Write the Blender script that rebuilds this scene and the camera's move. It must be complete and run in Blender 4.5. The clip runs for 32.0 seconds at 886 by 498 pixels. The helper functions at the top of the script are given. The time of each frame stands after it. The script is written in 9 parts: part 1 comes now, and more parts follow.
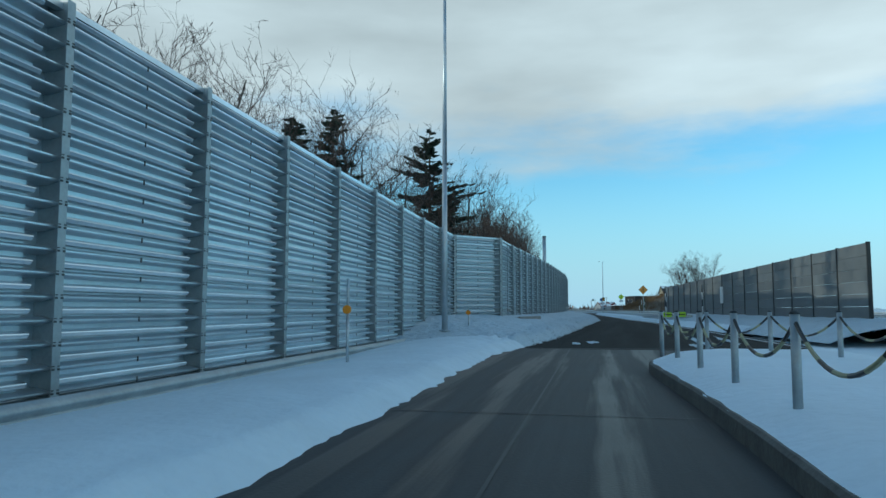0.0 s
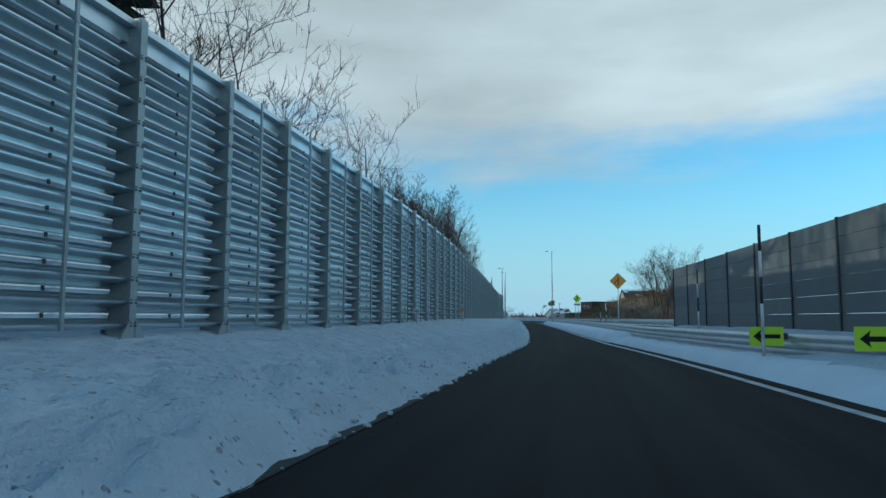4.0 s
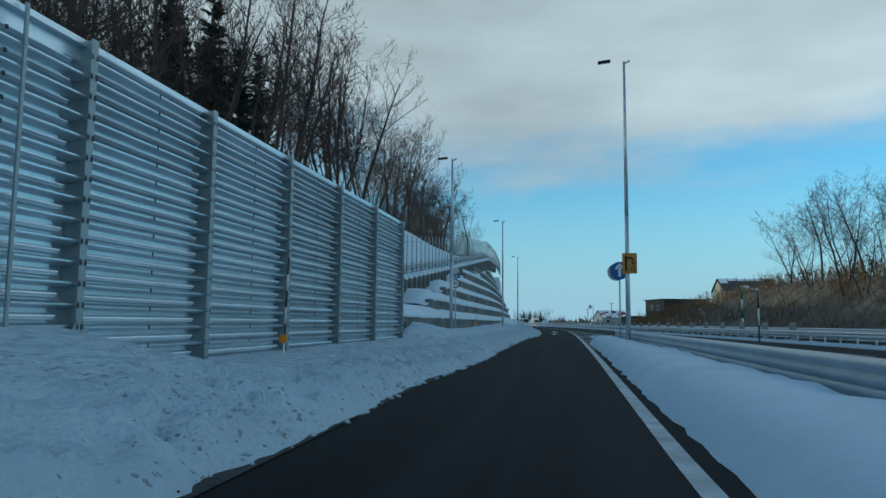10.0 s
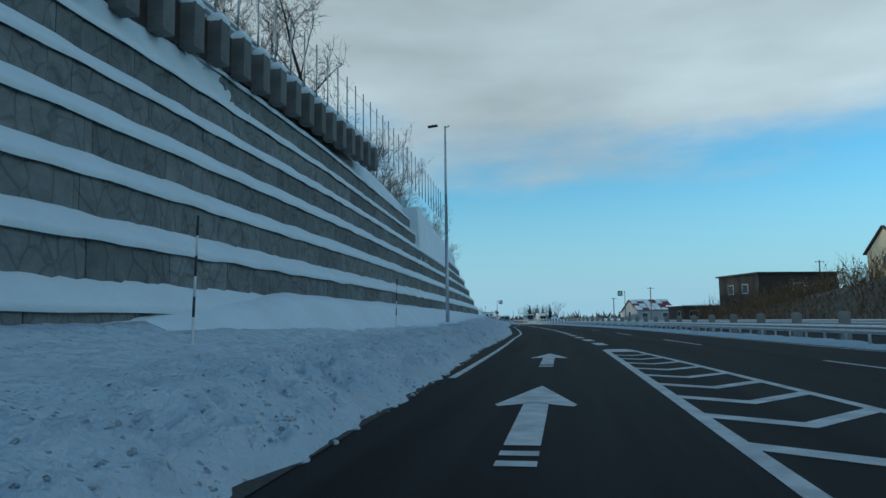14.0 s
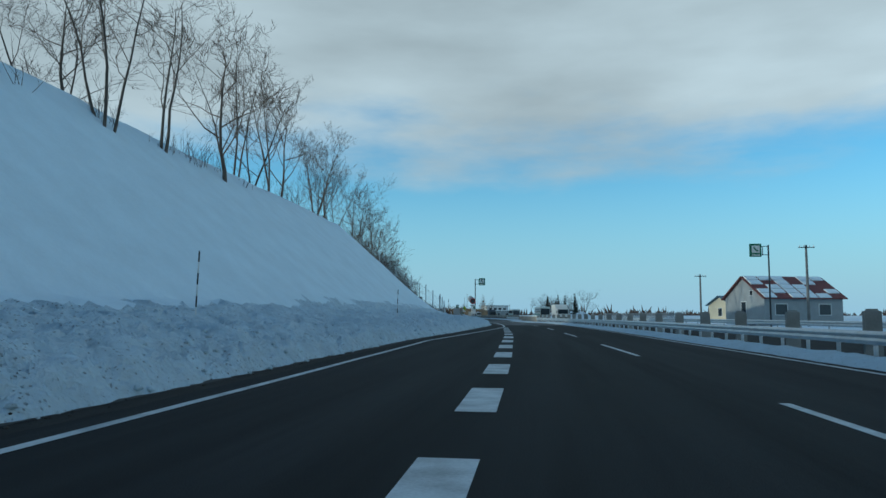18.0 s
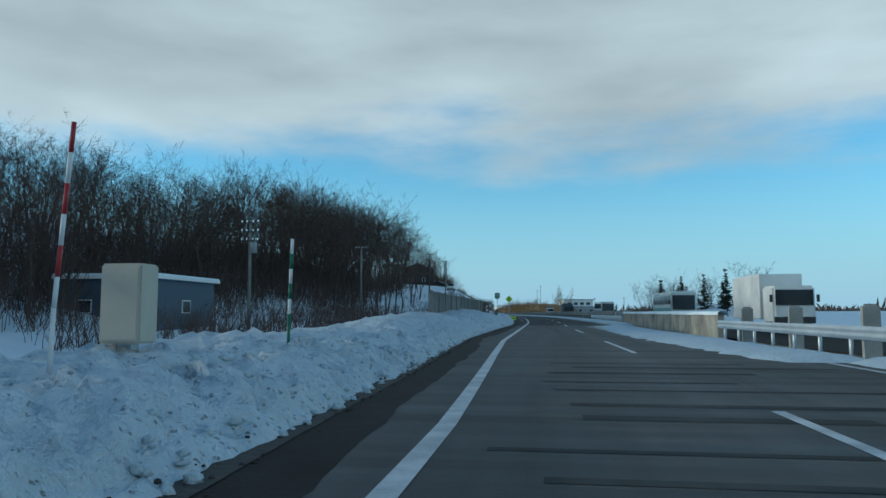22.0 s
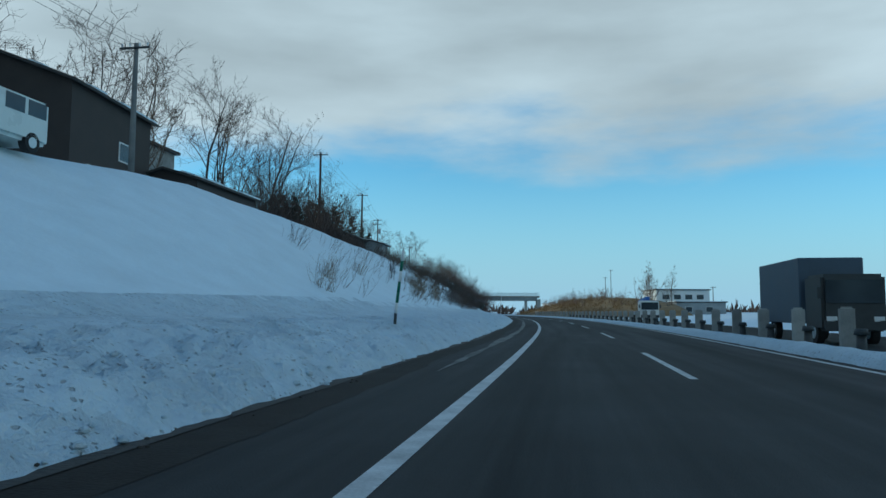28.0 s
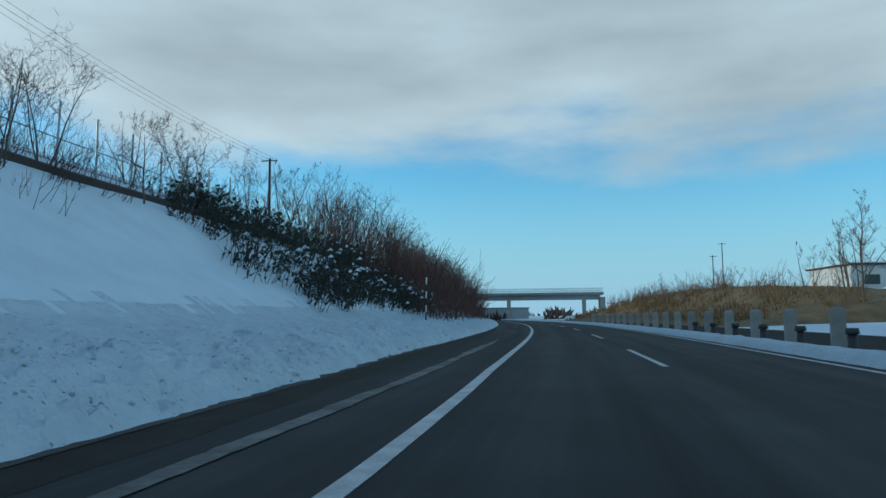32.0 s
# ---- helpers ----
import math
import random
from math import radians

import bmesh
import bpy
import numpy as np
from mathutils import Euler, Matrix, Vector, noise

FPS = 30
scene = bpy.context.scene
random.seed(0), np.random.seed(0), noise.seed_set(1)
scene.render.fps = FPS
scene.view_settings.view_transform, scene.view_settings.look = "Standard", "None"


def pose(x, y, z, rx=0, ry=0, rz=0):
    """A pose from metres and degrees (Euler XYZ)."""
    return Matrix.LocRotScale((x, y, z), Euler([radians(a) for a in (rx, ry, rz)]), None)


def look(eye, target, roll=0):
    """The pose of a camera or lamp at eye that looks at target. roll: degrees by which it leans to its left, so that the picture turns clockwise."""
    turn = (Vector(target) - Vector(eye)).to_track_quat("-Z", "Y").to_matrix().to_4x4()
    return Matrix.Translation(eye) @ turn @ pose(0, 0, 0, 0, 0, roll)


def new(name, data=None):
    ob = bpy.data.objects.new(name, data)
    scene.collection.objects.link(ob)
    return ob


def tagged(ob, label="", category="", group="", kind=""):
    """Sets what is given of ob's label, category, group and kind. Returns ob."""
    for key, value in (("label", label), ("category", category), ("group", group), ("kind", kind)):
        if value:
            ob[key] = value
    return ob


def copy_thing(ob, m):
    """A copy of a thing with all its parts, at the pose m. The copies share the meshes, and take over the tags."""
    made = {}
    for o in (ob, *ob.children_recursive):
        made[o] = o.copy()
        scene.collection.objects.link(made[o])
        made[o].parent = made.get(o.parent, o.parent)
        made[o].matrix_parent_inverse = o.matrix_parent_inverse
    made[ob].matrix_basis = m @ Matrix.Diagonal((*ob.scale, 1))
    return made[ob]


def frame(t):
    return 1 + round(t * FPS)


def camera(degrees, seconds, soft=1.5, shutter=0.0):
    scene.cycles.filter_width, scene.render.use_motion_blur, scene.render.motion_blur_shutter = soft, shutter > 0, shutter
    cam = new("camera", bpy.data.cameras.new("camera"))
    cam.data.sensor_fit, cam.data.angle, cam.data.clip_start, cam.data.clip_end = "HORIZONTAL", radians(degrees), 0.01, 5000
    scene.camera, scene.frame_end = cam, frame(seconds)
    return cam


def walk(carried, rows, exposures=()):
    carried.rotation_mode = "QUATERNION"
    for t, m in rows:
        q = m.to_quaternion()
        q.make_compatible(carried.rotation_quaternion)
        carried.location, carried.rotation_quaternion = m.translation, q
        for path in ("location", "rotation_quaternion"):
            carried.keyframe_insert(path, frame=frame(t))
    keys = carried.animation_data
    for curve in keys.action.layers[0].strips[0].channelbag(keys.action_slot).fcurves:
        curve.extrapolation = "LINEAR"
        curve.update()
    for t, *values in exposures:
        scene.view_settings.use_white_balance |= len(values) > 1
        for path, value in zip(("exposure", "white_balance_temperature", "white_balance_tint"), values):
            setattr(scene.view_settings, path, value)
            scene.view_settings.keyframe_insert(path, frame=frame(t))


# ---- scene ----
cam = camera(63.5, 32.0)
PATH = [
    (0.0, (0.000, 0.000, 1.141), (0.000, 19.928, 2.840), 0.03),
    (0.5, (1.077, 5.509, 1.141), (1.117, 25.434, 2.871), 0.14),
    (1.0, (2.307, 11.182, 1.141), (2.463, 31.104, 2.898), 0.16),
    (1.5, (3.657, 17.074, 1.141), (4.040, 36.990, 2.925), 0.07),
    (2.0, (5.105, 23.071, 1.141), (5.689, 42.980, 2.953), 0.04),
    (2.5, (6.589, 29.090, 1.141), (7.442, 48.989, 2.969), 0.14),
    (3.0, (8.232, 35.264, 1.141), (9.271, 55.151, 3.001), 0.28),
    (3.5, (9.946, 41.627, 1.141), (11.101, 61.504, 3.031), 0.24),
    (4.0, (11.732, 48.133, 1.141), (12.937, 68.005, 3.052), 0.09),
    (4.5, (13.543, 54.771, 1.141), (14.726, 74.643, 3.068), -0.12),
    (5.0, (15.309, 61.542, 1.141), (16.406, 81.417, 3.081), -0.32),
    (5.5, (16.966, 68.454, 1.141), (17.925, 88.335, 3.096), -0.45),
    (6.0, (18.473, 75.526, 1.141), (19.265, 95.413, 3.113), -0.43),
    (6.5, (19.879, 82.791, 1.141), (20.540, 102.682, 3.121), -0.34),
    (7.0, (21.228, 90.331, 1.141), (21.816, 110.222, 3.134), -0.13),
    (7.5, (22.703, 98.177, 1.141), (23.177, 118.072, 3.134), 0.13),
    (8.0, (24.440, 106.238, 1.141), (24.767, 126.137, 3.123), 0.42),
    (8.5, (26.091, 114.558, 1.141), (26.285, 134.459, 3.122), 0.65),
    (9.0, (27.516, 123.121, 1.141), (27.610, 143.021, 3.139), 0.73),
    (9.5, (28.870, 131.861, 1.141), (28.938, 151.759, 3.158), 0.68),
    (10.0, (30.344, 140.786, 1.141), (30.335, 160.683, 3.174), 0.51),
    (10.5, (31.905, 149.856, 1.141), (31.793, 169.751, 3.188), 0.29),
    (11.0, (33.447, 159.016, 1.141), (33.266, 178.909, 3.193), 0.03),
    (11.5, (35.008, 168.284, 1.141), (34.781, 188.176, 3.199), -0.13),
    (12.0, (36.575, 177.698, 1.141), (36.336, 197.591, 3.195), -0.22),
    (12.5, (38.116, 187.309, 1.141), (37.838, 207.204, 3.175), -0.29),
    (13.0, (39.653, 197.124, 1.141), (39.345, 217.020, 3.155), -0.40),
    (13.5, (41.182, 207.108, 1.141), (40.862, 227.004, 3.150), -0.59),
    (14.0, (42.780, 217.290, 1.141), (42.431, 237.186, 3.148), -0.77),
    (14.5, (44.468, 227.652, 1.141), (44.094, 247.548, 3.140), -0.83),
    (15.0, (46.071, 238.228, 1.141), (45.624, 258.124, 3.130), -0.71),
    (15.5, (47.575, 249.029, 1.141), (47.027, 268.924, 3.117), -0.51),
    (16.0, (49.018, 260.058, 1.141), (48.363, 279.951, 3.100), -0.29),
    (16.5, (50.451, 271.314, 1.141), (49.701, 291.206, 3.078), -0.11),
    (17.0, (51.908, 282.795, 1.141), (51.090, 302.687, 3.044), -0.01),
    (17.5, (53.352, 294.492, 1.141), (52.419, 314.382, 3.013), 0.08),
    (18.0, (54.699, 306.394, 1.141), (53.608, 326.278, 2.989), 0.20),
    (18.5, (55.838, 318.494, 1.141), (54.508, 338.367, 2.959), 0.32),
    (19.0, (56.722, 330.754, 1.141), (55.167, 350.614, 2.924), 0.42),
    (19.5, (57.386, 343.124, 1.141), (55.481, 362.957, 2.878), 0.48),
    (20.0, (57.836, 355.548, 1.141), (55.222, 375.302, 2.867), 0.53),
    (20.5, (58.144, 367.988, 1.141), (55.123, 387.683, 2.874), 0.50),
    (21.0, (58.323, 380.428, 1.141), (55.070, 400.084, 2.891), 0.36),
    (21.5, (58.340, 392.873, 1.141), (55.041, 412.520, 2.910), 0.13),
    (22.0, (58.091, 405.356, 1.141), (54.733, 424.992, 2.914), -0.08),
    (22.5, (57.600, 417.892, 1.141), (54.250, 437.532, 2.894), -0.16),
    (23.0, (57.070, 430.418, 1.141), (53.720, 450.057, 2.890), -0.11),
    (23.5, (56.686, 442.857, 1.141), (53.245, 462.482, 2.876), -0.04),
    (24.0, (56.470, 455.158, 1.141), (52.898, 474.764, 2.840), 0.01),
    (24.5, (56.178, 467.363, 1.141), (52.403, 486.933, 2.806), 0.10),
    (25.0, (55.742, 479.473, 1.141), (51.774, 499.008, 2.774), 0.13),
    (25.5, (55.178, 491.540, 1.141), (51.021, 511.038, 2.746), 0.15),
    (26.0, (54.484, 503.642, 1.141), (50.136, 523.096, 2.772), 0.19),
    (26.5, (53.698, 515.849, 1.141), (49.178, 535.260, 2.810), 0.25),
    (27.0, (52.847, 528.157, 1.141), (48.143, 547.521, 2.846), 0.29),
    (27.5, (51.940, 540.530, 1.141), (47.053, 559.846, 2.873), 0.29),
    (28.0, (50.978, 552.920, 1.141), (45.919, 572.190, 2.890), 0.26),
    (28.5, (49.956, 565.278, 1.141), (44.749, 584.508, 2.895), 0.16),
    (29.0, (48.866, 577.564, 1.141), (43.528, 596.759, 2.893), -0.00),
    (29.5, (47.685, 589.769, 1.141), (42.150, 608.908, 2.893), -0.13),
    (30.0, (46.347, 601.890, 1.141), (40.610, 620.966, 2.920), -0.18),
    (30.5, (44.893, 613.867, 1.141), (38.934, 632.874, 2.946), -0.26),
    (31.0, (43.345, 625.665, 1.141), (37.172, 644.600, 2.969), -0.39),
    (31.5, (41.707, 637.273, 1.141), (35.273, 656.119, 2.995), -0.46),
    (32.0, (39.994, 648.691, 1.141), (33.241, 667.421, 3.031), -0.51),
]
walk(cam, [(t, look(eye, target, roll)) for t, eye, target, roll in PATH],
     ((0, 0.16, 5310, -5), (1.5, 0.1, 5290, -5), (3.5, 0.07, 5260, -5), (6, -0.04, 5245, -5), (8, -0.09, 5245, -5), (11, -0.13, 5235, -5), (14, -0.13, 5210, -5), (17, -0.14, 5180, -5), (19, -0.15, 5145, -5),
      (20, -0.12, 5140, -5), (21.5, -0.09, 5200, -5), (24, 0, 5190, -5), (26, -0.02, 5170, -5), (28, -0.06, 5140, -5), (30, -0.09, 5110, -5), (32, -0.1, 5100, -5)))

# ---------------------------------------------------------------- world and sun
SUN_EL, SUN_AZ = 9.0, 262.0      # degrees; azimuth clockwise from +y
SKY_GAIN, CLOUD_GAIN, SUN_W = 0.20, 0.62, 1.9
SKY_TINT = (0.67, 0.95, 1.07)
HAZE = (0.425, 0.57, 0.665)         # thin bright haze low over the skyline


def make_world():
    w = bpy.data.worlds.new("sky")
    scene.world = w
    w.use_nodes = True
    nt = w.node_tree
    nt.nodes.clear()
    N = nt.nodes.new
    L = nt.links.new
    out = N("ShaderNodeOutputWorld")
    bg = N("ShaderNodeBackground")
    sky = N("ShaderNodeTexSky")
    sky.sky_type = "NISHITA"
    sky.sun_disc = False
    sky.sun_elevation = radians(SUN_EL)
    sky.sun_rotation = radians(SUN_AZ)
    sky.air_density, sky.dust_density, sky.ozone_density = 1.0, 0.3, 1.6
    gain = N("ShaderNodeVectorMath")
    gain.operation = "MULTIPLY"
    gain.inputs[1].default_value = [SKY_GAIN * c for c in SKY_TINT]
    L(sky.outputs[0], gain.inputs[0])
    tc = N("ShaderNodeTexCoord")
    sep = N("ShaderNodeSeparateXYZ")
    L(tc.outputs["Generated"], sep.inputs[0])
    mp = N("ShaderNodeMapping")
    mp.inputs["Scale"].default_value = (1.3, 1.3, 4.6)
    L(tc.outputs["Generated"], mp.inputs[0])
    n1 = N("ShaderNodeTexNoise")
    n1.inputs["Scale"].default_value = 1.9
    n1.inputs["Detail"].default_value = 8
    n1.inputs["Roughness"].default_value = 0.56
    L(mp.outputs[0], n1.inputs["Vector"])
    # cover rises with height above the skyline and breaks up at the rim
    rise = N("ShaderNodeMapRange")
    rise.inputs[1].default_value, rise.inputs[2].default_value = 0.09, 0.35
    rise.inputs[3].default_value, rise.inputs[4].default_value = -0.42, 0.42
    L(sep.outputs["Z"], rise.inputs[0])
    fall = N("ShaderNodeMapRange")
    fall.inputs[1].default_value, fall.inputs[2].default_value = 0.50, 0.72
    fall.inputs[3].default_value, fall.inputs[4].default_value = 0.0, -0.65
    L(sep.outputs["Z"], fall.inputs[0])
    both = N("ShaderNodeMath")
    both.operation = "ADD"
    L(rise.outputs[0], both.inputs[0])
    L(fall.outputs[0], both.inputs[1])
    add = N("ShaderNodeMath")
    add.operation = "ADD"
    L(n1.outputs["Fac"], add.inputs[0])
    L(both.outputs[0], add.inputs[1])
    cov = N("ShaderNodeMapRange")
    cov.interpolation_type = "SMOOTHSTEP"
    cov.inputs[1].default_value, cov.inputs[2].default_value = 0.36, 0.74
    L(add.outputs[0], cov.inputs[0])
    n2 = N("ShaderNodeTexNoise")
    n2.inputs["Scale"].default_value = 2.2
    n2.inputs["Detail"].default_value = 6
    n2.inputs["Roughness"].default_value = 0.48
    L(mp.outputs[0], n2.inputs["Vector"])
    tone = N("ShaderNodeMapRange")
    tone.inputs[1].default_value, tone.inputs[2].default_value = 0.3, 0.7
    tone.inputs[3].default_value, tone.inputs[4].default_value = 0.78, 1.17
    L(n2.outputs["Fac"], tone.inputs[0])
    cc = N("ShaderNodeVectorMath")
    cc.operation = "SCALE"
    cc.inputs[0].default_value = (CLOUD_GAIN * 0.99, CLOUD_GAIN * 0.985, CLOUD_GAIN * 0.94)
    L(tone.outputs[0], cc.inputs["Scale"])
    low = N("ShaderNodeMapRange")
    low.interpolation_type = "SMOOTHSTEP"
    low.inputs[1].default_value, low.inputs[2].default_value = -0.02, 0.24
    low.inputs[3].default_value, low.inputs[4].default_value = 0.95, 0.0
    L(sep.outputs["Z"], low.inputs[0])
    hz = N("ShaderNodeMix")
    hz.data_type = "RGBA"
    L(low.outputs[0], hz.inputs["Factor"])
    L(gain.outputs[0], hz.inputs["A"])
    hz.inputs["B"].default_value = (*HAZE, 1)
    mix = N("ShaderNodeMix")
    mix.data_type = "RGBA"
    L(cov.outputs[0], mix.inputs["Factor"])
    L(hz.outputs["Result"], mix.inputs["A"])
    L(cc.outputs[0], mix.inputs["B"])
    L(mix.outputs["Result"], bg.inputs["Color"])
    L(bg.outputs[0], out.inputs[0])
    sun = new("sun", bpy.data.lights.new("sun", "SUN"))
    sun.data.energy, sun.data.angle, sun.data.color = SUN_W, radians(0.6), (1.0, 0.83, 0.62)
    a, e = radians(SUN_AZ), radians(SUN_EL)
    d = Vector((math.sin(a) * math.cos(e), math.cos(a) * math.cos(e), math.sin(e)))
    sun.matrix_world = look(d * 100, (0, 0, 0))


make_world()


# ---------------------------------------------------------------- materials
def material(name, base, rough=0.7, metal=0.0, var=0.25, scale=3.0, fine=40.0, bump=0.2, dist=0.01, tint=None, obj_var=0.0, spec=0.5, coord="Object"):
    """A surface with two scales of colour variation and a fine relief."""
    m = bpy.data.materials.new(name)
    m.use_nodes = True
    nt = m.node_tree
    b = nt.nodes["Principled BSDF"]
    N, L = nt.nodes.new, nt.links.new
    tc = N("ShaderNodeTexCoord")
    geo = N("ShaderNodeNewGeometry")
    src = geo.outputs["Position"] if coord == "World" else tc.outputs["Object"]
    n1 = N("ShaderNodeTexNoise")
    n1.inputs["Scale"].default_value, n1.inputs["Detail"].default_value = scale, 5
    n2 = N("ShaderNodeTexNoise")
    n2.inputs["Scale"].default_value, n2.inputs["Detail"].default_value = fine, 4
    L(src, n1.inputs["Vector"])
    L(src, n2.inputs["Vector"])
    mx = N("ShaderNodeMath")
    mx.operation = "MULTIPLY_ADD"
    mx.inputs[1].default_value = 0.35
    L(n2.outputs["Fac"], mx.inputs[0])
    L(n1.outputs["Fac"], mx.inputs[2])
    ramp = N("ShaderNodeMapRange")
    ramp.inputs[1].default_value, ramp.inputs[2].default_value = 0.4, 0.95
    L(mx.outputs[0], ramp.inputs[0])
    col = N("ShaderNodeMix")
    col.data_type = "RGBA"
    lo = tint or tuple(c * (1 - var) for c in base)
    col.inputs["A"].default_value = (*lo, 1)
    col.inputs["B"].default_value = (*[min(1, c * (1 + var * 0.6)) for c in base], 1)
    L(ramp.outputs[0], col.inputs["Factor"])
    last = col.outputs["Result"]
    if obj_var:
        oi = N("ShaderNodeObjectInfo")
        r = N("ShaderNodeMapRange")
        r.inputs[3].default_value, r.inputs[4].default_value = 1 - obj_var, 1 + obj_var
        L(oi.outputs["Random"], r.inputs[0])
        sc = N("ShaderNodeVectorMath")
        sc.operation = "SCALE"
        L(last, sc.inputs[0])
        L(r.outputs[0], sc.inputs["Scale"])
        last = sc.outputs[0]
    L(last, b.inputs["Base Color"])
    rr = N("ShaderNodeMapRange")
    rr.inputs[3].default_value, rr.inputs[4].default_value = max(0.03, rough - 0.12), min(1, rough + 0.1)
    L(n1.outputs["Fac"], rr.inputs[0])
    L(rr.outputs[0], b.inputs["Roughness"])
    b.inputs["Metallic"].default_value = metal
    b.inputs["Specular IOR Level"].default_value = spec
    if bump:
        bp = N("ShaderNodeBump")
        bp.inputs["Strength"].default_value, bp.inputs["Distance"].default_value = bump, dist
        L(n2.outputs["Fac"], bp.inputs["Height"])
        L(bp.outputs[0], b.inputs["Normal"])
    return m


SNOW = material("snow", (0.75, 0.83, 0.875), 0.8, var=0.08, scale=0.7, fine=7, bump=0.35, dist=0.06, coord="World", spec=0.3)


def pocked(m, scale, share, dirt_shade, depth=0.06):
    """Small hollows and dirty crumbs scattered over old snow, their shade and dirt painted dark, thicker in some places
    than in others.
    """
    nt = m.node_tree
    b = nt.nodes["Principled BSDF"]
    N, L = nt.nodes.new, nt.links.new
    geo = N("ShaderNodeNewGeometry")
    wob = N("ShaderNodeTexNoise")
    wob.inputs["Scale"].default_value, wob.inputs["Detail"].default_value = scale * 1.6, 3
    L(geo.outputs["Position"], wob.inputs["Vector"])
    mx = N("ShaderNodeVectorMath")
    mx.operation = "MULTIPLY_ADD"
    mx.inputs[1].default_value = [0.55 / scale] * 3
    L(wob.outputs["Color"], mx.inputs[0])
    L(geo.outputs["Position"], mx.inputs[2])
    v = N("ShaderNodeTexVoronoi")
    v.inputs["Scale"].default_value = scale
    L(mx.outputs[0], v.inputs["Vector"])
    rnd = N("ShaderNodeSeparateColor")
    L(v.outputs["Color"], rnd.inputs[0])
    area = N("ShaderNodeTexNoise")
    area.inputs["Scale"].default_value, area.inputs["Detail"].default_value = 0.8, 3
    L(geo.outputs["Position"], area.inputs["Vector"])
    size = N("ShaderNodeMapRange")
    size.inputs[1].default_value, size.inputs[2].default_value = 1 - share, 1.0
    size.inputs[3].default_value, size.inputs[4].default_value = 0.0, 0.5
    mul = N("ShaderNodeMath")
    mul.operation = "MULTIPLY_ADD"
    mul.inputs[1].default_value = 0.9
    L(area.outputs["Fac"], mul.inputs[0])
    off = N("ShaderNodeMath")
    off.operation = "SUBTRACT"
    off.inputs[1].default_value = 0.45
    L(rnd.outputs[0], off.inputs[0])
    L(off.outputs[0], mul.inputs[2])
    L(mul.outputs[0], size.inputs[0])
    gap = N("ShaderNodeMath")
    gap.operation = "SUBTRACT"
    L(size.outputs[0], gap.inputs[0])
    L(v.outputs["Distance"], gap.inputs[1])
    mask = N("ShaderNodeMapRange")
    mask.inputs[1].default_value, mask.inputs[2].default_value = 0.0, 0.16
    L(gap.outputs[0], mask.inputs[0])
    mix = N("ShaderNodeMix")
    mix.data_type = "RGBA"
    fac = N("ShaderNodeMath")
    fac.operation = "MULTIPLY"
    fac.inputs[1].default_value = 0.8
    L(mask.outputs[0], fac.inputs[0])
    L(fac.outputs[0], mix.inputs["Factor"])
    L(b.inputs["Base Color"].links[0].from_socket, mix.inputs["A"])
    mix.inputs["B"].default_value = (*dirt_shade, 1)
    L(mix.outputs["Result"], b.inputs["Base Color"])
    bp = N("ShaderNodeBump")
    bp.invert = True
    bp.inputs["Strength"].default_value, bp.inputs["Distance"].default_value = 0.8, depth
    L(mask.outputs[0], bp.inputs["Height"])
    L(b.inputs["Normal"].links[0].from_socket, bp.inputs["Normal"])
    L(bp.outputs[0], b.inputs["Normal"])
    return m


# Tone lowered for the bank's shade as well as its dirt.
SNOW_BANK = material("ploughed_snow", (0.56, 0.64, 0.69), 0.85, var=0.12, scale=1.6, fine=13, bump=0.75, dist=0.08, coord="World", spec=0.25)
def dented(m, scale, strength, dist):
    """Dents and broken lumps on top of a surface's fine relief."""
    nt = m.node_tree
    p = nt.nodes["Principled BSDF"]
    N, L = nt.nodes.new, nt.links.new
    tc = N("ShaderNodeNewGeometry")
    wob = N("ShaderNodeTexNoise")
    wob.inputs["Scale"].default_value, wob.inputs["Detail"].default_value = 1.7, 3
    L(tc.outputs["Position"], wob.inputs["Vector"])
    mx = N("ShaderNodeVectorMath")
    mx.operation = "MULTIPLY_ADD"
    mx.inputs[1].default_value = (0.5, 0.5, 0.5)
    L(wob.outputs["Color"], mx.inputs[0])
    L(tc.outputs["Position"], mx.inputs[2])
    v = N("ShaderNodeTexVoronoi")
    v.feature = "SMOOTH_F1"
    v.inputs["Smoothness"].default_value = 0.6
    v.inputs["Scale"].default_value = scale
    L(mx.outputs[0], v.inputs["Vector"])
    n = N("ShaderNodeTexNoise")
    n.inputs["Scale"].default_value, n.inputs["Detail"].default_value, n.inputs["Roughness"].default_value = scale * 0.8, 6, 0.65
    L(tc.outputs["Position"], n.inputs["Vector"])
    ad = N("ShaderNodeMath")
    ad.operation = "MULTIPLY_ADD"
    ad.inputs[1].default_value = 1.6
    L(n.outputs["Fac"], ad.inputs[0])
    L(v.outputs["Distance"], ad.inputs[2])
    bp = N("ShaderNodeBump")
    bp.inputs["Strength"].default_value, bp.inputs["Distance"].default_value = strength, dist
    L(ad.outputs[0], bp.inputs["Height"])
    old = p.inputs["Normal"].links
    if old:
        L(old[0].from_socket, bp.inputs["Normal"])
    L(bp.outputs[0], p.inputs["Normal"])


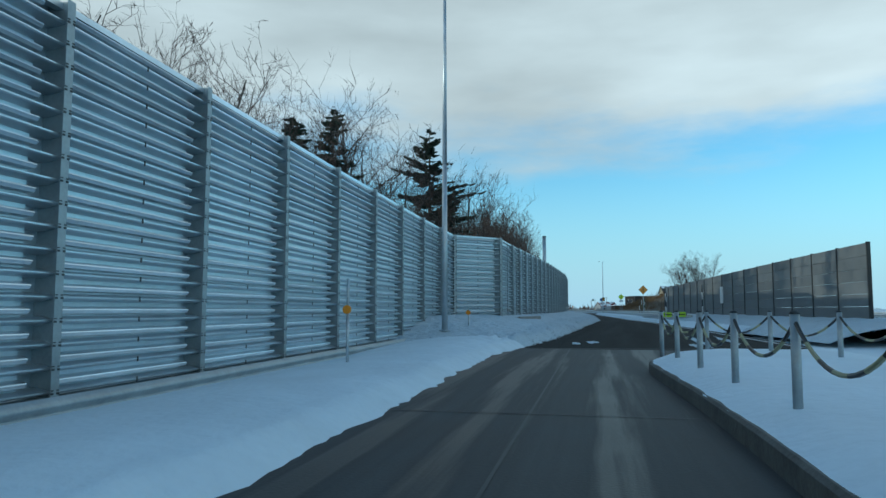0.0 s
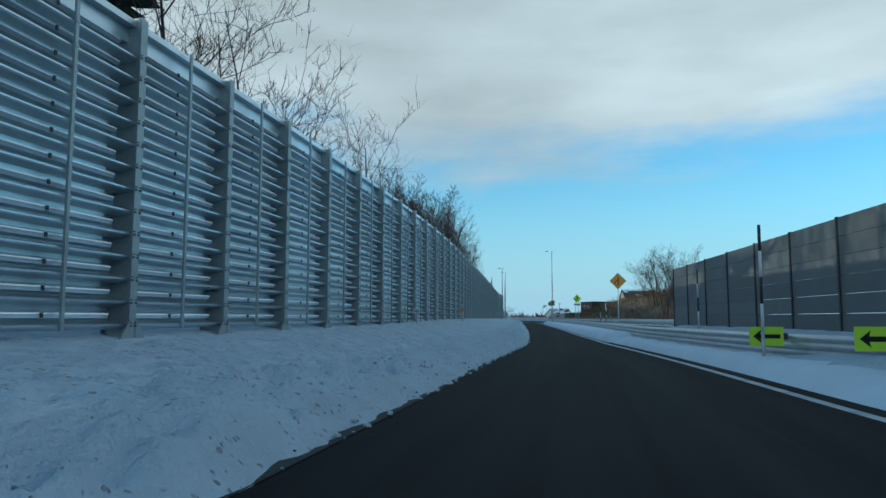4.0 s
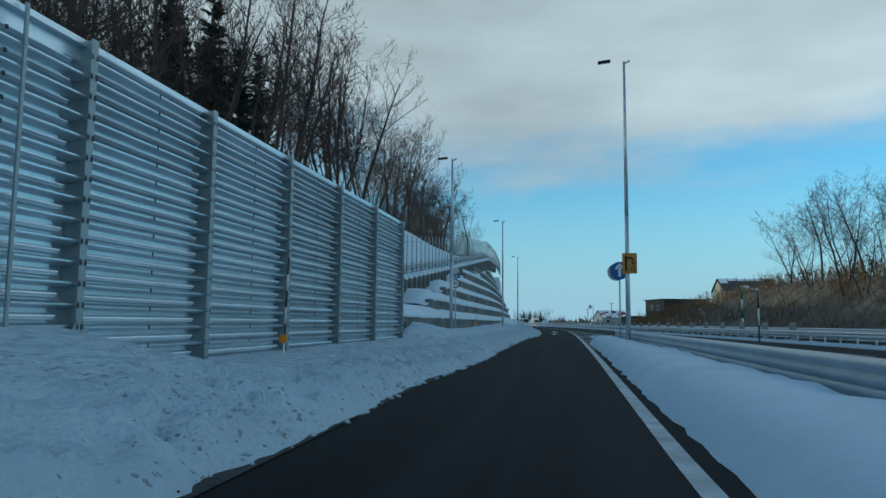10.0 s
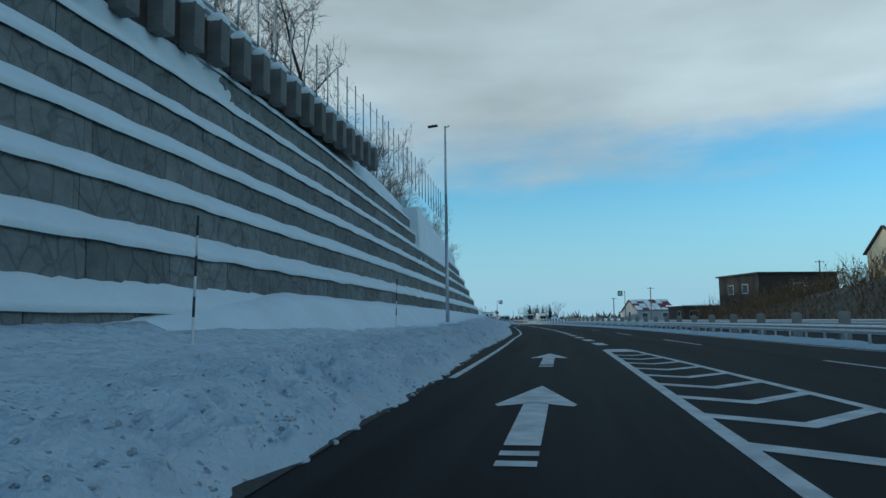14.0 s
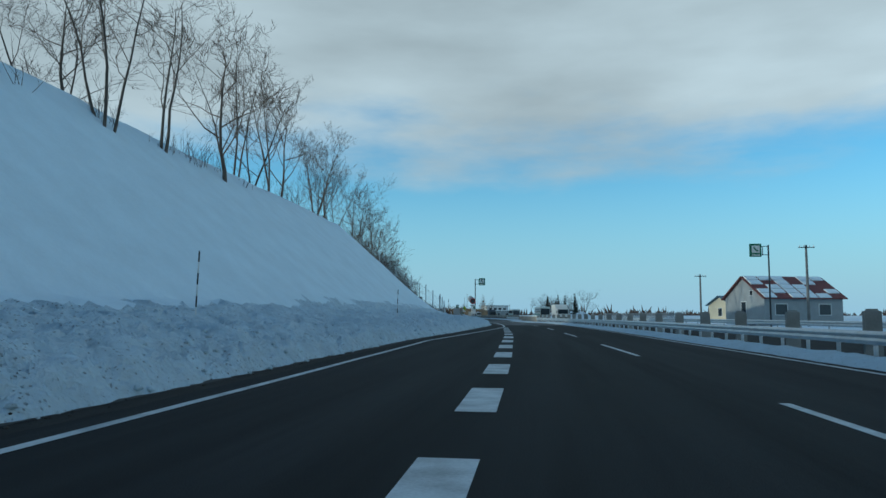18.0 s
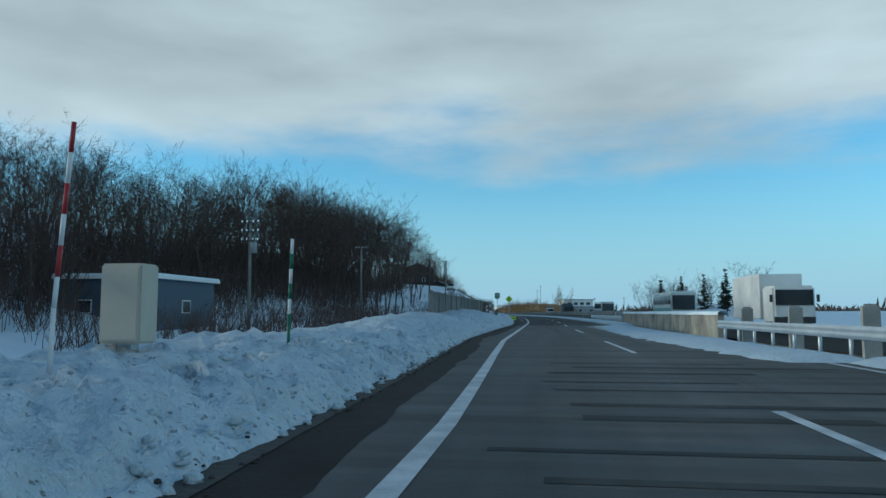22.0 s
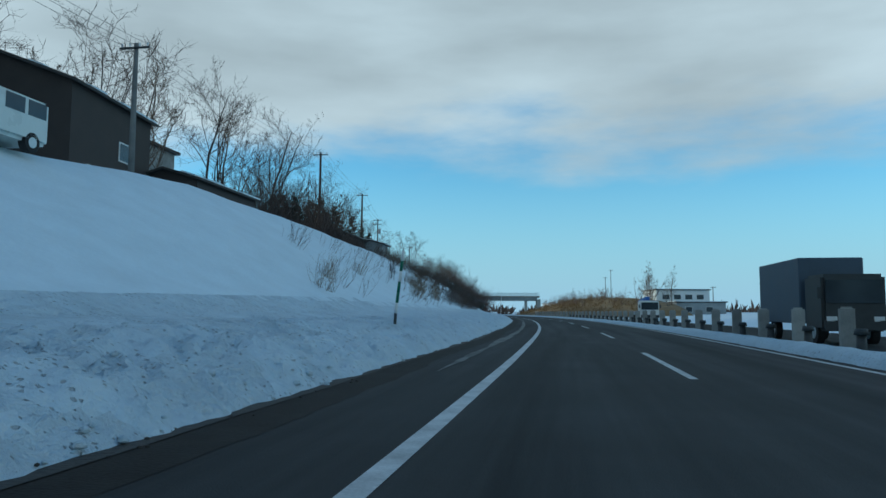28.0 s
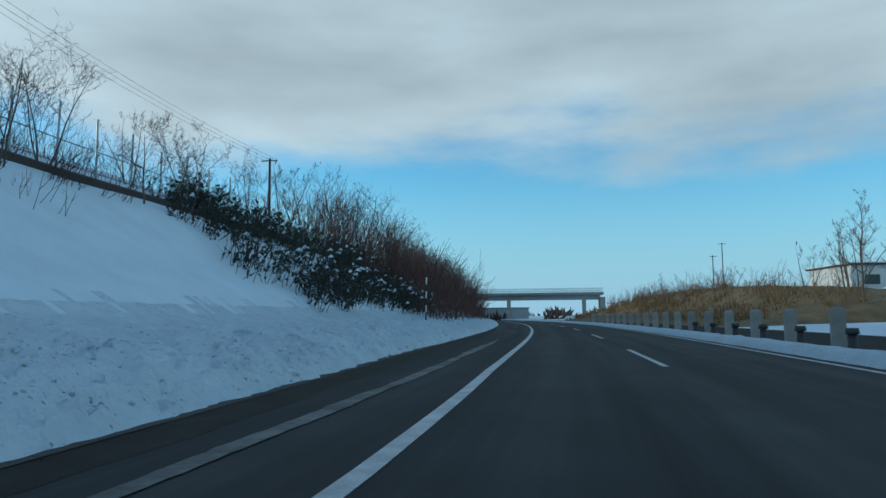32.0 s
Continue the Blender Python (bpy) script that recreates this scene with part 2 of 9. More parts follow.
# Tone lowered from SNOW to hold the roadside's shade; the dents are relief.
SNOW_SOFT = material("dented_shade_snow", (0.62, 0.70, 0.75), 0.8, var=0.12, scale=0.9, fine=9, bump=0.4, dist=0.06, coord="World", spec=0.3)
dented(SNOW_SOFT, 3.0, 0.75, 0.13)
SNOW_BROKEN = material("broken_snow", (0.62, 0.70, 0.75), 0.85, var=0.16, scale=1.6, fine=16, bump=0.5, dist=0.05, coord="World", spec=0.25)
dented(SNOW_BROKEN, 4.0, 0.8, 0.14)
pocked(SNOW_BANK, 15.0, 0.30, (0.30, 0.33, 0.35), 0.035)
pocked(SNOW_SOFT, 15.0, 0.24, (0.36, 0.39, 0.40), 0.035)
pocked(SNOW_BROKEN, 17.0, 0.34, (0.30, 0.325, 0.335), 0.04)


def streaked(m, lo, hi, across=1.3, along=0.03, damp=0.0):
    """Wheel tracks and long stains along the road, or painted sheen streaks across it, read from the ribbon's own
    (along, across) layer.
    """
    nt = m.node_tree
    b = nt.nodes["Principled BSDF"]
    N, L = nt.nodes.new, nt.links.new
    at_ = N("ShaderNodeAttribute")
    at_.attribute_name = "along_across"
    mp = N("ShaderNodeMapping")
    mp.inputs["Scale"].default_value = (along, across, 1)
    L(at_.outputs["Vector"], mp.inputs[0])
    n = N("ShaderNodeTexNoise")
    n.inputs["Scale"].default_value, n.inputs["Detail"].default_value, n.inputs["Roughness"].default_value = 1.0, 6, 0.6
    L(mp.outputs[0], n.inputs["Vector"])
    r = N("ShaderNodeMapRange")
    r.inputs[1].default_value, r.inputs[2].default_value = 0.33, 0.67
    r.inputs[3].default_value, r.inputs[4].default_value = lo, hi
    L(n.outputs["Fac"], r.inputs[0])
    src = b.inputs["Base Color"].links[0].from_socket
    sc = N("ShaderNodeVectorMath")
    sc.operation = "SCALE"
    L(src, sc.inputs[0])
    L(r.outputs[0], sc.inputs["Scale"])
    L(sc.outputs[0], b.inputs["Base Color"])
    if damp:
        old = b.inputs["Roughness"].links[0].from_socket
        mr = N("ShaderNodeMapRange")
        mr.inputs[1].default_value, mr.inputs[2].default_value = 0.42, 0.5
        mr.inputs[3].default_value, mr.inputs[4].default_value = 1 - damp, 1.0
        L(n.outputs["Fac"], mr.inputs[0])
        mu = N("ShaderNodeMath")
        mu.operation = "MULTIPLY"
        L(old, mu.inputs[0])
        L(mr.outputs[0], mu.inputs[1])
        L(mu.outputs[0], b.inputs["Roughness"])
    return m


ASPHALT = streaked(material("asphalt", (0.020, 0.0195, 0.019), 0.85, var=0.35, scale=0.5, fine=55, bump=0.5, dist=0.012, coord="World", spec=0.12), 0.62, 1.55, 1.1, 0.035)
ASPHALT_OLD = streaked(material("worn_asphalt", (0.050, 0.050, 0.048), 0.85, var=0.35, scale=0.5, fine=55, bump=0.5, dist=0.012, coord="World", spec=0.15), 0.6, 1.5, 0.9, 0.03)
# Paler base and cross streaks paint glare and sheen onto the worn asphalt.
ASPHALT_SHEEN = streaked(streaked(material("worn_sheen_asphalt", (0.066, 0.065, 0.062), 0.7, var=0.35, scale=0.5, fine=55, bump=0.5, dist=0.012, coord="World", spec=0.25), 0.65, 1.4, 0.7, 0.03), 0.55, 1.5, 0.07, 0.9)
SLUSH = material("dirty_slush", (0.05, 0.046, 0.041), 0.8, var=0.75, scale=2.2, fine=14, bump=0.6, dist=0.04, coord="World", spec=0.4, tint=(0.03, 0.027, 0.022))
GRIT = material("wet_grit", (0.034, 0.031, 0.027), 0.8, var=0.6, scale=1.4, fine=26, bump=0.5, dist=0.02, coord="World", spec=0.12, tint=(0.012, 0.010, 0.008))
CONC_ROAD = streaked(material("concrete_road", (0.054, 0.056, 0.056), 0.7, var=0.4, scale=0.8, fine=30, bump=0.3, dist=0.01, coord="World", spec=0.3), 0.4, 1.3, 1.3, 0.05, 0.3)
PAINT = material("road_paint", (0.62, 0.63, 0.62), 0.6, var=0.3, scale=2.2, fine=30, bump=0.2, dist=0.004, coord="World", tint=(0.3, 0.31, 0.31))
STEEL = material("galvanised_steel", (0.50, 0.54, 0.57), 0.42, 0.55, var=0.22, scale=2.5, fine=20, bump=0.1, dist=0.004)
PANEL = material("barrier_panel", (0.68, 0.74, 0.79), 0.36, 0.8, var=0.18, scale=1.2, fine=14, bump=0.08, dist=0.004, obj_var=0.12)
POST_STEEL = material("weathered_post_steel", (0.36, 0.40, 0.42), 0.5, 0.5, var=0.25, scale=2.5, fine=20, bump=0.1, dist=0.004)
CONCRETE = material("concrete", (0.30, 0.30, 0.28), 0.85, var=0.35, scale=1.5, fine=25, bump=0.4, dist=0.01, obj_var=0.15)
BLOCK = material("rock_faced_block", (0.185, 0.20, 0.197), 0.9, var=0.32, scale=2.2, fine=12, bump=0.6, dist=0.04, obj_var=0.22)
def cracked(m, scale):
    """Dark, sunk joints between split stone faces."""
    nt = m.node_tree
    b = nt.nodes["Principled BSDF"]
    N, L = nt.nodes.new, nt.links.new
    geo = N("ShaderNodeNewGeometry")
    mp = N("ShaderNodeMapping")
    mp.inputs["Scale"].default_value = (scale, scale, scale * 0.55)
    L(geo.outputs["Position"], mp.inputs[0])
    v = N("ShaderNodeTexVoronoi")
    v.feature = "DISTANCE_TO_EDGE"
    v.inputs["Scale"].default_value = 1.0
    L(mp.outputs[0], v.inputs["Vector"])
    r = N("ShaderNodeMapRange")
    r.inputs[1].default_value, r.inputs[2].default_value = 0.01, 0.06
    r.inputs[3].default_value, r.inputs[4].default_value = 0.7, 1.0
    L(v.outputs["Distance"], r.inputs[0])
    sc = N("ShaderNodeVectorMath")
    sc.operation = "SCALE"
    L(b.inputs["Base Color"].links[0].from_socket, sc.inputs[0])
    L(r.outputs[0], sc.inputs["Scale"])
    L(sc.outputs[0], b.inputs["Base Color"])
    bp = N("ShaderNodeBump")
    bp.inputs["Strength"].default_value, bp.inputs["Distance"].default_value = 0.55, 0.05
    L(r.outputs[0], bp.inputs["Height"])
    L(b.inputs["Normal"].links[0].from_socket, bp.inputs["Normal"])
    L(bp.outputs[0], b.inputs["Normal"])


cracked(BLOCK, 2.3)
BARK = material("bark", (0.052, 0.043, 0.036), 0.9, var=0.4, scale=3, fine=30, bump=0.5, dist=0.02, obj_var=0.3)
TWIG = material("twig", (0.080, 0.056, 0.046), 0.9, var=0.3, scale=0.6, fine=10, bump=0, obj_var=0.3)
NEEDLE = material("needles", (0.030, 0.045, 0.030), 0.8, var=0.5, scale=1.5, fine=14, bump=0, obj_var=0.25)
SCRUB = material("dry_scrub", (0.16, 0.105, 0.055), 0.9, var=0.5, scale=0.8, fine=9, bump=0, obj_var=0.3)
DARK = material("dark_metal", (0.045, 0.05, 0.052), 0.6, 0.2, var=0.3, scale=3, fine=20, bump=0.1)
YELLOW = material("lime_sign_sheet", (0.55, 0.80, 0.03), 0.45, var=0.08, scale=3, fine=30, bump=0)
AMBER = material("amber_sign_sheet", (0.40, 0.20, 0.02), 0.5, var=0.15, scale=3, fine=30, bump=0)
BLUE = material("blue_sign_sheet", (0.02, 0.09, 0.32), 0.5, var=0.1, scale=3, fine=30, bump=0)
GREEN = material("green_sign_sheet", (0.015, 0.13, 0.07), 0.5, var=0.1, scale=3, fine=30, bump=0)
WHITE = material("white_paint", (0.72, 0.73, 0.72), 0.55, var=0.1, scale=2, fine=20, bump=0.05)
BLACK = material("black_paint", (0.02, 0.02, 0.02), 0.5, var=0.2, scale=3, fine=20, bump=0)
RED = material("red_paint", (0.35, 0.025, 0.03), 0.5, var=0.2, scale=3, fine=20, bump=0)
BROWN = material("rust_brown_paint", (0.12, 0.05, 0.03), 0.6, var=0.2, scale=3, fine=20, bump=0)
ORANGE = material("orange_reflector", (0.75, 0.28, 0.01), 0.4, var=0.1, scale=3, fine=20, bump=0)
CREAM = material("cream_render", (0.62, 0.55, 0.40), 0.8, var=0.12, scale=1, fine=18, bump=0.2)
SLATE = material("slate_blue_siding", (0.06, 0.085, 0.12), 0.6, var=0.2, scale=1, fine=12, bump=0.1)
WALL_GREY = material("grey_siding", (0.28, 0.30, 0.31), 0.7, var=0.2, scale=1, fine=12, bump=0.1)
WOOD_DARK = material("dark_board", (0.05, 0.04, 0.035), 0.8, var=0.3, scale=1, fine=14, bump=0.3)
POLE_GREY = material("aged_pole_concrete", (0.19, 0.185, 0.175), 0.9, var=0.4, scale=1.5, fine=14, bump=0.2, dist=0.004)
GLASS = material("window_glass", (0.03, 0.04, 0.05), 0.08, 0.0, var=0.2, scale=1, fine=3, bump=0)


# ---------------------------------------------------------------- the road's line
REF = [
    (-6.9, -33.5), (0.0, 0.0), (5.1, 23.1), (11.7, 48.1),
    (18.5, 75.5), (24.4, 106.2), (30.3, 140.8), (36.6, 177.7),
    (42.8, 217.3), (49.0, 260.1), (54.7, 306.4), (57.8, 355.5),
    (58.1, 405.4), (56.5, 455.2), (54.5, 503.6), (51.0, 552.9),
    (46.3, 601.9), (40.0, 648.7), (35.7, 673.3), (30.7, 697.8),
    (25.0, 722.2), (18.7, 746.3), (11.7, 770.3), (4.0, 794.1),
    (-4.4, 817.7), (-13.4, 841.0), (-22.6, 864.2), (-32.1, 887.4),
    (-41.8, 910.4), (-51.8, 933.3), (-62.0, 956.1), (-72.5, 978.9),
    (-83.2, 1001.5), (-94.1, 1023.9),
]



def _spline():
    c = [Vector(p) for p in REF]
    c = [2 * c[0] - c[1]] + c + [2 * c[-1] - c[-2]]
    q = []
    for i in range(1, len(c) - 2):
        p0, p1, p2, p3 = c[i - 1:i + 3]
        for k in range(60):
            f = k / 60
            q.append(p1 + 0.5 * f * (p2 - p0 + f * (2 * p0 - 5 * p1 + 4 * p2 - p3 + f * (3 * (p1 - p2) + p3 - p0))))
    a = np.array([tuple(v) for v in q])
    s = np.r_[0, np.cumsum(np.linalg.norm(np.diff(a, axis=0), axis=1))]
    t = np.gradient(a, axis=0)
    t /= np.linalg.norm(t, axis=1)[:, None]
    return a, s - s[60], t


RP, RS, RT = _spline()


def at(s, d, z=0.0):
    """World place s metres along the line, d metres to its right."""
    if s < RS[0]:
        x, y, tx, ty = *(RP[0] + (s - RS[0]) * RT[0]), *RT[0]
    elif s > RS[-1]:
        x, y, tx, ty = *(RP[-1] + (s - RS[-1]) * RT[-1]), *RT[-1]
    else:
        x, y = np.interp(s, RS, RP[:, 0]), np.interp(s, RS, RP[:, 1])
        tx, ty = np.interp(s, RS, RT[:, 0]), np.interp(s, RS, RT[:, 1])
    return Vector((x + d * ty, y - d * tx, z))


def heading(s):
    """Degrees by which the line has turned left of +y."""
    tx, ty = np.interp(s, RS, RT[:, 0]), np.interp(s, RS, RT[:, 1])
    return math.degrees(math.atan2(-tx, ty))


def table(*rows):
    xs, ys = zip(*rows)
    return lambda s: float(np.interp(s, xs, ys))


# left rim of the cleared road, right line of the ramp, lane line of the main road
EDGE_L = table((-60, -2.2), (8, -2.3), (18, -2.55), (28, -1.95), (36, -2.0), (47, -2.2), (68, -2.3), (82, -1.95), (93, -2.1), (131, -2.3), (142, -2.2), (158, -2.6), (167, -2.35),
               (174, -2.6), (195, -2.6), (206, -1.95), (222, -2.0), (237, -2.55), (249, -3.2), (266, -3.5), (281, -3.9), (291, -4.5), (305, -5.2), (330, -5.8), (345, -5.8), (355, -5.2),
               (375, -4.0), (390, -2.9), (401, -2.4), (415, -2.45), (430, -3.0), (442, -3.4), (458, -3.2), (476, -2.8), (488, -3.0), (496, -3.25), (506, -3.5), (514, -3.6), (560, -3.7), (590, -3.75), (600, -3.95), (655, -4.4), (676, -5.3), (720, -5.5), (1100, -5.5))
RAMP_R = table((-60, 1.05), (17, 1.05), (24, 6.0), (46, 4.4), (53, 3.8), (60, 3.2), (67.5, 2.65), (76, 1.95), (82, 1.5), (92, 1.25), (100, 1.12), (140, 1.07), (150, 1.0), (180, 1.1), (200, 1.27), (212, 1.4), (225, 1.52), (249, 1.45))
LANE = table((-60, 26), (100, 16.5), (170, 11.6), (207, 9.0), (214, 8.5), (241, 6.6), (250, 5.85), (270, 5.0), (282, 4.5), (295, 3.98), (303, 3.66), (315, 3.32), (325, 3.0), (344, 2.5), (360, 2.36), (392, 2.55), (410, 2.65), (440, 2.3),
             (465, 2.1), (514, 2.05), (560, 2.1), (590, 2.17), (640, 2.08), (670, 1.95), (700, 1.8), (1100, 1.7))
EDGE_LINE = table((226, -2.2), (237, -2.3), (248, -2.5), (266, -2.9), (280, -3.1), (305, -4.25), (330, -4.75), (344, -4.85), (351, -4.3), (364, -3.2), (376, -2.05), (386, -1.3), (391, -1.16), (400, -1.03), (406, -1.02),
                  (418, -1.1), (430, -1.48), (440, -1.72), (452, -1.6), (465, -1.5), (489, -1.4), (514, -1.52), (575, -1.31), (600, -1.34), (636, -1.47), (660, -1.65), (670, -1.85), (1100, -2.1))
MAIN_HALF = 4.15

U_COL = (0, 0.4, 1.2, 2.5, 4, 6, 9, 14, 22, 40, 70, 140)
LEFT = {
    -60: (0, .17, .2, .13, -.05, -.05, .3, 1.5, 4, 9, 14, 18), 16: (0, .17, .2, .13, -.05, -.05, .3, 1.5, 4, 9, 14, 18), 22: (0, .22, .36, .3, .1, .1, .4, 1.5, 4, 9, 14, 18), 28: (0, .25, .5, .75, .9, .9, .9, 1.5, 4, 9, 14, 18),
    75: (0, .25, .58, .88, 1.16, 1.18, 1.2, 2, 5, 10, 15, 18), 140: (0, .25, .58, .86, 1.1, 1.12, 1.2, 2.5, 6, 12, 17, 20), 151.8: (0, .25, .58, .86, 1.14, 1.15, 1.2, 2.5, 6.4, 12, 17, 20), 154: (0, .2, .4, .45, .5, .6, 1.2, 2.5, 6.5, 12, 17, 20),
    162: (0, .2, .4, .5, .6, .65, 1.4, 2.8, 6.8, 12, 17, 20), 170: (0, .2, .4, .5, .6, .7, 1.5, 3.0, 7, 12, 17, 20), 173: (0, .2, .5, .85, 1.25, 1.4, 1.7, 3.0, 7, 12, 17, 20), 175.5: (0, .2, .5, .85, 1.2, 1.35, 1.9, 3.1, 7, 12, 18, 22), 179: (0, .2, .4, .65, .85, .9, 2.2, 3.2, 7, 12, 18, 22), 213: (0, .2, .4, .6, .85, 1.4, 5, 7.6, 10, 13, 18, 22), 250: (0, .25, .6, .9, 1.2, 2.3, 5.8, 10.5, 12.5, 14, 18, 22),
    290: (0, .35, .9, 1.5, 1.9, 3.5, 6.4, 10.3, 11.2, 12.4, 15, 20), 304: (0, .35, .8, 1.2, 1.8, 3.6, 6.6, 10.9, 11.6, 12.6, 15, 20), 330: (0, .35, .75, .95, 1.5, 3.2, 6.1, 10.7, 11.5, 12.4, 14, 18), 355: (0, .35, .75, .92, 1.35, 2.9, 5.8, 10.2, 10.9, 11.8, 13, 16), 380: (0, .35, .75, .9, 1.2, 2.6, 5.6, 10.0, 10.8, 11.4, 12, 14),
    396: (0, .3, .75, .9, .95, 1.4, 3.4, 7.2, 8.9, 10, 12, 16), 404: (0, .29, .7, .82, .85, 1.1, 2.4, 4.2, 4.6, 5, 9.5, 17), 408.5: (0, .28, .66, .76, .78, .85, 1.35, 1.7, 1.4, 3, 9, 18), 412: (0, .26, .54, .62, .58, .2, -.25, -.6, -.7, 2.5, 9, 20), 428: (0, .25, .5, .58, .5, .0, -.5, -.8, -.8, 2.5, 9, 20), 440: (0, .3, .66, .88, .88, .2, -.5, -.8, -.8, 3, 10, 20), 470: (0, .32, .85, 1.25, 1.35, .6, -.1, -.4, 0, 5.2, 12.5, 20),
    486: (0, .25, .52, .45, .2, -.1, -.35, -.4, .5, 6.5, 14.5, 22), 498: (0, .2, .42, .34, .15, -.15, -.3, -.35, .9, 8, 16, 24), 514: (0, .2, .4, .34, .3, 0, 0, .12, 1.6, 8.5, 16, 23), 530: (0, .2, .44, .4, .4, .4, .7, 1.3, 2.7, 8, 14, 20), 546: (0, .2, .55, .7, .8, 1.0, 1.6, 3.0, 4.4, 8, 11, 15), 560: (0, .25, .6, .9, 1.0, 1.6, 2.9, 4.9, 6, 7.5, 9.5, 12),
    590: (0, .25, .6, .9, 1.2, 2.2, 4.3, 7.2, 8.3, 9, 10, 12), 640: (0, .25, .6, .9, 1.2, 2.2, 4.3, 7.2, 8.3, 9, 10, 12), 680: (0, .3, .6, .9, 1.3, 2.5, 4.8, 7.4, 8.4, 9, 10, 12), 1200: (0, .3, .6, .9, 1.3, 2.5, 4.8, 7.4, 8.4, 9, 10, 12)}
LS = sorted(LEFT)
LZ = np.array([LEFT[k] for k in LS])


WALL_D = table((172, -6.6), (213, -6.9), (235, -7.05), (250, -7.35), (270, -7.6), (287, -7.95), (302, -8.45), (311, -8.75))
STEP_D, STEP_0 = 0.42, 1.38
STEP_Z = table((172, 1.0), (200, 1.02), (212, 1.07), (232, 1.15), (250, 1.18), (270, 1.12), (287, 1.06), (308, 1.02))
CURB_Z = table((160, 1.65), (172, 2.51), (240, 9.74), (262, 10.6), (304, 10.2))      # the small road above the wall


HILL = table((171, 2.9), (179, 3.3), (184, 3.9), (192, 4.3), (197, 4.2), (206, 4.2), (216, 4.25), (225, 3.2), (235, 2.0), (252, 1.0))      # rise of the snow slope behind the small road


def left_z(s, u):
    """Height of the snow u metres left of the cleared rim."""
    if 171 < s < 302.5:
        dd = u - EDGE_L(s) + WALL_D(s)
        if dd > -0.25:
            if dd < 2.0:
                return 0.7
            top = CURB_Z(s) - 0.75
            if s > 250:
                top = STEP_0 + 6 * STEP_Z(s) + 0.6 * min(1, (s - 250) / 30) + max(0, 1 - (s - 250) / 30) * (CURB_Z(s) - 0.75 - STEP_0 - 6 * STEP_Z(s))
            far = float(np.interp(s, (171, 185, 215, 302), (3.5, 4.2, 3.0, 2.6)))
            plain = top + min(4.5, dd - 2.0) * 0.02 + max(0, min(8, dd - 6.5)) * far / 8 + max(0, dd - 14.5) * 0.18
            if s > 252:
                return plain
            k = HILL(s)
            steep = top + float(np.interp(dd, (2, 3, 3.75, 5, 8.4, 14.5, 30), (0, 0.05, 0.8, 1.1, k, k + 1.0, k + 3.5)))
            f = min(1, max(0, (s - 232) / 20))
            return steep * (1 - f) + plain * f
    col = [np.interp(s, LS, LZ[:, j]) for j in range(len(U_COL))]
    return float(np.interp(u, U_COL, col))


def rough(x, y, k=1.0):
    v = Vector((x, y, 0))
    return k * (noise.noise(v * 0.9) * 0.5 + noise.noise(v * 2.7) * 0.32 + noise.noise(v * 7.1) * 0.18)


# ---------------------------------------------------------------- mesh helpers
def mesh_of(name, verts, faces, mat, smooth=False):
    me = bpy.data.meshes.new(name)
    me.from_pydata([tuple(v) for v in verts], [], faces)
    me.materials.append(mat)
    if smooth:
        me.shade_smooth()
    me.update()
    return me


def grid_faces(nr, nc):
    return [(i * nc + j, i * nc + j + 1, (i + 1) * nc + j + 1, (i + 1) * nc + j) for i in range(nr - 1) for j in range(nc - 1)]


def ribbon(name, mat, s0, s1, fa, fb, z=0.0, step=2.0, cols=2):
    n = max(2, int(abs(s1 - s0) / step) + 1)
    vs, lay = [], []
    for s in np.linspace(s0, s1, n):
        for f in np.linspace(0, 1, cols):
            d = fa(s) * (1 - f) + fb(s) * f
            vs.append(at(s, d, z))
            lay.append((s, d, 0.0))
    me = mesh_of(name, vs, [tuple(reversed(f)) for f in grid_faces(n, cols)], mat)
    a = me.attributes.new("along_across", "FLOAT_VECTOR", "POINT")
    a.data.foreach_set("vector", [c for v in lay for c in v])
    return new(name, me)


def bm_box(bm, cx, cy, cz, sx, sy, sz, m=None):
    r = bmesh.ops.create_cube(bm, size=1.0)
    mat = Matrix.Translation((cx, cy, cz)) @ Matrix.Diagonal((sx, sy, sz, 1))
    if m is not None:
        mat = m @ mat
    bmesh.ops.transform(bm, matrix=mat, verts=r["verts"])
    return r["verts"]


def bm_tube(bm, p0, p1, r0, r1, n=8, caps=True):
    p0, p1 = Vector(p0), Vector(p1)
    q = (p1 - p0).to_track_quat("Z", "Y").to_matrix()
    a, b = [], []
    for k in range(n):
        c = Vector((math.cos(2 * math.pi * k / n), math.sin(2 * math.pi * k / n), 0))
        a.append(bm.verts.new(p0 + q @ (c * r0)))
        b.append(bm.verts.new(p1 + q @ (c * r1)))
    for k in range(n):
        bm.faces.new((a[k], a[(k + 1) % n], b[(k + 1) % n], b[k]))
    if caps:
        bm.faces.new(list(reversed(a)))
        bm.faces.new(b)


def finish(name, bm, mat, smooth=False):
    me = bpy.data.meshes.new(name)
    bm.to_mesh(me)
    bm.free()
    me.materials.append(mat)
    if smooth:
        me.shade_smooth()
    return me


def part(name, bm, mat, parent, label="", smooth=False):
    ob = new(name, finish(name, bm, mat, smooth))
    ob.parent = parent
    if label:
        ob["label"] = label
    return ob


def part_mesh(name, me, parent, m=None, label=""):
    ob = new(name, me)
    ob.parent = parent
    if m is not None:
        ob.matrix_basis = m
    if label:
        ob["label"] = label
    return ob


def place(s, d, z=0.0, turn=0.0):
    p = at(s, d, z)
    return pose(p.x, p.y, p.z, 0, 0, heading(s) + turn)


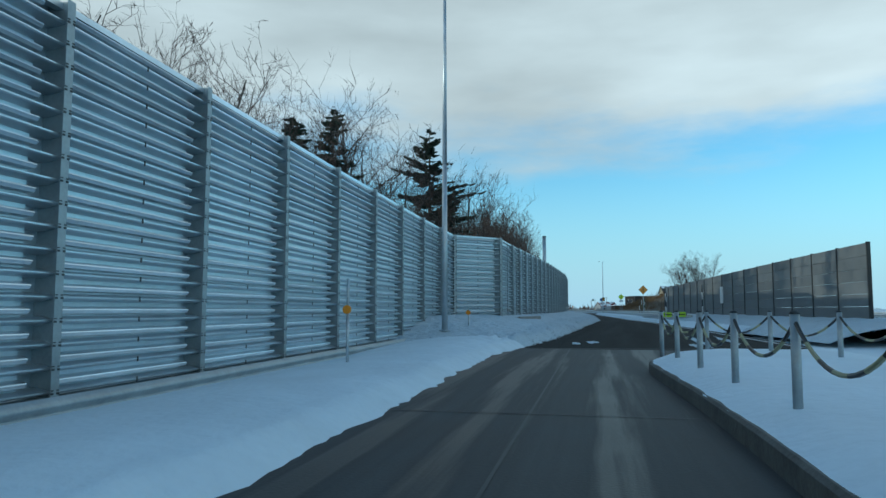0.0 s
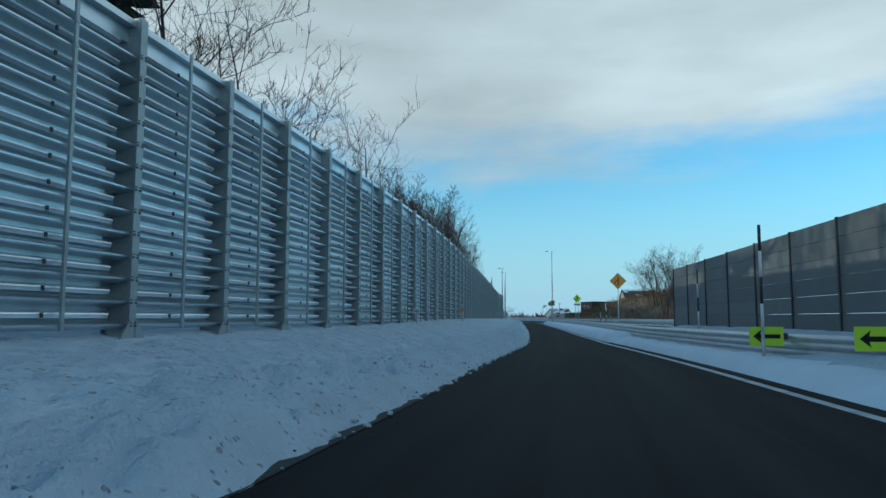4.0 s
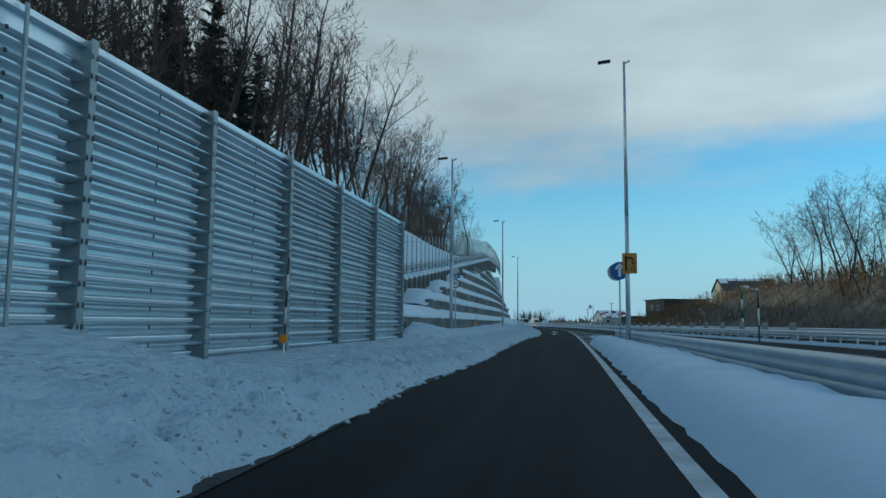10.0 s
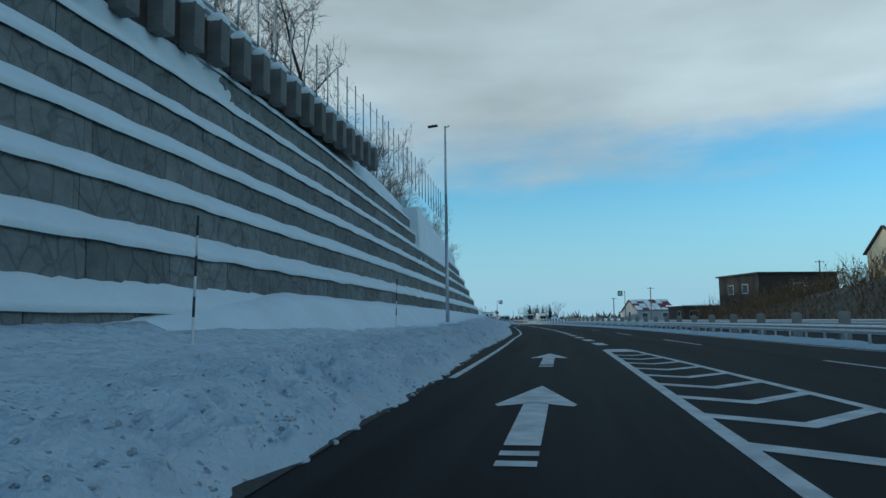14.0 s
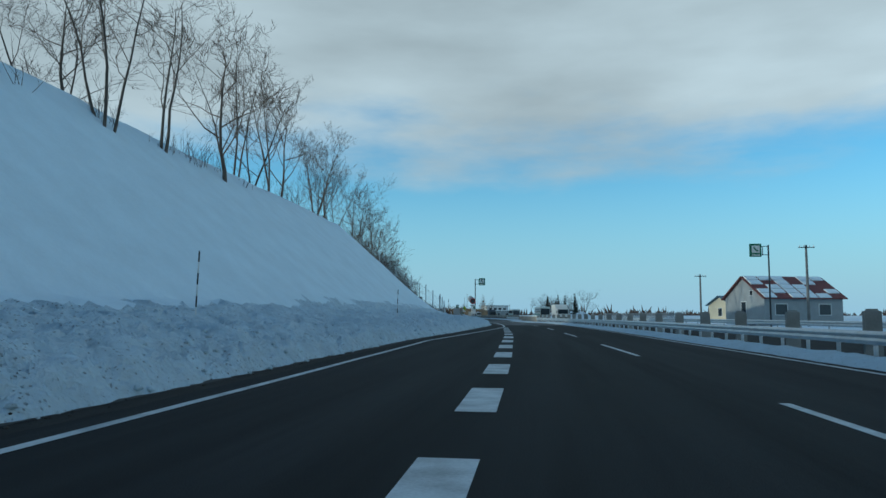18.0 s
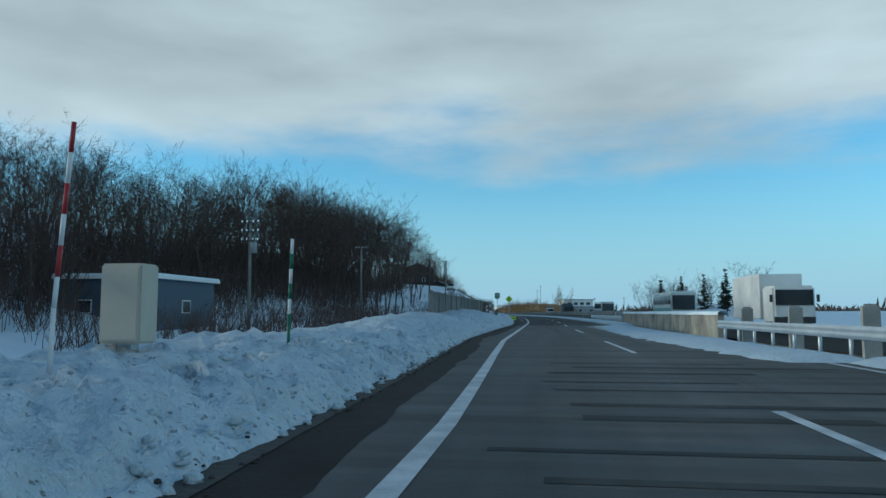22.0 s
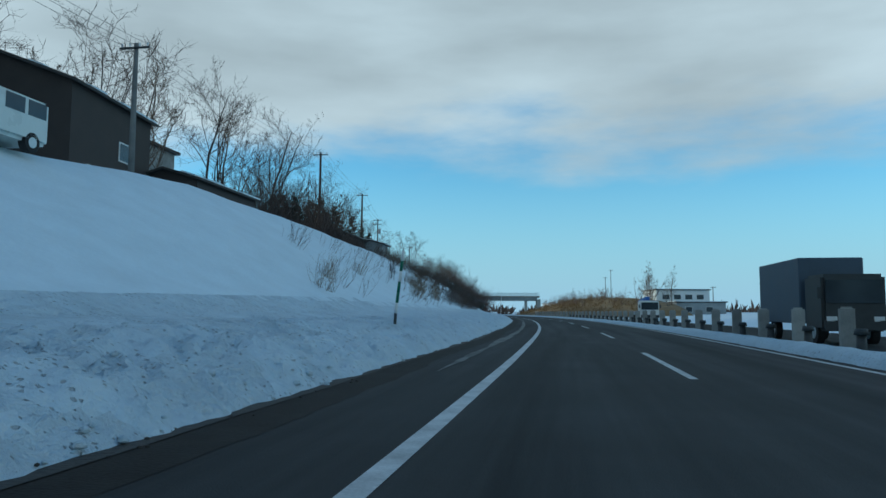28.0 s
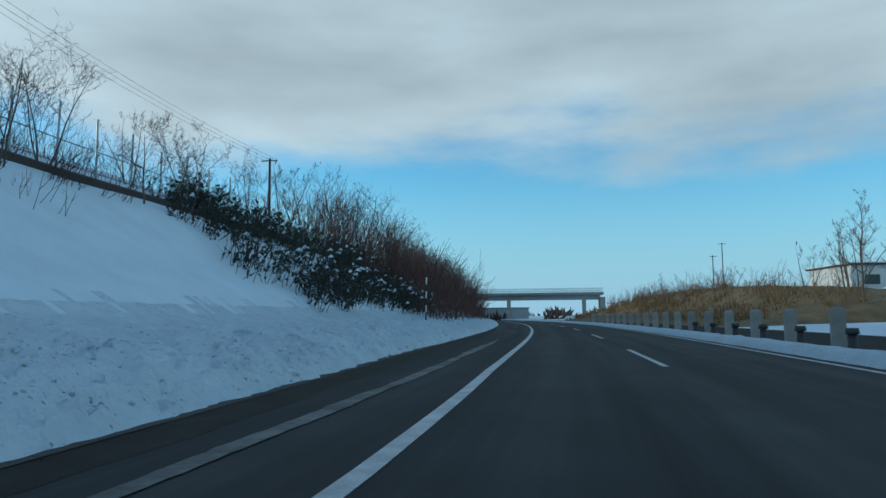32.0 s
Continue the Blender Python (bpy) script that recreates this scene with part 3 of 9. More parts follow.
# ---------------------------------------------------------------- ground
def build_ground():
    ss = np.r_[np.arange(-120, -20, 10), np.arange(-20, 740, 2.5), np.arange(740, 1100, 10), (1300, 1800, 2600, 4000)]
    us = (4.6, 5.2, 6, 7, 8, 9, 10.5, 12, 14, 16.5, 19, 22, 27, 33, 40, 52, 70, 100, 140, 300, 900, 2500)
    right = (-2, 8, 14, 20, 26, 34, 45, 60, 90, 150, 400, 1000, 2800)
    vs = []
    for s in ss:
        e = EDGE_L(s)
        for u in reversed(us):
            p = at(s, e - u)
            z = left_z(s, min(u, 140)) - (0.0 if u > 5 else 0.05)
            z += rough(p.x * 0.3, p.y * 0.3, 0.25 if u > 9 else 0.06)
            vs.append((p.x, p.y, z))
        vs.append(at(s, e - 2.5, -0.25))
        m = LANE(s)
        for v in right:
            p = at(s, m + v)
            vs.append((p.x, p.y, -0.12 if v < 16 else -0.1 + min(1.5, (v - 14) * 0.03) + rough(p.x * 0.1, p.y * 0.1, 0.3)))
    nc = len(us) + 1 + len(right)
    g = new("ground", mesh_of("ground", vs, [tuple(reversed(f)) for f in grid_faces(len(ss), nc)], SNOW, True))
    tagged(g, "snow-covered ground and hillside with smooth drifts", "ground", kind="structure")


def clod(x, y):
    """Broken, blocky relief of ploughed snow, about -1 to 1."""
    v = Vector((x, y, 0.0))
    w = v + Vector((noise.noise(v * 1.3), noise.noise(v * 1.3 + Vector((9, 4, 1))), 0)) * 0.35
    a = 1 - 2 * math.sqrt(noise.noise(w * 2.1) ** 2 + 0.012)
    c = 1 - 2 * math.sqrt(noise.noise(w * 3.6 + Vector((3, 7, 2))) ** 2 + 0.02)
    return 0.5 * a + 0.42 * c + 0.34 * noise.noise(v * 5.6) - 0.3


def build_bank():
    """The ploughed snow along the left rim, lumpy where the blade left it."""
    us = (-0.12, 0, 0.07, 0.15, 0.24, 0.34, 0.45, 0.57, 0.7, 0.84, 0.99, 1.15, 1.32, 1.5, 1.7, 1.9, 2.1, 2.35, 2.6, 2.9, 3.2, 3.6, 4.0, 4.4, 4.8, 5.1)
    for i, (s0, s1, step) in enumerate(((-20, 22, 0.2), (22, 250, 0.2), (250, 420, 0.2), (420, 546, 0.2), (546, 720, 0.2), (720, 900, 2.0))):
        ss = np.arange(s0, s1 + step * 0.5, step)
        vs = []
        for s in ss:
            e = EDGE_L(s)
            p0 = at(s, e)
            jag = 0.17 * noise.noise(Vector((p0.x * 1.1, p0.y * 1.1, 3.0))) + 0.10 * noise.noise(Vector((p0.x * 4, p0.y * 4, 9.0)))
            lump = float(np.interp(s, (17, 24, 70, 170, 250, 300, 345, 420, 480, 500, 532, 560, 720), (.06, .24, .26, .28, .34, .32, .38, .40, .38, .26, .24, .28, .28)))
            wide = float(np.interp(s, (60, 170, 240, 300, 345, 400, 430, 480, 520), (0.8, 0.9, 1.6, 2.4, 3.9, 3.9, 3.6, 3.4, 2.2)))
            tx, ty = (at(s + 1, e) - p0).xy
            for u in us:
                p = Vector((p0.x - (u - jag * max(0, 1 - u / 1.5)) * ty, p0.y + (u - jag * max(0, 1 - u / 1.5)) * tx, 0))
                if u <= 0:
                    z = -0.03
                else:
                    k = lump * min(1, u / 0.35) * (1.0 if u < wide else max(0.12, 1 - (u - wide) / 1.2))
                    z = left_z(s, u) + k * (clod(p.x, p.y) + 0.5 * noise.noise(Vector((p.x * 0.6, p.y * 0.6, 5))))
                    z = max(z, 0.015) if u < 2.5 else z
                vs.append((p.x, p.y, z))
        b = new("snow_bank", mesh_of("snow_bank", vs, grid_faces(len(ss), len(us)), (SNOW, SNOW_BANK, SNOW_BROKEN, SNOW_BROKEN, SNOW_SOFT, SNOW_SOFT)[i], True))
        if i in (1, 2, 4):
            # Upper verge takes the shade-toned snow; open slopes keep the brighter SNOW.
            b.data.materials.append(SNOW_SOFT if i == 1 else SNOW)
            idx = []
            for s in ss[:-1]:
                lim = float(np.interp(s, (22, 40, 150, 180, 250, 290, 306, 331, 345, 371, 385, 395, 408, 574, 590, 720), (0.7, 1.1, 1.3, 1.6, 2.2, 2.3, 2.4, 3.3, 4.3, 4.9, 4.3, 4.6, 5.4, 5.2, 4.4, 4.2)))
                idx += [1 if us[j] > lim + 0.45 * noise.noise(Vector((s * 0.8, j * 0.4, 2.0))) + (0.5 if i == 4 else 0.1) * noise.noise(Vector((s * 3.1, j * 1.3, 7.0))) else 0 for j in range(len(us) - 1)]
            if i == 4:
                b.data.materials.append(SNOW_BROKEN)
                nc = len(us) - 1
                for r, s in enumerate(ss[:-1]):
                    if s > 590:
                        break
                    for j in range(nc):
                        if 0.5 + 1.1 * noise.noise(Vector((s * 0.7, us[j] * 0.9, 4.0))) > (s - 546) / 44:
                            idx[r * nc + j] = 2
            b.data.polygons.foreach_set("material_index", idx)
        tagged(b, "lumpy ploughed snow bank along the roadside", "snow bank", kind="stuff")


def build_clods():
    """Loose lumps of snow and dirty ice thrown along the rim."""
    rng = random.Random(77)
    for name, mat, count, lo, hi, umin, umax, label in (("snow_clods", SNOW_BANK, 6500, 0.025, 0.085, -0.05, 2.6, "loose clods of ploughed snow strewn over the bank"),
                                                       ("dirty_clods", SLUSH, 2600, 0.012, 0.035, -0.3, 0.12, "small dirty lumps of ice along the road's rim")):
        V, F = [], []
        for _ in range(count):
            s = rng.uniform(22, 690) if rng.random() < 0.6 else rng.uniform(395, 560)
            if (name == "dirty_clods" and s < 260 and rng.random() < 0.6) or (s > 570 and rng.random() < 0.7):
                continue
            u = umin + (umax - umin) * rng.random() ** 1.8 * (0.4 if s < 260 else 1) if name == "snow_clods" else rng.uniform(umin, umax)
            p = at(s, EDGE_L(s) - u)
            r = rng.uniform(lo, hi) * (0.6 if s < 260 else 1)
            z = (left_z(s, u) if u > 0 else 0.0) + r * 0.25
            base = len(V)
            rot = rng.uniform(0, 6.28)
            sq = rng.uniform(0.55, 0.9)
            V.append((p.x, p.y, z - r * 0.5))
            for h, w in ((-0.1, 1.0), (0.45, 0.72)):
                for k in range(6):
                    a = rot + k * 1.0472 + h
                    q = r * w * rng.uniform(0.8, 1.2)
                    V.append((p.x + math.cos(a) * q, p.y + math.sin(a) * q * sq, z + r * (h + rng.uniform(-0.12, 0.12))))
            V.append((p.x, p.y, z + r * rng.uniform(0.65, 0.8)))
            for k in range(6):
                n = (k + 1) % 6
                F += [(base, base + 1 + n, base + 1 + k), (base + 1 + k, base + 1 + n, base + 7 + n, base + 7 + k), (base + 7 + k, base + 7 + n, base + 13)]
        o = new(name, mesh_of(name, V, F, mat, True))
        tagged(o, label, "snow clods", kind="stuff")


def build_rim():
    """Wet grit and slush between the snow and the clean asphalt."""
    for name, mat, s0, s1, w0, w1, z, label in (("wet_grit", GRIT, 236, 398, 0.2, 0.7, 0.004, "wet brown grit along the road's rim"), ("wet_grit", GRIT, 398, 720, 0.35, 1.25, 0.004, "broad band of wet brown grit on the shoulder"), ("slush", SLUSH, 262, 398, 0.03, 0.16, 0.012, "thin dirty slush at the foot of the snow bank"), ("slush", SLUSH, 398, 720, 0.03, 0.26, 0.012, "thin dirty slush at the foot of the snow bank"),
                                                ("slush", SLUSH, 24, 262, 0.0, 0.07, 0.012, "thin dirty slush at the foot of the snow bank")):
        ss = np.arange(s0, s1, 0.35)
        vs = []
        for s in ss:
            e = EDGE_L(s)
            k = 0.5 + 0.55 * noise.noise(Vector((s * 0.06, w1 * 9, 1))) + 0.14 * noise.noise(Vector((s * 0.5, w1 * 5, 4))) + 0.07 * noise.noise(Vector((s * 2.9, w1 * 5, 4)))
            w = max(0.0, w0 + (w1 - w0) * k)
            vs += [at(s, e - 0.3, z), at(s, e + w, z)]
        o = new(name, mesh_of(name, vs, [tuple(reversed(f)) for f in grid_faces(len(ss), 2)], mat))
        tagged(o, label, "slush", kind="stuff")


def build_roads():
    o = ribbon("road", CONC_ROAD, -60, 21.5, lambda s: EDGE_L(s) - 1.2, lambda s: RAMP_R(s) + 0.4 if s < 17 else RAMP_R(s) + 1.0)
    tagged(o, "worn grey concrete slab road with damp patches", "road", kind="structure")
    o = ribbon("road", ASPHALT, 21.5, 169, lambda s: EDGE_L(s) - 1.2, lambda s: RAMP_R(s) + 0.45)
    tagged(o, "dark wet asphalt slip road", "road", kind="structure")
    o = ribbon("road", ASPHALT, 169, 398, lambda s: EDGE_L(s) - 1.2, lambda s: LANE(s) + MAIN_HALF + 0.6, cols=4)
    tagged(o, "dark asphalt expressway carriageway", "road", kind="structure")
    o = ribbon("road", ASPHALT_SHEEN, 398, 474, lambda s: EDGE_L(s) - 1.2, lambda s: LANE(s) + MAIN_HALF + 0.6, cols=4)
    tagged(o, "worn grey asphalt with pale sheen streaks painted across the lanes", "road", kind="structure")
    o = ribbon("road", ASPHALT_OLD, 474, 1000, lambda s: EDGE_L(s) - 1.2, lambda s: LANE(s) + MAIN_HALF + 0.6, cols=4)
    tagged(o, "worn grey asphalt expressway carriageway", "road", kind="structure")
    rng = random.Random(4)
    for j in range(11):
        s = 412.5 + j * 1.45 + rng.uniform(-.3, .3)
        w = rng.uniform(0.12, 0.4)
        a, c = rng.uniform(-0.9, 0.6), rng.uniform(2.6, 6.2)
        o = ribbon("road_patch", ASPHALT_OLD, s, s + w, lambda q: a, lambda q: c, z=0.004, step=0.4, cols=4)
        tagged(o, "narrow darker strip across the grey lane", "road patch", kind="structure")
    o = ribbon("road", ASPHALT, -60, 169, lambda s: LANE(s) - 4.2, lambda s: LANE(s) + MAIN_HALF + 0.6)
    tagged(o, "dark asphalt expressway carriageway", "road", kind="structure")
    o = ribbon("road", ASPHALT, -60, 1000, lambda s: LANE(s) + 6.0, lambda s: LANE(s) + 14.0, z=-0.02)
    tagged(o, "dark asphalt carriageway for oncoming traffic", "road", kind="structure")


def line(s0, s1, fd, w=0.16, name="road_marking"):
    o = ribbon(name, PAINT, s0, s1, lambda s: fd(s) - w / 2, lambda s: fd(s) + w / 2, z=0.006, step=2)
    return tagged(o, "worn white painted line on the road", "road marking", kind="structure")


def build_markings():
    line(24, 249, RAMP_R, 0.18)
    line(236, 386, EDGE_LINE, 0.16)
    line(386, 1000, EDGE_LINE, 0.2)
    line(169, 249, lambda s: LANE(s) - 3.6, 0.18)
    line(-60, 1000, lambda s: LANE(s) + 3.75, 0.16)
    # broken lane line, 8 m on and 12 m off
    for s in np.arange(11.4, 900, 20.0):
        s += float(np.interp(s, (250, 320, 345, 371, 420), (2, 2, 0.5, -0.9, 0)))
        line(s, s + 8.2, LANE, 0.15)
    # broad blocks between the joining lane and the main road
    mid = table((250, 1.85), (282, 0.5), (299.7, -0.22), (305.7, -0.48), (311, -0.67), (331, -1.03), (340, -1.2), (351, -1.27), (367, -1.4), (375, -1.35), (390, -1.2))
    for k in range(-7, 16):
        s = float(np.interp(k, (-7, 0, 2, 6, 9, 12, 15), (254.0, 296.65, 308.9, 331.35, 348.2, 366.9, 383.5)))
        e = float(np.interp(k + 0.5, (-7, 0, 2, 6, 9, 12, 15), (254.0, 296.65, 308.9, 331.35, 348.2, 366.9, 383.5)))
        line(s, e, mid, 0.5)


build_ground()
build_bank()
build_clods()
build_rim()
build_roads()
build_markings()


# ---------------------------------------------------------------- noise barrier
BAR_TOP = 4.72


PITCH = 0.266


LEDGE = ((-0.05, 0.0), (0.085, 0.03), (0.105, 0.045), (0.105, 0.062), (0.02, 0.088), (-0.05, 0.098))     # (towards the road, height)
SLAT = ((-0.045, 0.125), (0.05, 0.132), (0.075, 0.17), (0.07, 0.185), (-0.045, 0.215))                      # shorter rib that stops before the far post
NICHE = -0.15


def sheet(length, gap, z0, z1, slats):
    """One folded panel, x along it and -y towards the road; the back steps in beside its far post."""
    V, F = [], []

    def quad(*p):
        b = len(V)
        V.extend(Vector((x, 0.02 - o, z)) for x, o, z in p)
        F.append(tuple(range(b, b + len(p))))
    x1, z = length - gap, z0
    while z + PITCH < z1:
        for (o0, h0), (o1, h1) in zip(LEDGE, LEDGE[1:]):
            quad((0, o0, z + h0), (length, o0, z + h0), (length, o1, z + h1), (0, o1, z + h1))
        a, b = z + 0.098, z + PITCH
        quad((0, -0.05, a), (x1, -0.05, a), (x1, -0.05, b), (0, -0.05, b))
        quad((x1, -0.05, a), (x1, NICHE, a), (x1, NICHE, b), (x1, -0.05, b))
        quad((x1, NICHE, a), (length, NICHE, a), (length, NICHE, b), (x1, NICHE, b))
        quad((x1, -0.05, a), (length, -0.05, a), (length, NICHE, a), (x1, NICHE, a))
        quad((x1, NICHE, b), (length, NICHE, b), (length, -0.05, b), (x1, -0.05, b))
        if slats:
            p, q = [(0.06, o, z + h) for o, h in SLAT], [(x1, o, z + h) for o, h in SLAT]
            for k in range(len(SLAT) - 1):
                quad(p[k], q[k], q[k + 1], p[k + 1])
            quad(*reversed(q))
        z += PITCH
    quad((0, -0.05, z), (length, -0.05, z), (length, -0.05, z1 - 0.085), (0, -0.05, z1 - 0.085))
    top = ((-0.05, z1 - 0.085), (0.055, z1 - 0.08), (0.055, z1), (-0.06, z1))
    for (o0, h0), (o1, h1) in zip(top, top[1:]):
        quad((0, o0, h0), (length, o0, h0), (length, o1, h1), (0, o1, h1))
    return mesh_of("panel", V, F, PANEL)


def barrier(name, stations, zlow, thin, singles):
    """stations: world (x, y) of the posts; singles: the bays whose short ribs are parts of their own."""
    root = tagged(new(name), "tall galvanised steel noise barrier of ribbed sheets between posts", "noise barrier", kind="structure")
    gap = 0.31
    for i in range(len(stations) - 1):
        a, b = Vector((*stations[i], 0)), Vector((*stations[i + 1], 0))
        u = b - a
        ln = u.length
        m = pose(a.x, a.y, 0, 0, 0, math.degrees(math.atan2(u.y, u.x)))
        z0 = min(zlow(a), zlow(b))
        alone = i in singles
        part_mesh("panel", sheet(ln, gap, z0, BAR_TOP, not alone), root, m)
        rows = [z0 + k * PITCH for k in range(int((BAR_TOP - z0 - 0.001) / PITCH))]
        if alone:
            sv = [Vector((x, 0.02 - o, h)) for x in (0.06, ln - gap) for o, h in SLAT]
            n = len(SLAT)
            sm = mesh_of("slat", sv, [(j, n + j, n + j + 1, j + 1) for j in range(n - 1)] + [tuple(range(n)), tuple(n + j for j in reversed(range(n)))], PANEL)
            for z in rows:
                part_mesh("slat", sm, root, m @ pose(0, 0, z))
        bm = bmesh.new()
        for z in rows:
            if thin:
                bm_box(bm, ln * 0.5 - 0.22, -0.062, z + 0.16, 0.035, 0.012, 0.05)
            else:
                bm_box(bm, ln * 0.5, -0.088, z + 0.05, 0.022, 0.012, 0.065)
        part_mesh("bolt_row", finish("bolt_row", bm, DARK), root, m)
        if thin:
            bm = bmesh.new()
            bm_box(bm, ln * 0.5, -0.11, (z0 + BAR_TOP) / 2, 0.045, 0.03, BAR_TOP - z0)
            for z in rows:
                bm_box(bm, ln * 0.5, -0.128, z + 0.05, 0.06, 0.012, 0.03)
            part_mesh("stiffener", finish("stiffener", bm, POST_STEEL), root, m)
    for i, p in enumerate(stations):
        z0 = zlow(Vector((*p, 0)))
        q, r = stations[min(i + 1, len(stations) - 1)], stations[max(i - 1, 0)]
        m = pose(p[0], p[1], 0, 0, 0, math.degrees(math.atan2(q[1] - r[1], q[0] - r[0])))
        zc, zh = (z0 - 0.3 + BAR_TOP + 0.01) / 2, BAR_TOP + 0.01 - z0 + 0.3
        bm = bmesh.new()
        bm_box(bm, 0, -0.14, zc, 0.13, 0.012, zh)
        bm_box(bm, 0, 0.22, zc, 0.13, 0.012, zh)
        bm_box(bm, 0, 0.04, zc, 0.010, 0.36, zh)
        part_mesh("post", finish("post", bm, POST_STEEL), root, m)
        bm = bmesh.new()
        z = z0
        while z + PITCH < BAR_TOP:
            for x in (-0.045, 0.045):
                bm_box(bm, x, -0.15, z + 0.04, 0.035, 0.012, 0.022)
                bm_box(bm, x, -0.15, z + 0.075, 0.035, 0.012, 0.012)
            z += PITCH
        part_mesh("clip_row", finish("clip_row", bm, DARK), root, m)
        if thin:
            bm = bmesh.new()
            for sg in (-1, 1):
                vs = [bm.verts.new((sg * x, y, h)) for y in (-0.155, -0.135) for x, h in ((0.05, z0 - 0.25), (0.34, z0 - 0.25), (0.05, z0 + 0.12))]
                bm.faces.new(vs[:3])
                bm.faces.new(vs[:2:-1])
                for k in range(3):
                    bm.faces.new((vs[k], vs[(k + 1) % 3], vs[3 + (k + 1) % 3], vs[3 + k]))
            bmesh.ops.recalc_face_normals(bm, faces=bm.faces)
            part_mesh("gusset", finish("gusset", bm, POST_STEEL), root, m)
    return root


C1, C2 = (0.5, 34.1), (2.8, 35.6)
first = [tuple(at(s, d).xy) for s, d in zip(np.arange(-35.5, 31, 3.27), np.interp(np.arange(-35.5, 31, 3.27), (-36, 6.9, 20, 33), (-5.6, -6.05, -6.55, -7.2)))] + [C1]
BAR_D = table((35, -5.45), (40, -5.45), (55, -5.25), (70, -5.4), (85, -5.65), (96, -5.9), (120, -6.05), (150, -6.1), (160, -5.95), (169, -5.82), (172, -5.8))
second = [C2] + [tuple(at(s, BAR_D(s)).xy) for s in np.arange(38.97, 152.5, 2.2636)]
third = [second[-1]] + [tuple(at(s, BAR_D(s)).xy) for s in (155.3, 158.7, 162.1, 165.5, 169.0)]
barrier("noise_barrier", first, lambda p: 0.17, False, range(3, 20))
barrier("noise_barrier", [C1, C2], lambda p: 0.4, False, (0,))
barrier("noise_barrier", second, lambda p: 1.0 - 0.2 * max(0, (45 - p.y) / 10), True, range(1, 22))
barrier("noise_barrier", third, lambda p: 0.45, False, range(9))


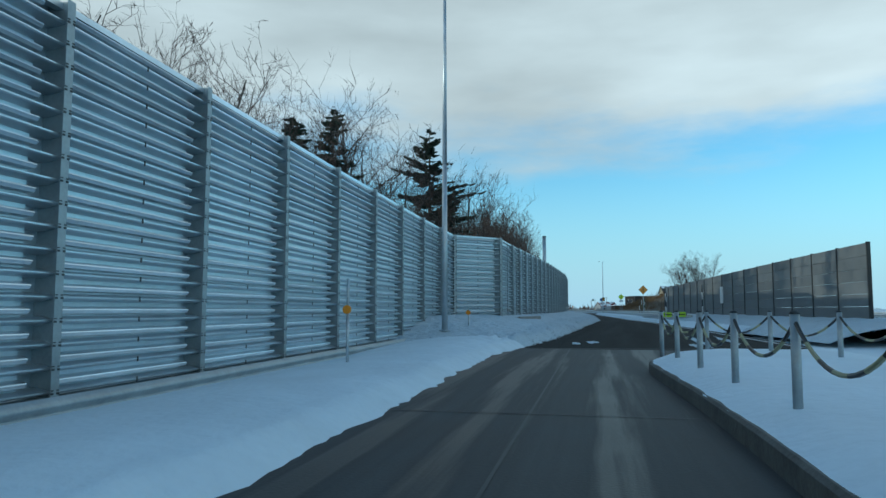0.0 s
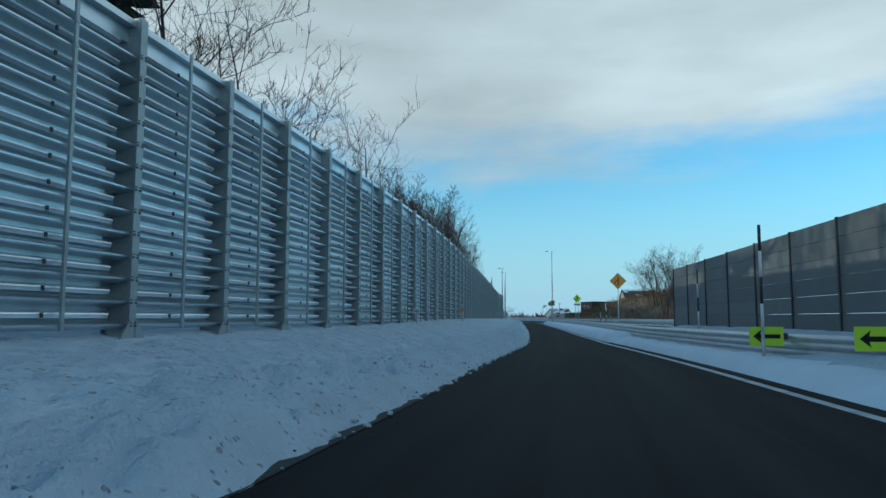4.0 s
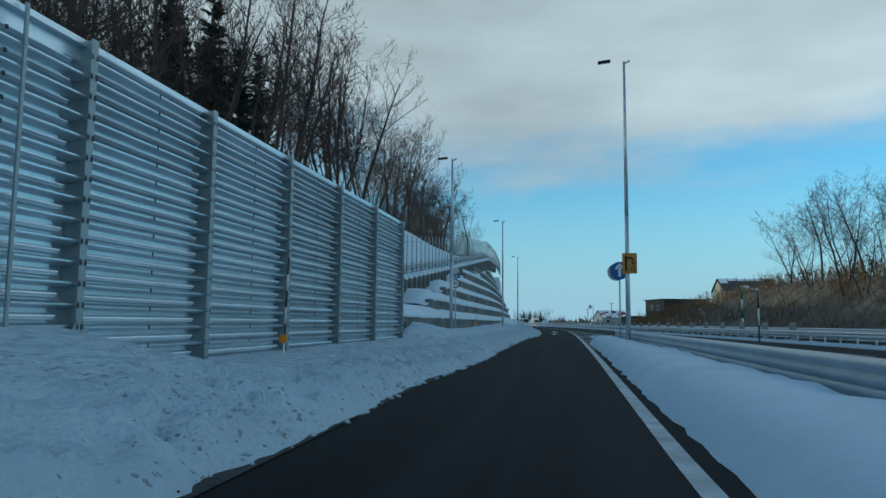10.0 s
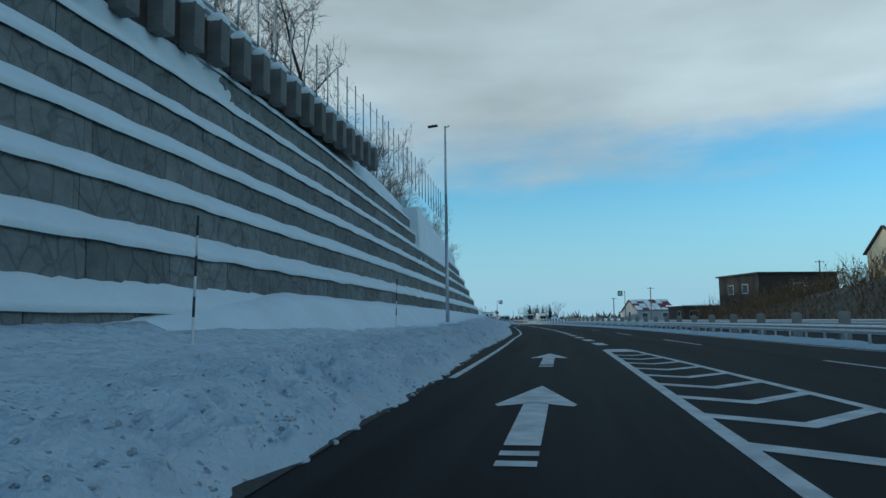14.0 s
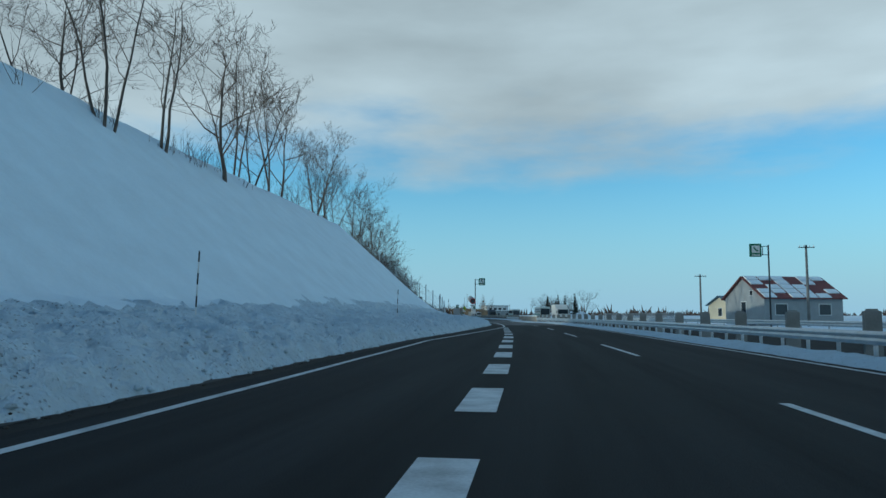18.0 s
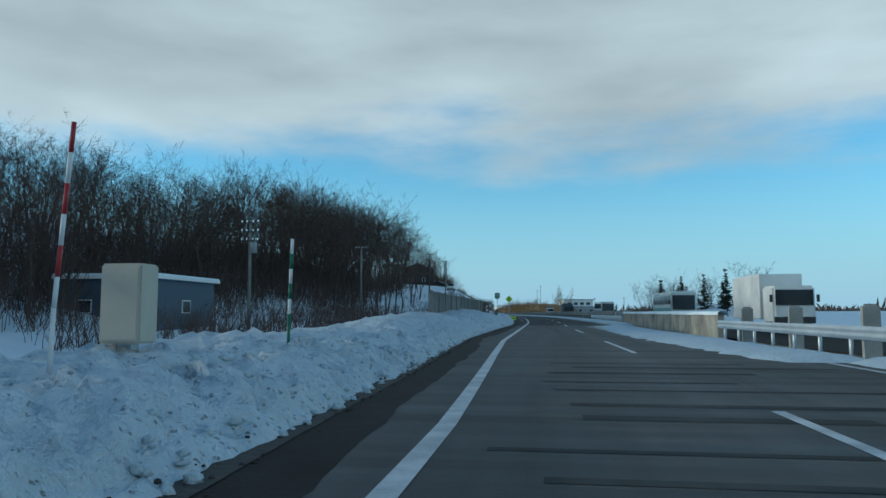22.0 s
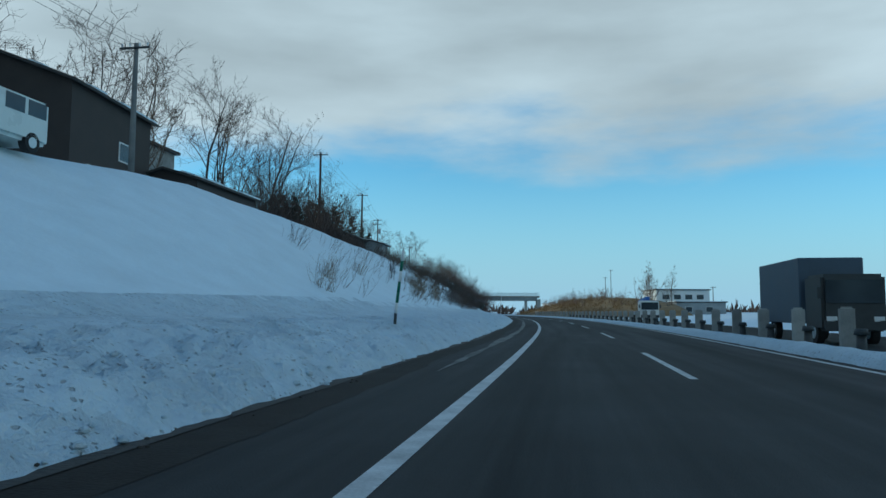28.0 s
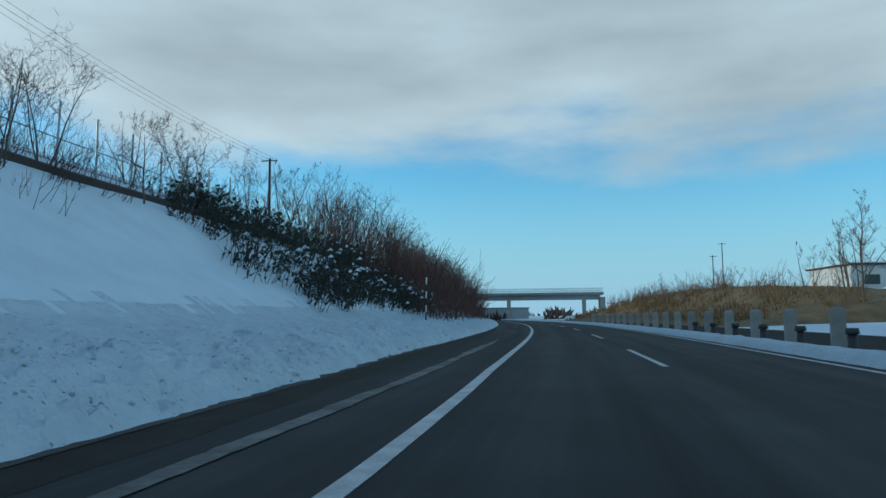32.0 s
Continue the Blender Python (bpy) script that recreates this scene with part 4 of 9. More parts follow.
# ---------------------------------------------------------------- stepped retaining wall
def build_terraces():
    root = tagged(new("retaining_wall"), "stepped retaining wall of rock-faced concrete blocks, ledges full of snow", "retaining wall", kind="structure")
    spans = ((172.7, 240), (182.8, 308.4), (190.5, 306.4), (199, 304.4), (208.6, 302.4), (218.5, 300.4), (228.5, 298.4))
    ss = np.arange(230, 312, 0.5)
    vs = []
    for s in ss:
        f = min(1, max(0, (s - 230) / 10)) - 1
        z1 = STEP_0 + STEP_Z(s) - 0.58
        w = WALL_D(s)
        for o, z in ((1.6, left_z(s, EDGE_L(s) - w - 1.6) - 0.05), (1.0, left_z(s, EDGE_L(s) - w - 1.0) + 0.06), (0.5, z1 - 0.28), (0.1, z1 - 0.1), (-0.25, z1), (-0.55, z1 + 0.02)):
            p = at(s, w + o)
            vs.append((p.x, p.y, z + 0.8 * f + 0.06 * noise.noise(Vector((s * 0.7, o, 4)))))
    sn = new("drift", mesh_of("drift", vs, grid_faces(len(ss), 6), SNOW, True))
    tagged(sn, "snow drifted against the foot of the wall", "snow", kind="stuff")
    for k, (s0, s1) in enumerate(spans):
        top = lambda s, k=k: STEP_0 + STEP_Z(s) * k
        dk = lambda s, k=k: WALL_D(s) - STEP_D * k
        n = round((s1 - s0) / 2.45)
        L = (s1 - s0 + 0.5) / n
        for i in range(n):
            a, b = s1 - (i + 1) * L, s1 - i * L
            mid = (a + b) / 2
            zt = top(mid)
            zb = zt - 0.62
            pa, pb = at(a, dk(a)), at(b, dk(b))
            u = (pb - pa).normalized()
            pr = (pa + pb) / 2
            m = pose(pr.x, pr.y, 0, 0, 0, math.degrees(math.atan2(u.y, u.x)))
            ln = (pb - pa).length - 0.025
            # rough face: a small grid pushed in and out, with cracks between the stones
            rng = random.Random(k * 1000 + i)
            nx, nz = 10, 5
            cuts = sorted(rng.uniform(0.12, 0.88) for _ in range(3))
            vs, fs = [], []
            for jz in range(nz):
                for jx in range(nx):
                    fx, fz = jx / (nx - 1), jz / (nz - 1)
                    o = 0.0 if jx in (0, nx - 1) or jz in (0, nz - 1) else rng.uniform(0.025, 0.075)
                    if any(abs(fx + 0.12 * math.sin(fz * 5 + i) - c) < 0.045 for c in cuts):
                        o = -0.03
                    vs.append(m @ Vector(((fx - 0.5) * ln, -0.02 - o, zb - 0.3 + fz * (zt - zb + 0.3))))
            fs = grid_faces(nz, nx)
            off = len(vs)
            for fx, z in ((0, zb - 0.3), (1, zb - 0.3), (1, zt), (0, zt)):
                vs.append(m @ Vector(((fx - 0.5) * ln, 0.35, z)))
            t0 = (nz - 1) * nx
            fs += [tuple(range(t0, t0 + nx)) + (off + 2, off + 3), tuple(reversed([jz * nx for jz in range(nz)])) + (off, off + 3), tuple(jz * nx + nx - 1 for jz in range(nz)) + (off + 2, off + 1)]
            part_mesh("block", mesh_of("block", vs, fs, BLOCK), root)
        ss = np.arange(s0 - (0.9 if k else 6.0), s1 + 0.3, 0.3)
        vs = []
        prof = ((0.09, -0.04), (0.12, 0.05), (0.07, 0.13), (-0.03, 0.21), (-0.18, 0.33), (-0.34, 0.48), (-0.5, 0.56))
        if k == len(spans) - 1:
            prof = prof[:5] + ((-0.6, 0.45), (-1.3, 0.7), (-2.2, 0.75))
        else:
            prof = prof + ((-1.0, 0.5), (-2.1, 0.3))
        nxt = spans[k + 1][0] if k + 1 < len(spans) else 999
        for s in ss:
            f = min(1, max(0, (s - s0 + 0.9) / 1.2)) if k else 1.0
            f = f * f * (3 - 2 * f)
            zt = top(s)
            low = min(zt - STEP_Z(s) + 0.62, CURB_Z(s) - 0.7) if k else 0
            for w, h in prof:
                p = at(s, dk(s) + w - 0.35 * (1 - f) + 0.04 * noise.noise(Vector((s * 0.9, k * 7.0, 1))))
                z = zt + h + 0.05 * noise.noise(Vector((s * 0.8, k * 5.0, w)))
                if w < -0.6 and s < nxt:
                    z = min(zt + 0.62, CURB_Z(s) - 0.7)
                vs.append((p.x, p.y, z * f + (low + 0.25 * h) * (1 - f)))
        sn = new("ledge_snow", mesh_of("ledge_snow", vs, grid_faces(len(ss), len(prof)), SNOW, True))
        tagged(sn, "soft snow lying along the wall's ledge", "snow", kind="stuff")


build_terraces()


# ---------------------------------------------------------------- trees and scrub
def tube_add(V, F, pts, rads, n=3):
    """Append a tapered tube along pts to the lists V and F."""
    base = len(V)
    for i, p in enumerate(pts):
        d = (pts[min(i + 1, len(pts) - 1)] - pts[max(i - 1, 0)])
        q = d.to_track_quat("Z", "Y").to_matrix() if d.length > 1e-6 else Matrix.Identity(3)
        for k in range(n):
            a = 2 * math.pi * k / n
            V.append(p + q @ Vector((math.cos(a) * rads[i], math.sin(a) * rads[i], 0)))
    for i in range(len(pts) - 1):
        for k in range(n):
            F.append((base + i * n + k, base + i * n + (k + 1) % n, base + (i + 1) * n + (k + 1) % n, base + (i + 1) * n + k))


def wander(rng, p, d, length, segs, bend, lift):
    out, step = [p.copy()], length / segs
    for _ in range(segs):
        d = (d + Vector((rng.gauss(0, bend), rng.gauss(0, bend), rng.gauss(0, bend * 0.7) + lift))).normalized()
        p = p + d * step
        out.append(p.copy())
    return out, d


def make_tree(seed, height, spread=0.33, limbs=15, subs=7, twigs=5, clear=0.25, lean=0.05, bark=None, twig=None, label="", forks=1, rad=None):
    """A bare broadleaved tree: trunk, and a crown of limbs, branches and twigs."""
    rng = random.Random(seed)
    root = tagged(new("tree"), label, "tree")
    TV, TF, BV, BF = [], [], [], []
    r0 = rad or height * 0.014
    for f in range(forks):
        d0 = Vector((rng.gauss(0, lean + 0.12 * (forks > 1)), rng.gauss(0, lean + 0.12 * (forks > 1)), 1)).normalized()
        trunk, _ = wander(rng, Vector((rng.gauss(0, 0.15) * (forks > 1), rng.gauss(0, 0.15) * (forks > 1), -0.6)), d0, height * rng.uniform(0.86, 0.96) + 0.6, 8, 0.07, 0.03)
        tr = [r0 * (1 - i / 8.6) for i in range(9)]
        tube_add(TV, TF, trunk, tr, 6)
        for i in range(limbs // forks):
            f0 = clear + (1 - clear) * (i + rng.random()) / (limbs // forks)
            k = min(7, int(f0 * 8))
            p = trunk[k].lerp(trunk[k + 1], f0 * 8 - k)
            az = i * 2.4 + rng.uniform(-0.5, 0.5)
            up = rng.uniform(0.55, 1.25)
            d = Vector((math.cos(az), math.sin(az), up)).normalized()
            ln = height * spread * (1.15 - 0.75 * f0) * rng.uniform(0.75, 1.25)
            rr = tr[k] * 0.5
            lp, ld = wander(rng, p, d, ln, 4, 0.13, 0.09)
            tube_add(BV, BF, lp, [rr, rr * 0.75, rr * 0.52, rr * 0.33, rr * 0.14], 4)
            for j in range(subs):
                g = 0.2 + 0.8 * (j + rng.random()) / subs
                kk = min(3, int(g * 4))
                q = lp[kk].lerp(lp[kk + 1], g * 4 - kk)
                sd_ = (ld + Vector((rng.gauss(0, 0.75), rng.gauss(0, 0.75), rng.gauss(0.25, 0.4)))).normalized()
                sl = ln * rng.uniform(0.3, 0.55) * (1.2 - 0.6 * g)
                sp, se = wander(rng, q, sd_, sl, 3, 0.16, 0.06)
                r2 = max(0.012, rr * 0.34)
                tube_add(BV, BF, sp, [r2, r2 * 0.7, r2 * 0.45, r2 * 0.2], 3)
                for t in range(twigs):
                    h = 0.25 + 0.75 * (t + rng.random()) / twigs
                    k3 = min(2, int(h * 3))
                    w = sp[k3].lerp(sp[k3 + 1], h * 3 - k3)
                    td = (se + Vector((rng.gauss(0, 0.65), rng.gauss(0, 0.65), rng.gauss(0.2, 0.35)))).normalized()
                    tl = sl * rng.uniform(0.35, 0.75)
                    e = len(BV)
                    x = td.cross(Vector((0.3, 0.5, 1))).normalized() * 0.016
                    BV.extend([w - x, w + x, w + td * tl + x * 0.4, w + td * tl - x * 0.4])
                    BF.append((e, e + 1, e + 2, e + 3))
    part_mesh("trunk", mesh_of("trunk", TV, TF, bark or BARK, True), root)
    part_mesh("crown", mesh_of("crown", BV, BF, twig or TWIG, True), root)
    return root


def make_round(seed, height, spread=1.0, label="", bark=None, twig=None, stems=1, low=0.26, rad=None):
    """A bare tree whose trunk breaks up into rising limbs that carry a rounded, fine-twigged crown."""
    rng = random.Random(seed)
    root = tagged(new("tree"), label, "tree")
    TV, TF, BV, BF = [], [], [], []
    r0 = (rad or height * 0.0125) / math.sqrt(stems)
    for st in range(stems):
        d0 = Vector((rng.gauss(0, 0.05 + 0.14 * (stems > 1)), rng.gauss(0, 0.05 + 0.14 * (stems > 1)), 1)).normalized()
        th = height * rng.uniform(0.68, 0.82)
        trunk, _ = wander(rng, Vector((rng.gauss(0, 0.2) * (stems > 1), rng.gauss(0, 0.2) * (stems > 1), -0.6)), d0, th + 0.6, 6, 0.085, 0.035)
        tube_add(TV, TF, trunk, [r0 * (1 - i / 7.5) for i in range(7)], 6)
        n1 = 9 if stems == 1 else 5
        for i in range(n1):
            f0 = low + (0.98 - low) * (i + rng.random() * 0.8) / n1
            k = min(5, int(f0 * 6))
            p = trunk[k].lerp(trunk[k + 1], f0 * 6 - k)
            az = i * 2.4 + rng.uniform(-0.5, 0.5)
            ln = height * (0.46 - 0.18 * f0) * spread * rng.uniform(0.8, 1.2)
            lp, ld = wander(rng, p, Vector((math.cos(az), math.sin(az), rng.uniform(0.5, 1.2) / spread)).normalized(), ln, 4, 0.22, 0.10)
            rr = r0 * (1 - f0 * 0.7) * 0.5
            tube_add(BV, BF, lp, [rr, rr * 0.8, rr * 0.6, rr * 0.4, rr * 0.2], 4)
            for j in range(6):
                g = 0.22 + 0.78 * (j + rng.random()) / 6
                kk = min(3, int(g * 4))
                q = lp[kk].lerp(lp[kk + 1], g * 4 - kk)
                sl = ln * rng.uniform(0.32, 0.58) * (1.15 - 0.4 * g)
                sp, se = wander(rng, q, (ld * 0.8 + Vector((rng.gauss(0, 0.75), rng.gauss(0, 0.75), rng.gauss(0.15, 0.4)))).normalized(), sl, 3, 0.24, 0.06)
                r2 = max(0.014, rr * 0.38)
                tube_add(BV, BF, sp, [r2, r2 * 0.75, r2 * 0.5, r2 * 0.25], 3)
                for m in range(4):
                    h = 0.2 + 0.8 * (m + rng.random()) / 4
                    k3 = min(2, int(h * 3))
                    w = sp[k3].lerp(sp[k3 + 1], h * 3 - k3)
                    tl = sl * rng.uniform(0.38, 0.65)
                    tp, te = wander(rng, w, (se * 0.8 + Vector((rng.gauss(0, 0.75), rng.gauss(0, 0.75), rng.gauss(0.15, 0.4)))).normalized(), tl, 2, 0.26, 0.06)
                    o = te.cross(Vector((0.3, 0.5, 1))).normalized() * 0.013
                    e = len(BV)
                    BV.extend([tp[0] - o, tp[0] + o, tp[1] + o * 0.8, tp[1] - o * 0.8, tp[2] + o * 0.4, tp[2] - o * 0.4])
                    BF.extend([(e, e + 1, e + 2, e + 3), (e + 3, e + 2, e + 4, e + 5)])
                    for x in range(3):
                        y = tp[0].lerp(tp[2], 0.15 + 0.85 * rng.random())
                        td = (te * 0.7 + Vector((rng.gauss(0, 0.75), rng.gauss(0, 0.75), rng.gauss(0.15, 0.4)))).normalized()
                        e = len(BV)
                        o = td.cross(Vector((0.3, 0.5, 1))).normalized() * 0.011
                        z = y + td * tl * rng.uniform(0.4, 0.75)
                        BV.extend([y - o, y + o, z + o * 0.4, z - o * 0.4])
                        BF.append((e, e + 1, e + 2, e + 3))
    part_mesh("trunk", mesh_of("trunk", TV, TF, bark or BARK, True), root)
    part_mesh("crown", mesh_of("crown", BV, BF, twig or TWIG, True), root)
    return root


def make_conifer(seed, height, width=0.22, label="", gaps=0.15):
    """A conifer: trunk, and drooping whorls of needled boughs."""
    rng = random.Random(seed)
    root = tagged(new("tree"), label, "tree")
    TV, TF, V, F = [], [], [], []
    tube_add(TV, TF, [Vector((0, 0, -0.6)), Vector((0.02, 0, height * 0.5)), Vector((0, 0.03, height))], [height * 0.016, height * 0.011, 0.02], 7)
    z = height * 0.16
    while z < height * 0.98:
        f = z / height
        n = rng.randint(5, 8)
        for i in range(n):
            if rng.random() < gaps:
                continue
            az = rng.uniform(0, 2 * math.pi)
            ln = height * width * (1.02 - f) * rng.uniform(0.6, 1.2) + 0.25
            d = Vector((math.cos(az), math.sin(az), rng.uniform(-0.15, 0.2) + 0.35 * f))
            sid = Vector((-math.sin(az), math.cos(az), 0))
            p = Vector((0, 0, z + rng.uniform(-0.2, 0.2)))
            for k in range(5):
                g = (k + 0.6) / 5
                c = p + d * ln * g + Vector((0, 0, -0.12 * ln * g * g))
                for s_ in (-1, 1):
                    w = ln * 0.30 * (1.1 - g) * rng.uniform(0.7, 1.3) + 0.1
                    tip = c + sid * s_ * w + d * w * 0.7 + Vector((0, 0, rng.uniform(-0.18, 0.02) * w * 2))
                    b = len(V)
                    V.extend([c - d * ln * 0.11 + Vector((0, 0, 0.05)), c + d * ln * 0.12, tip, c + sid * s_ * w * 0.45 + Vector((0, 0, -0.10 - 0.1 * w))])
                    F.extend([(b, b + 1, b + 2), (b, b + 2, b + 3), (b + 1, b + 3, b + 2)])
        z += height * rng.uniform(0.03, 0.05)
    part_mesh("trunk", mesh_of("trunk", TV, TF, BARK, True), root)
    part_mesh("crown", mesh_of("crown", V, F, NEEDLE), root)
    return root


def ground_z(s, d):
    e = EDGE_L(s)
    if d < e:
        return left_z(s, e - d)
    return 0.0


BANK_TOP = table((150, 0.1), (188, 0.5), (204, 3.6), (216, 6.4), (250, 7.2), (285, 5.4), (315, 3.2), (345, 1.0), (360, 0.2))


def right_bank(s, d):
    """Height of the earth bank across the main road."""
    f = min(1, max(0, (d - (LANE(s) + 15.5)) / 11))
    g = min(1, max(0, (d - (LANE(s) + 27)) / 14)) * min(1, max(0, (262 - s) / 20))
    return -0.1 + BANK_TOP(s) * f * f * (3 - 2 * f) * (1 - 0.92 * g * g * (3 - 2 * g))


def build_right_bank():
    ss = np.arange(150, 362, 2.0)
    ds = np.arange(13.5, 60, 1.5)
    vs = []
    for s in ss:
        m = LANE(s)
        for d in ds:
            p = at(s, m + d)
            vs.append((p.x, p.y, right_bank(s, m + d) + (rough(p.x * .5, p.y * .5, 0.25) if d > 16 else -0.2)))
    EARTH = material("snowy_earth", (0.17, 0.145, 0.11), 0.9, var=0.5, scale=0.5, fine=6, bump=0.6, dist=0.1, coord="World", tint=(0.045, 0.036, 0.022))
    o = new("embankment", mesh_of("embankment", vs, [tuple(reversed(f)) for f in grid_faces(len(ss), len(ds))], EARTH, True))
    tagged(o, "earth bank with patchy snow and dead grass", "bank", kind="structure")


build_right_bank()


def set_tree(src, s, d, k=1.0, z=None, turn=None):
    rng = random.Random(int(s * 131 + d * 977))
    p = at(s, d, (ground_z(s, d) if z is None else z) - 0.1)
    o = copy_thing(src, pose(p.x, p.y, p.z, rng.uniform(-2, 2), rng.uniform(-2, 2), rng.uniform(0, 360) if turn is None else turn))
    o.scale = (k, k, k * rng.uniform(0.92, 1.08))
    return o


LABEL_BARE = "tall bare broadleaved tree with dark twigs on the snowy hillside"
LABEL_PALE = "slender bare birch with pale upright branches on the bank"
LABEL_FIR = "dark green fir tree with drooping boughs beside the road"
BIRCH = material("birch_bark", (0.13, 0.105, 0.085), 0.85, var=0.45, scale=2, fine=20, bump=0.3, dist=0.01, obj_var=0.2)
TWIG_PALE = material("pale_twig", (0.12, 0.085, 0.062), 0.9, var=0.3, scale=0.6, fine=10, bump=0, obj_var=0.25)
TREES = [make_round(11, 13, 0.85, LABEL_BARE, low=0.38), make_round(12, 12.5, 0.95, LABEL_BARE, stems=2, low=0.34), make_round(13, 14, 0.75, LABEL_BARE, low=0.42),
         make_round(14, 11.5, 1.0, LABEL_BARE, stems=3, low=0.3)]
BIRCHES = [make_tree(21, 11, 0.25, 15, 7, 5, 0.2, bark=BIRCH, twig=TWIG_PALE, label=LABEL_PALE), make_tree(22, 9, 0.32, 14, 7, 5, 0.12, forks=3, bark=BIRCH, twig=TWIG_PALE, label=LABEL_PALE, rad=0.11),
           make_tree(23, 10, 0.29, 16, 7, 5, 0.18, forks=2, bark=BIRCH, twig=TWIG_PALE, label=LABEL_PALE, rad=0.13)]
FIRS = [make_conifer(31, 10, 0.24, LABEL_FIR), make_conifer(32, 8, 0.30, LABEL_FIR, 0.3), make_conifer(33, 12, 0.17, LABEL_FIR)]
SPREAD = make_conifer(35, 13, 0.6, "dark spreading conifer with uneven layered boughs behind the noise barrier", 0.5)
PINE = make_conifer(34, 5.5, 0.46, "rounded dark evergreen tree at the top of the snow slope", 0.1)
LARCH = [make_tree(41, 15, 0.17, 28, 6, 4, 0.3, 0.02, label="tall bare larch with short level branches on the hillside", rad=0.16)]
for t in TREES + BIRCHES + FIRS + LARCH + [PINE, SPREAD]:
    t.matrix_basis = pose(0, -900, -40)


def wood(label, spots, kinds, seed):
    """Trees too many and too far in to count, joined into one mass."""
    rng = random.Random(seed)
    src = []
    for t in kinds:
        vs, fs, n = [], [], 0
        for c in t.children:
            a = np.empty(len(c.data.vertices) * 3)
            c.data.vertices.foreach_get("co", a)
            q = np.empty(len(c.data.polygons) * 4, dtype=np.int64)
            c.data.polygons.foreach_get("vertices", q)
            vs.append(a.reshape(-1, 3))
            fs.append(q + n)
            n += len(c.data.vertices)
        src.append((np.vstack(vs), np.concatenate(fs)))
    VV, FF, n = [], [], 0
    for s, d, k in spots:
        v, f = rng.choice(src)
        p = at(s, d, ground_z(s, d) - 0.1)
        a = rng.uniform(0, 6.28)
        c, e = math.cos(a) * k, math.sin(a) * k
        VV.append(v @ np.array([[c, e, 0], [-e, c, 0], [0, 0, k * rng.uniform(0.92, 1.08)]]) + np.array(p))
        FF.append(f + n)
        n += len(v)
    VV, FF = np.vstack(VV), np.concatenate(FF)
    me = bpy.data.meshes.new("wood")
    me.vertices.add(n)
    me.vertices.foreach_set("co", VV.ravel())
    me.loops.add(len(FF))
    me.loops.foreach_set("vertex_index", FF)
    me.polygons.add(len(FF) // 4)
    me.polygons.foreach_set("loop_start", np.arange(0, len(FF), 4))
    me.update(calc_edges=True)
    me.materials.append(TWIG)
    tagged(new("wood", me), label, "wood", kind="stuff")


ROUND = [make_round(61, 13, 1.0, LABEL_BARE), make_round(62, 12, 1.15, LABEL_BARE), make_round(63, 13.5, 0.9, LABEL_BARE, stems=2)]
SLOPE = [make_round(64, 9.5, 0.95, LABEL_PALE, BIRCH, TWIG_PALE, 2, 0.3, 0.12), make_round(65, 10, 0.85, LABEL_PALE, BIRCH, TWIG_PALE, 3, 0.3, 0.13), make_round(66, 9, 1.05, LABEL_PALE, BIRCH, TWIG_PALE, 1, 0.22, 0.12)]
for t in ROUND + SLOPE:
    t.matrix_basis = pose(0, -900, -40)


def crest(s, d):
    """Height that the tree tops of the hill's wood reach."""
    a = abs(d)
    out = []
    for s0, xs, ys in ((435.5, (0, 1.19, 1.48, 2.0, 2.8, 4.1, 6, 8), (.40, .43, .51, .60, .77, .82, .80, .7)), (460.4, (0, 1.17, 1.44, 1.79, 2.25, 2.9, 4.3, 6), (.41, .475, .57, .71, .77, .76, .80, .7)),
                       (485, (0, 1.16, 1.46, 1.77, 2.15, 3.0, 4.1, 5), (.5, .567, .66, .69, .73, .77, .55, .4))):
        q = (s - s0) / a
        if q > 0.6:
            out.append(1.1 + a * float(np.interp(q, xs, ys)))
    return min(out) if out else 14.0


def fit_k(s, d, f):
    return min(1.45, (crest(s, d) - ground_z(s, d)) / 14.0 * f)


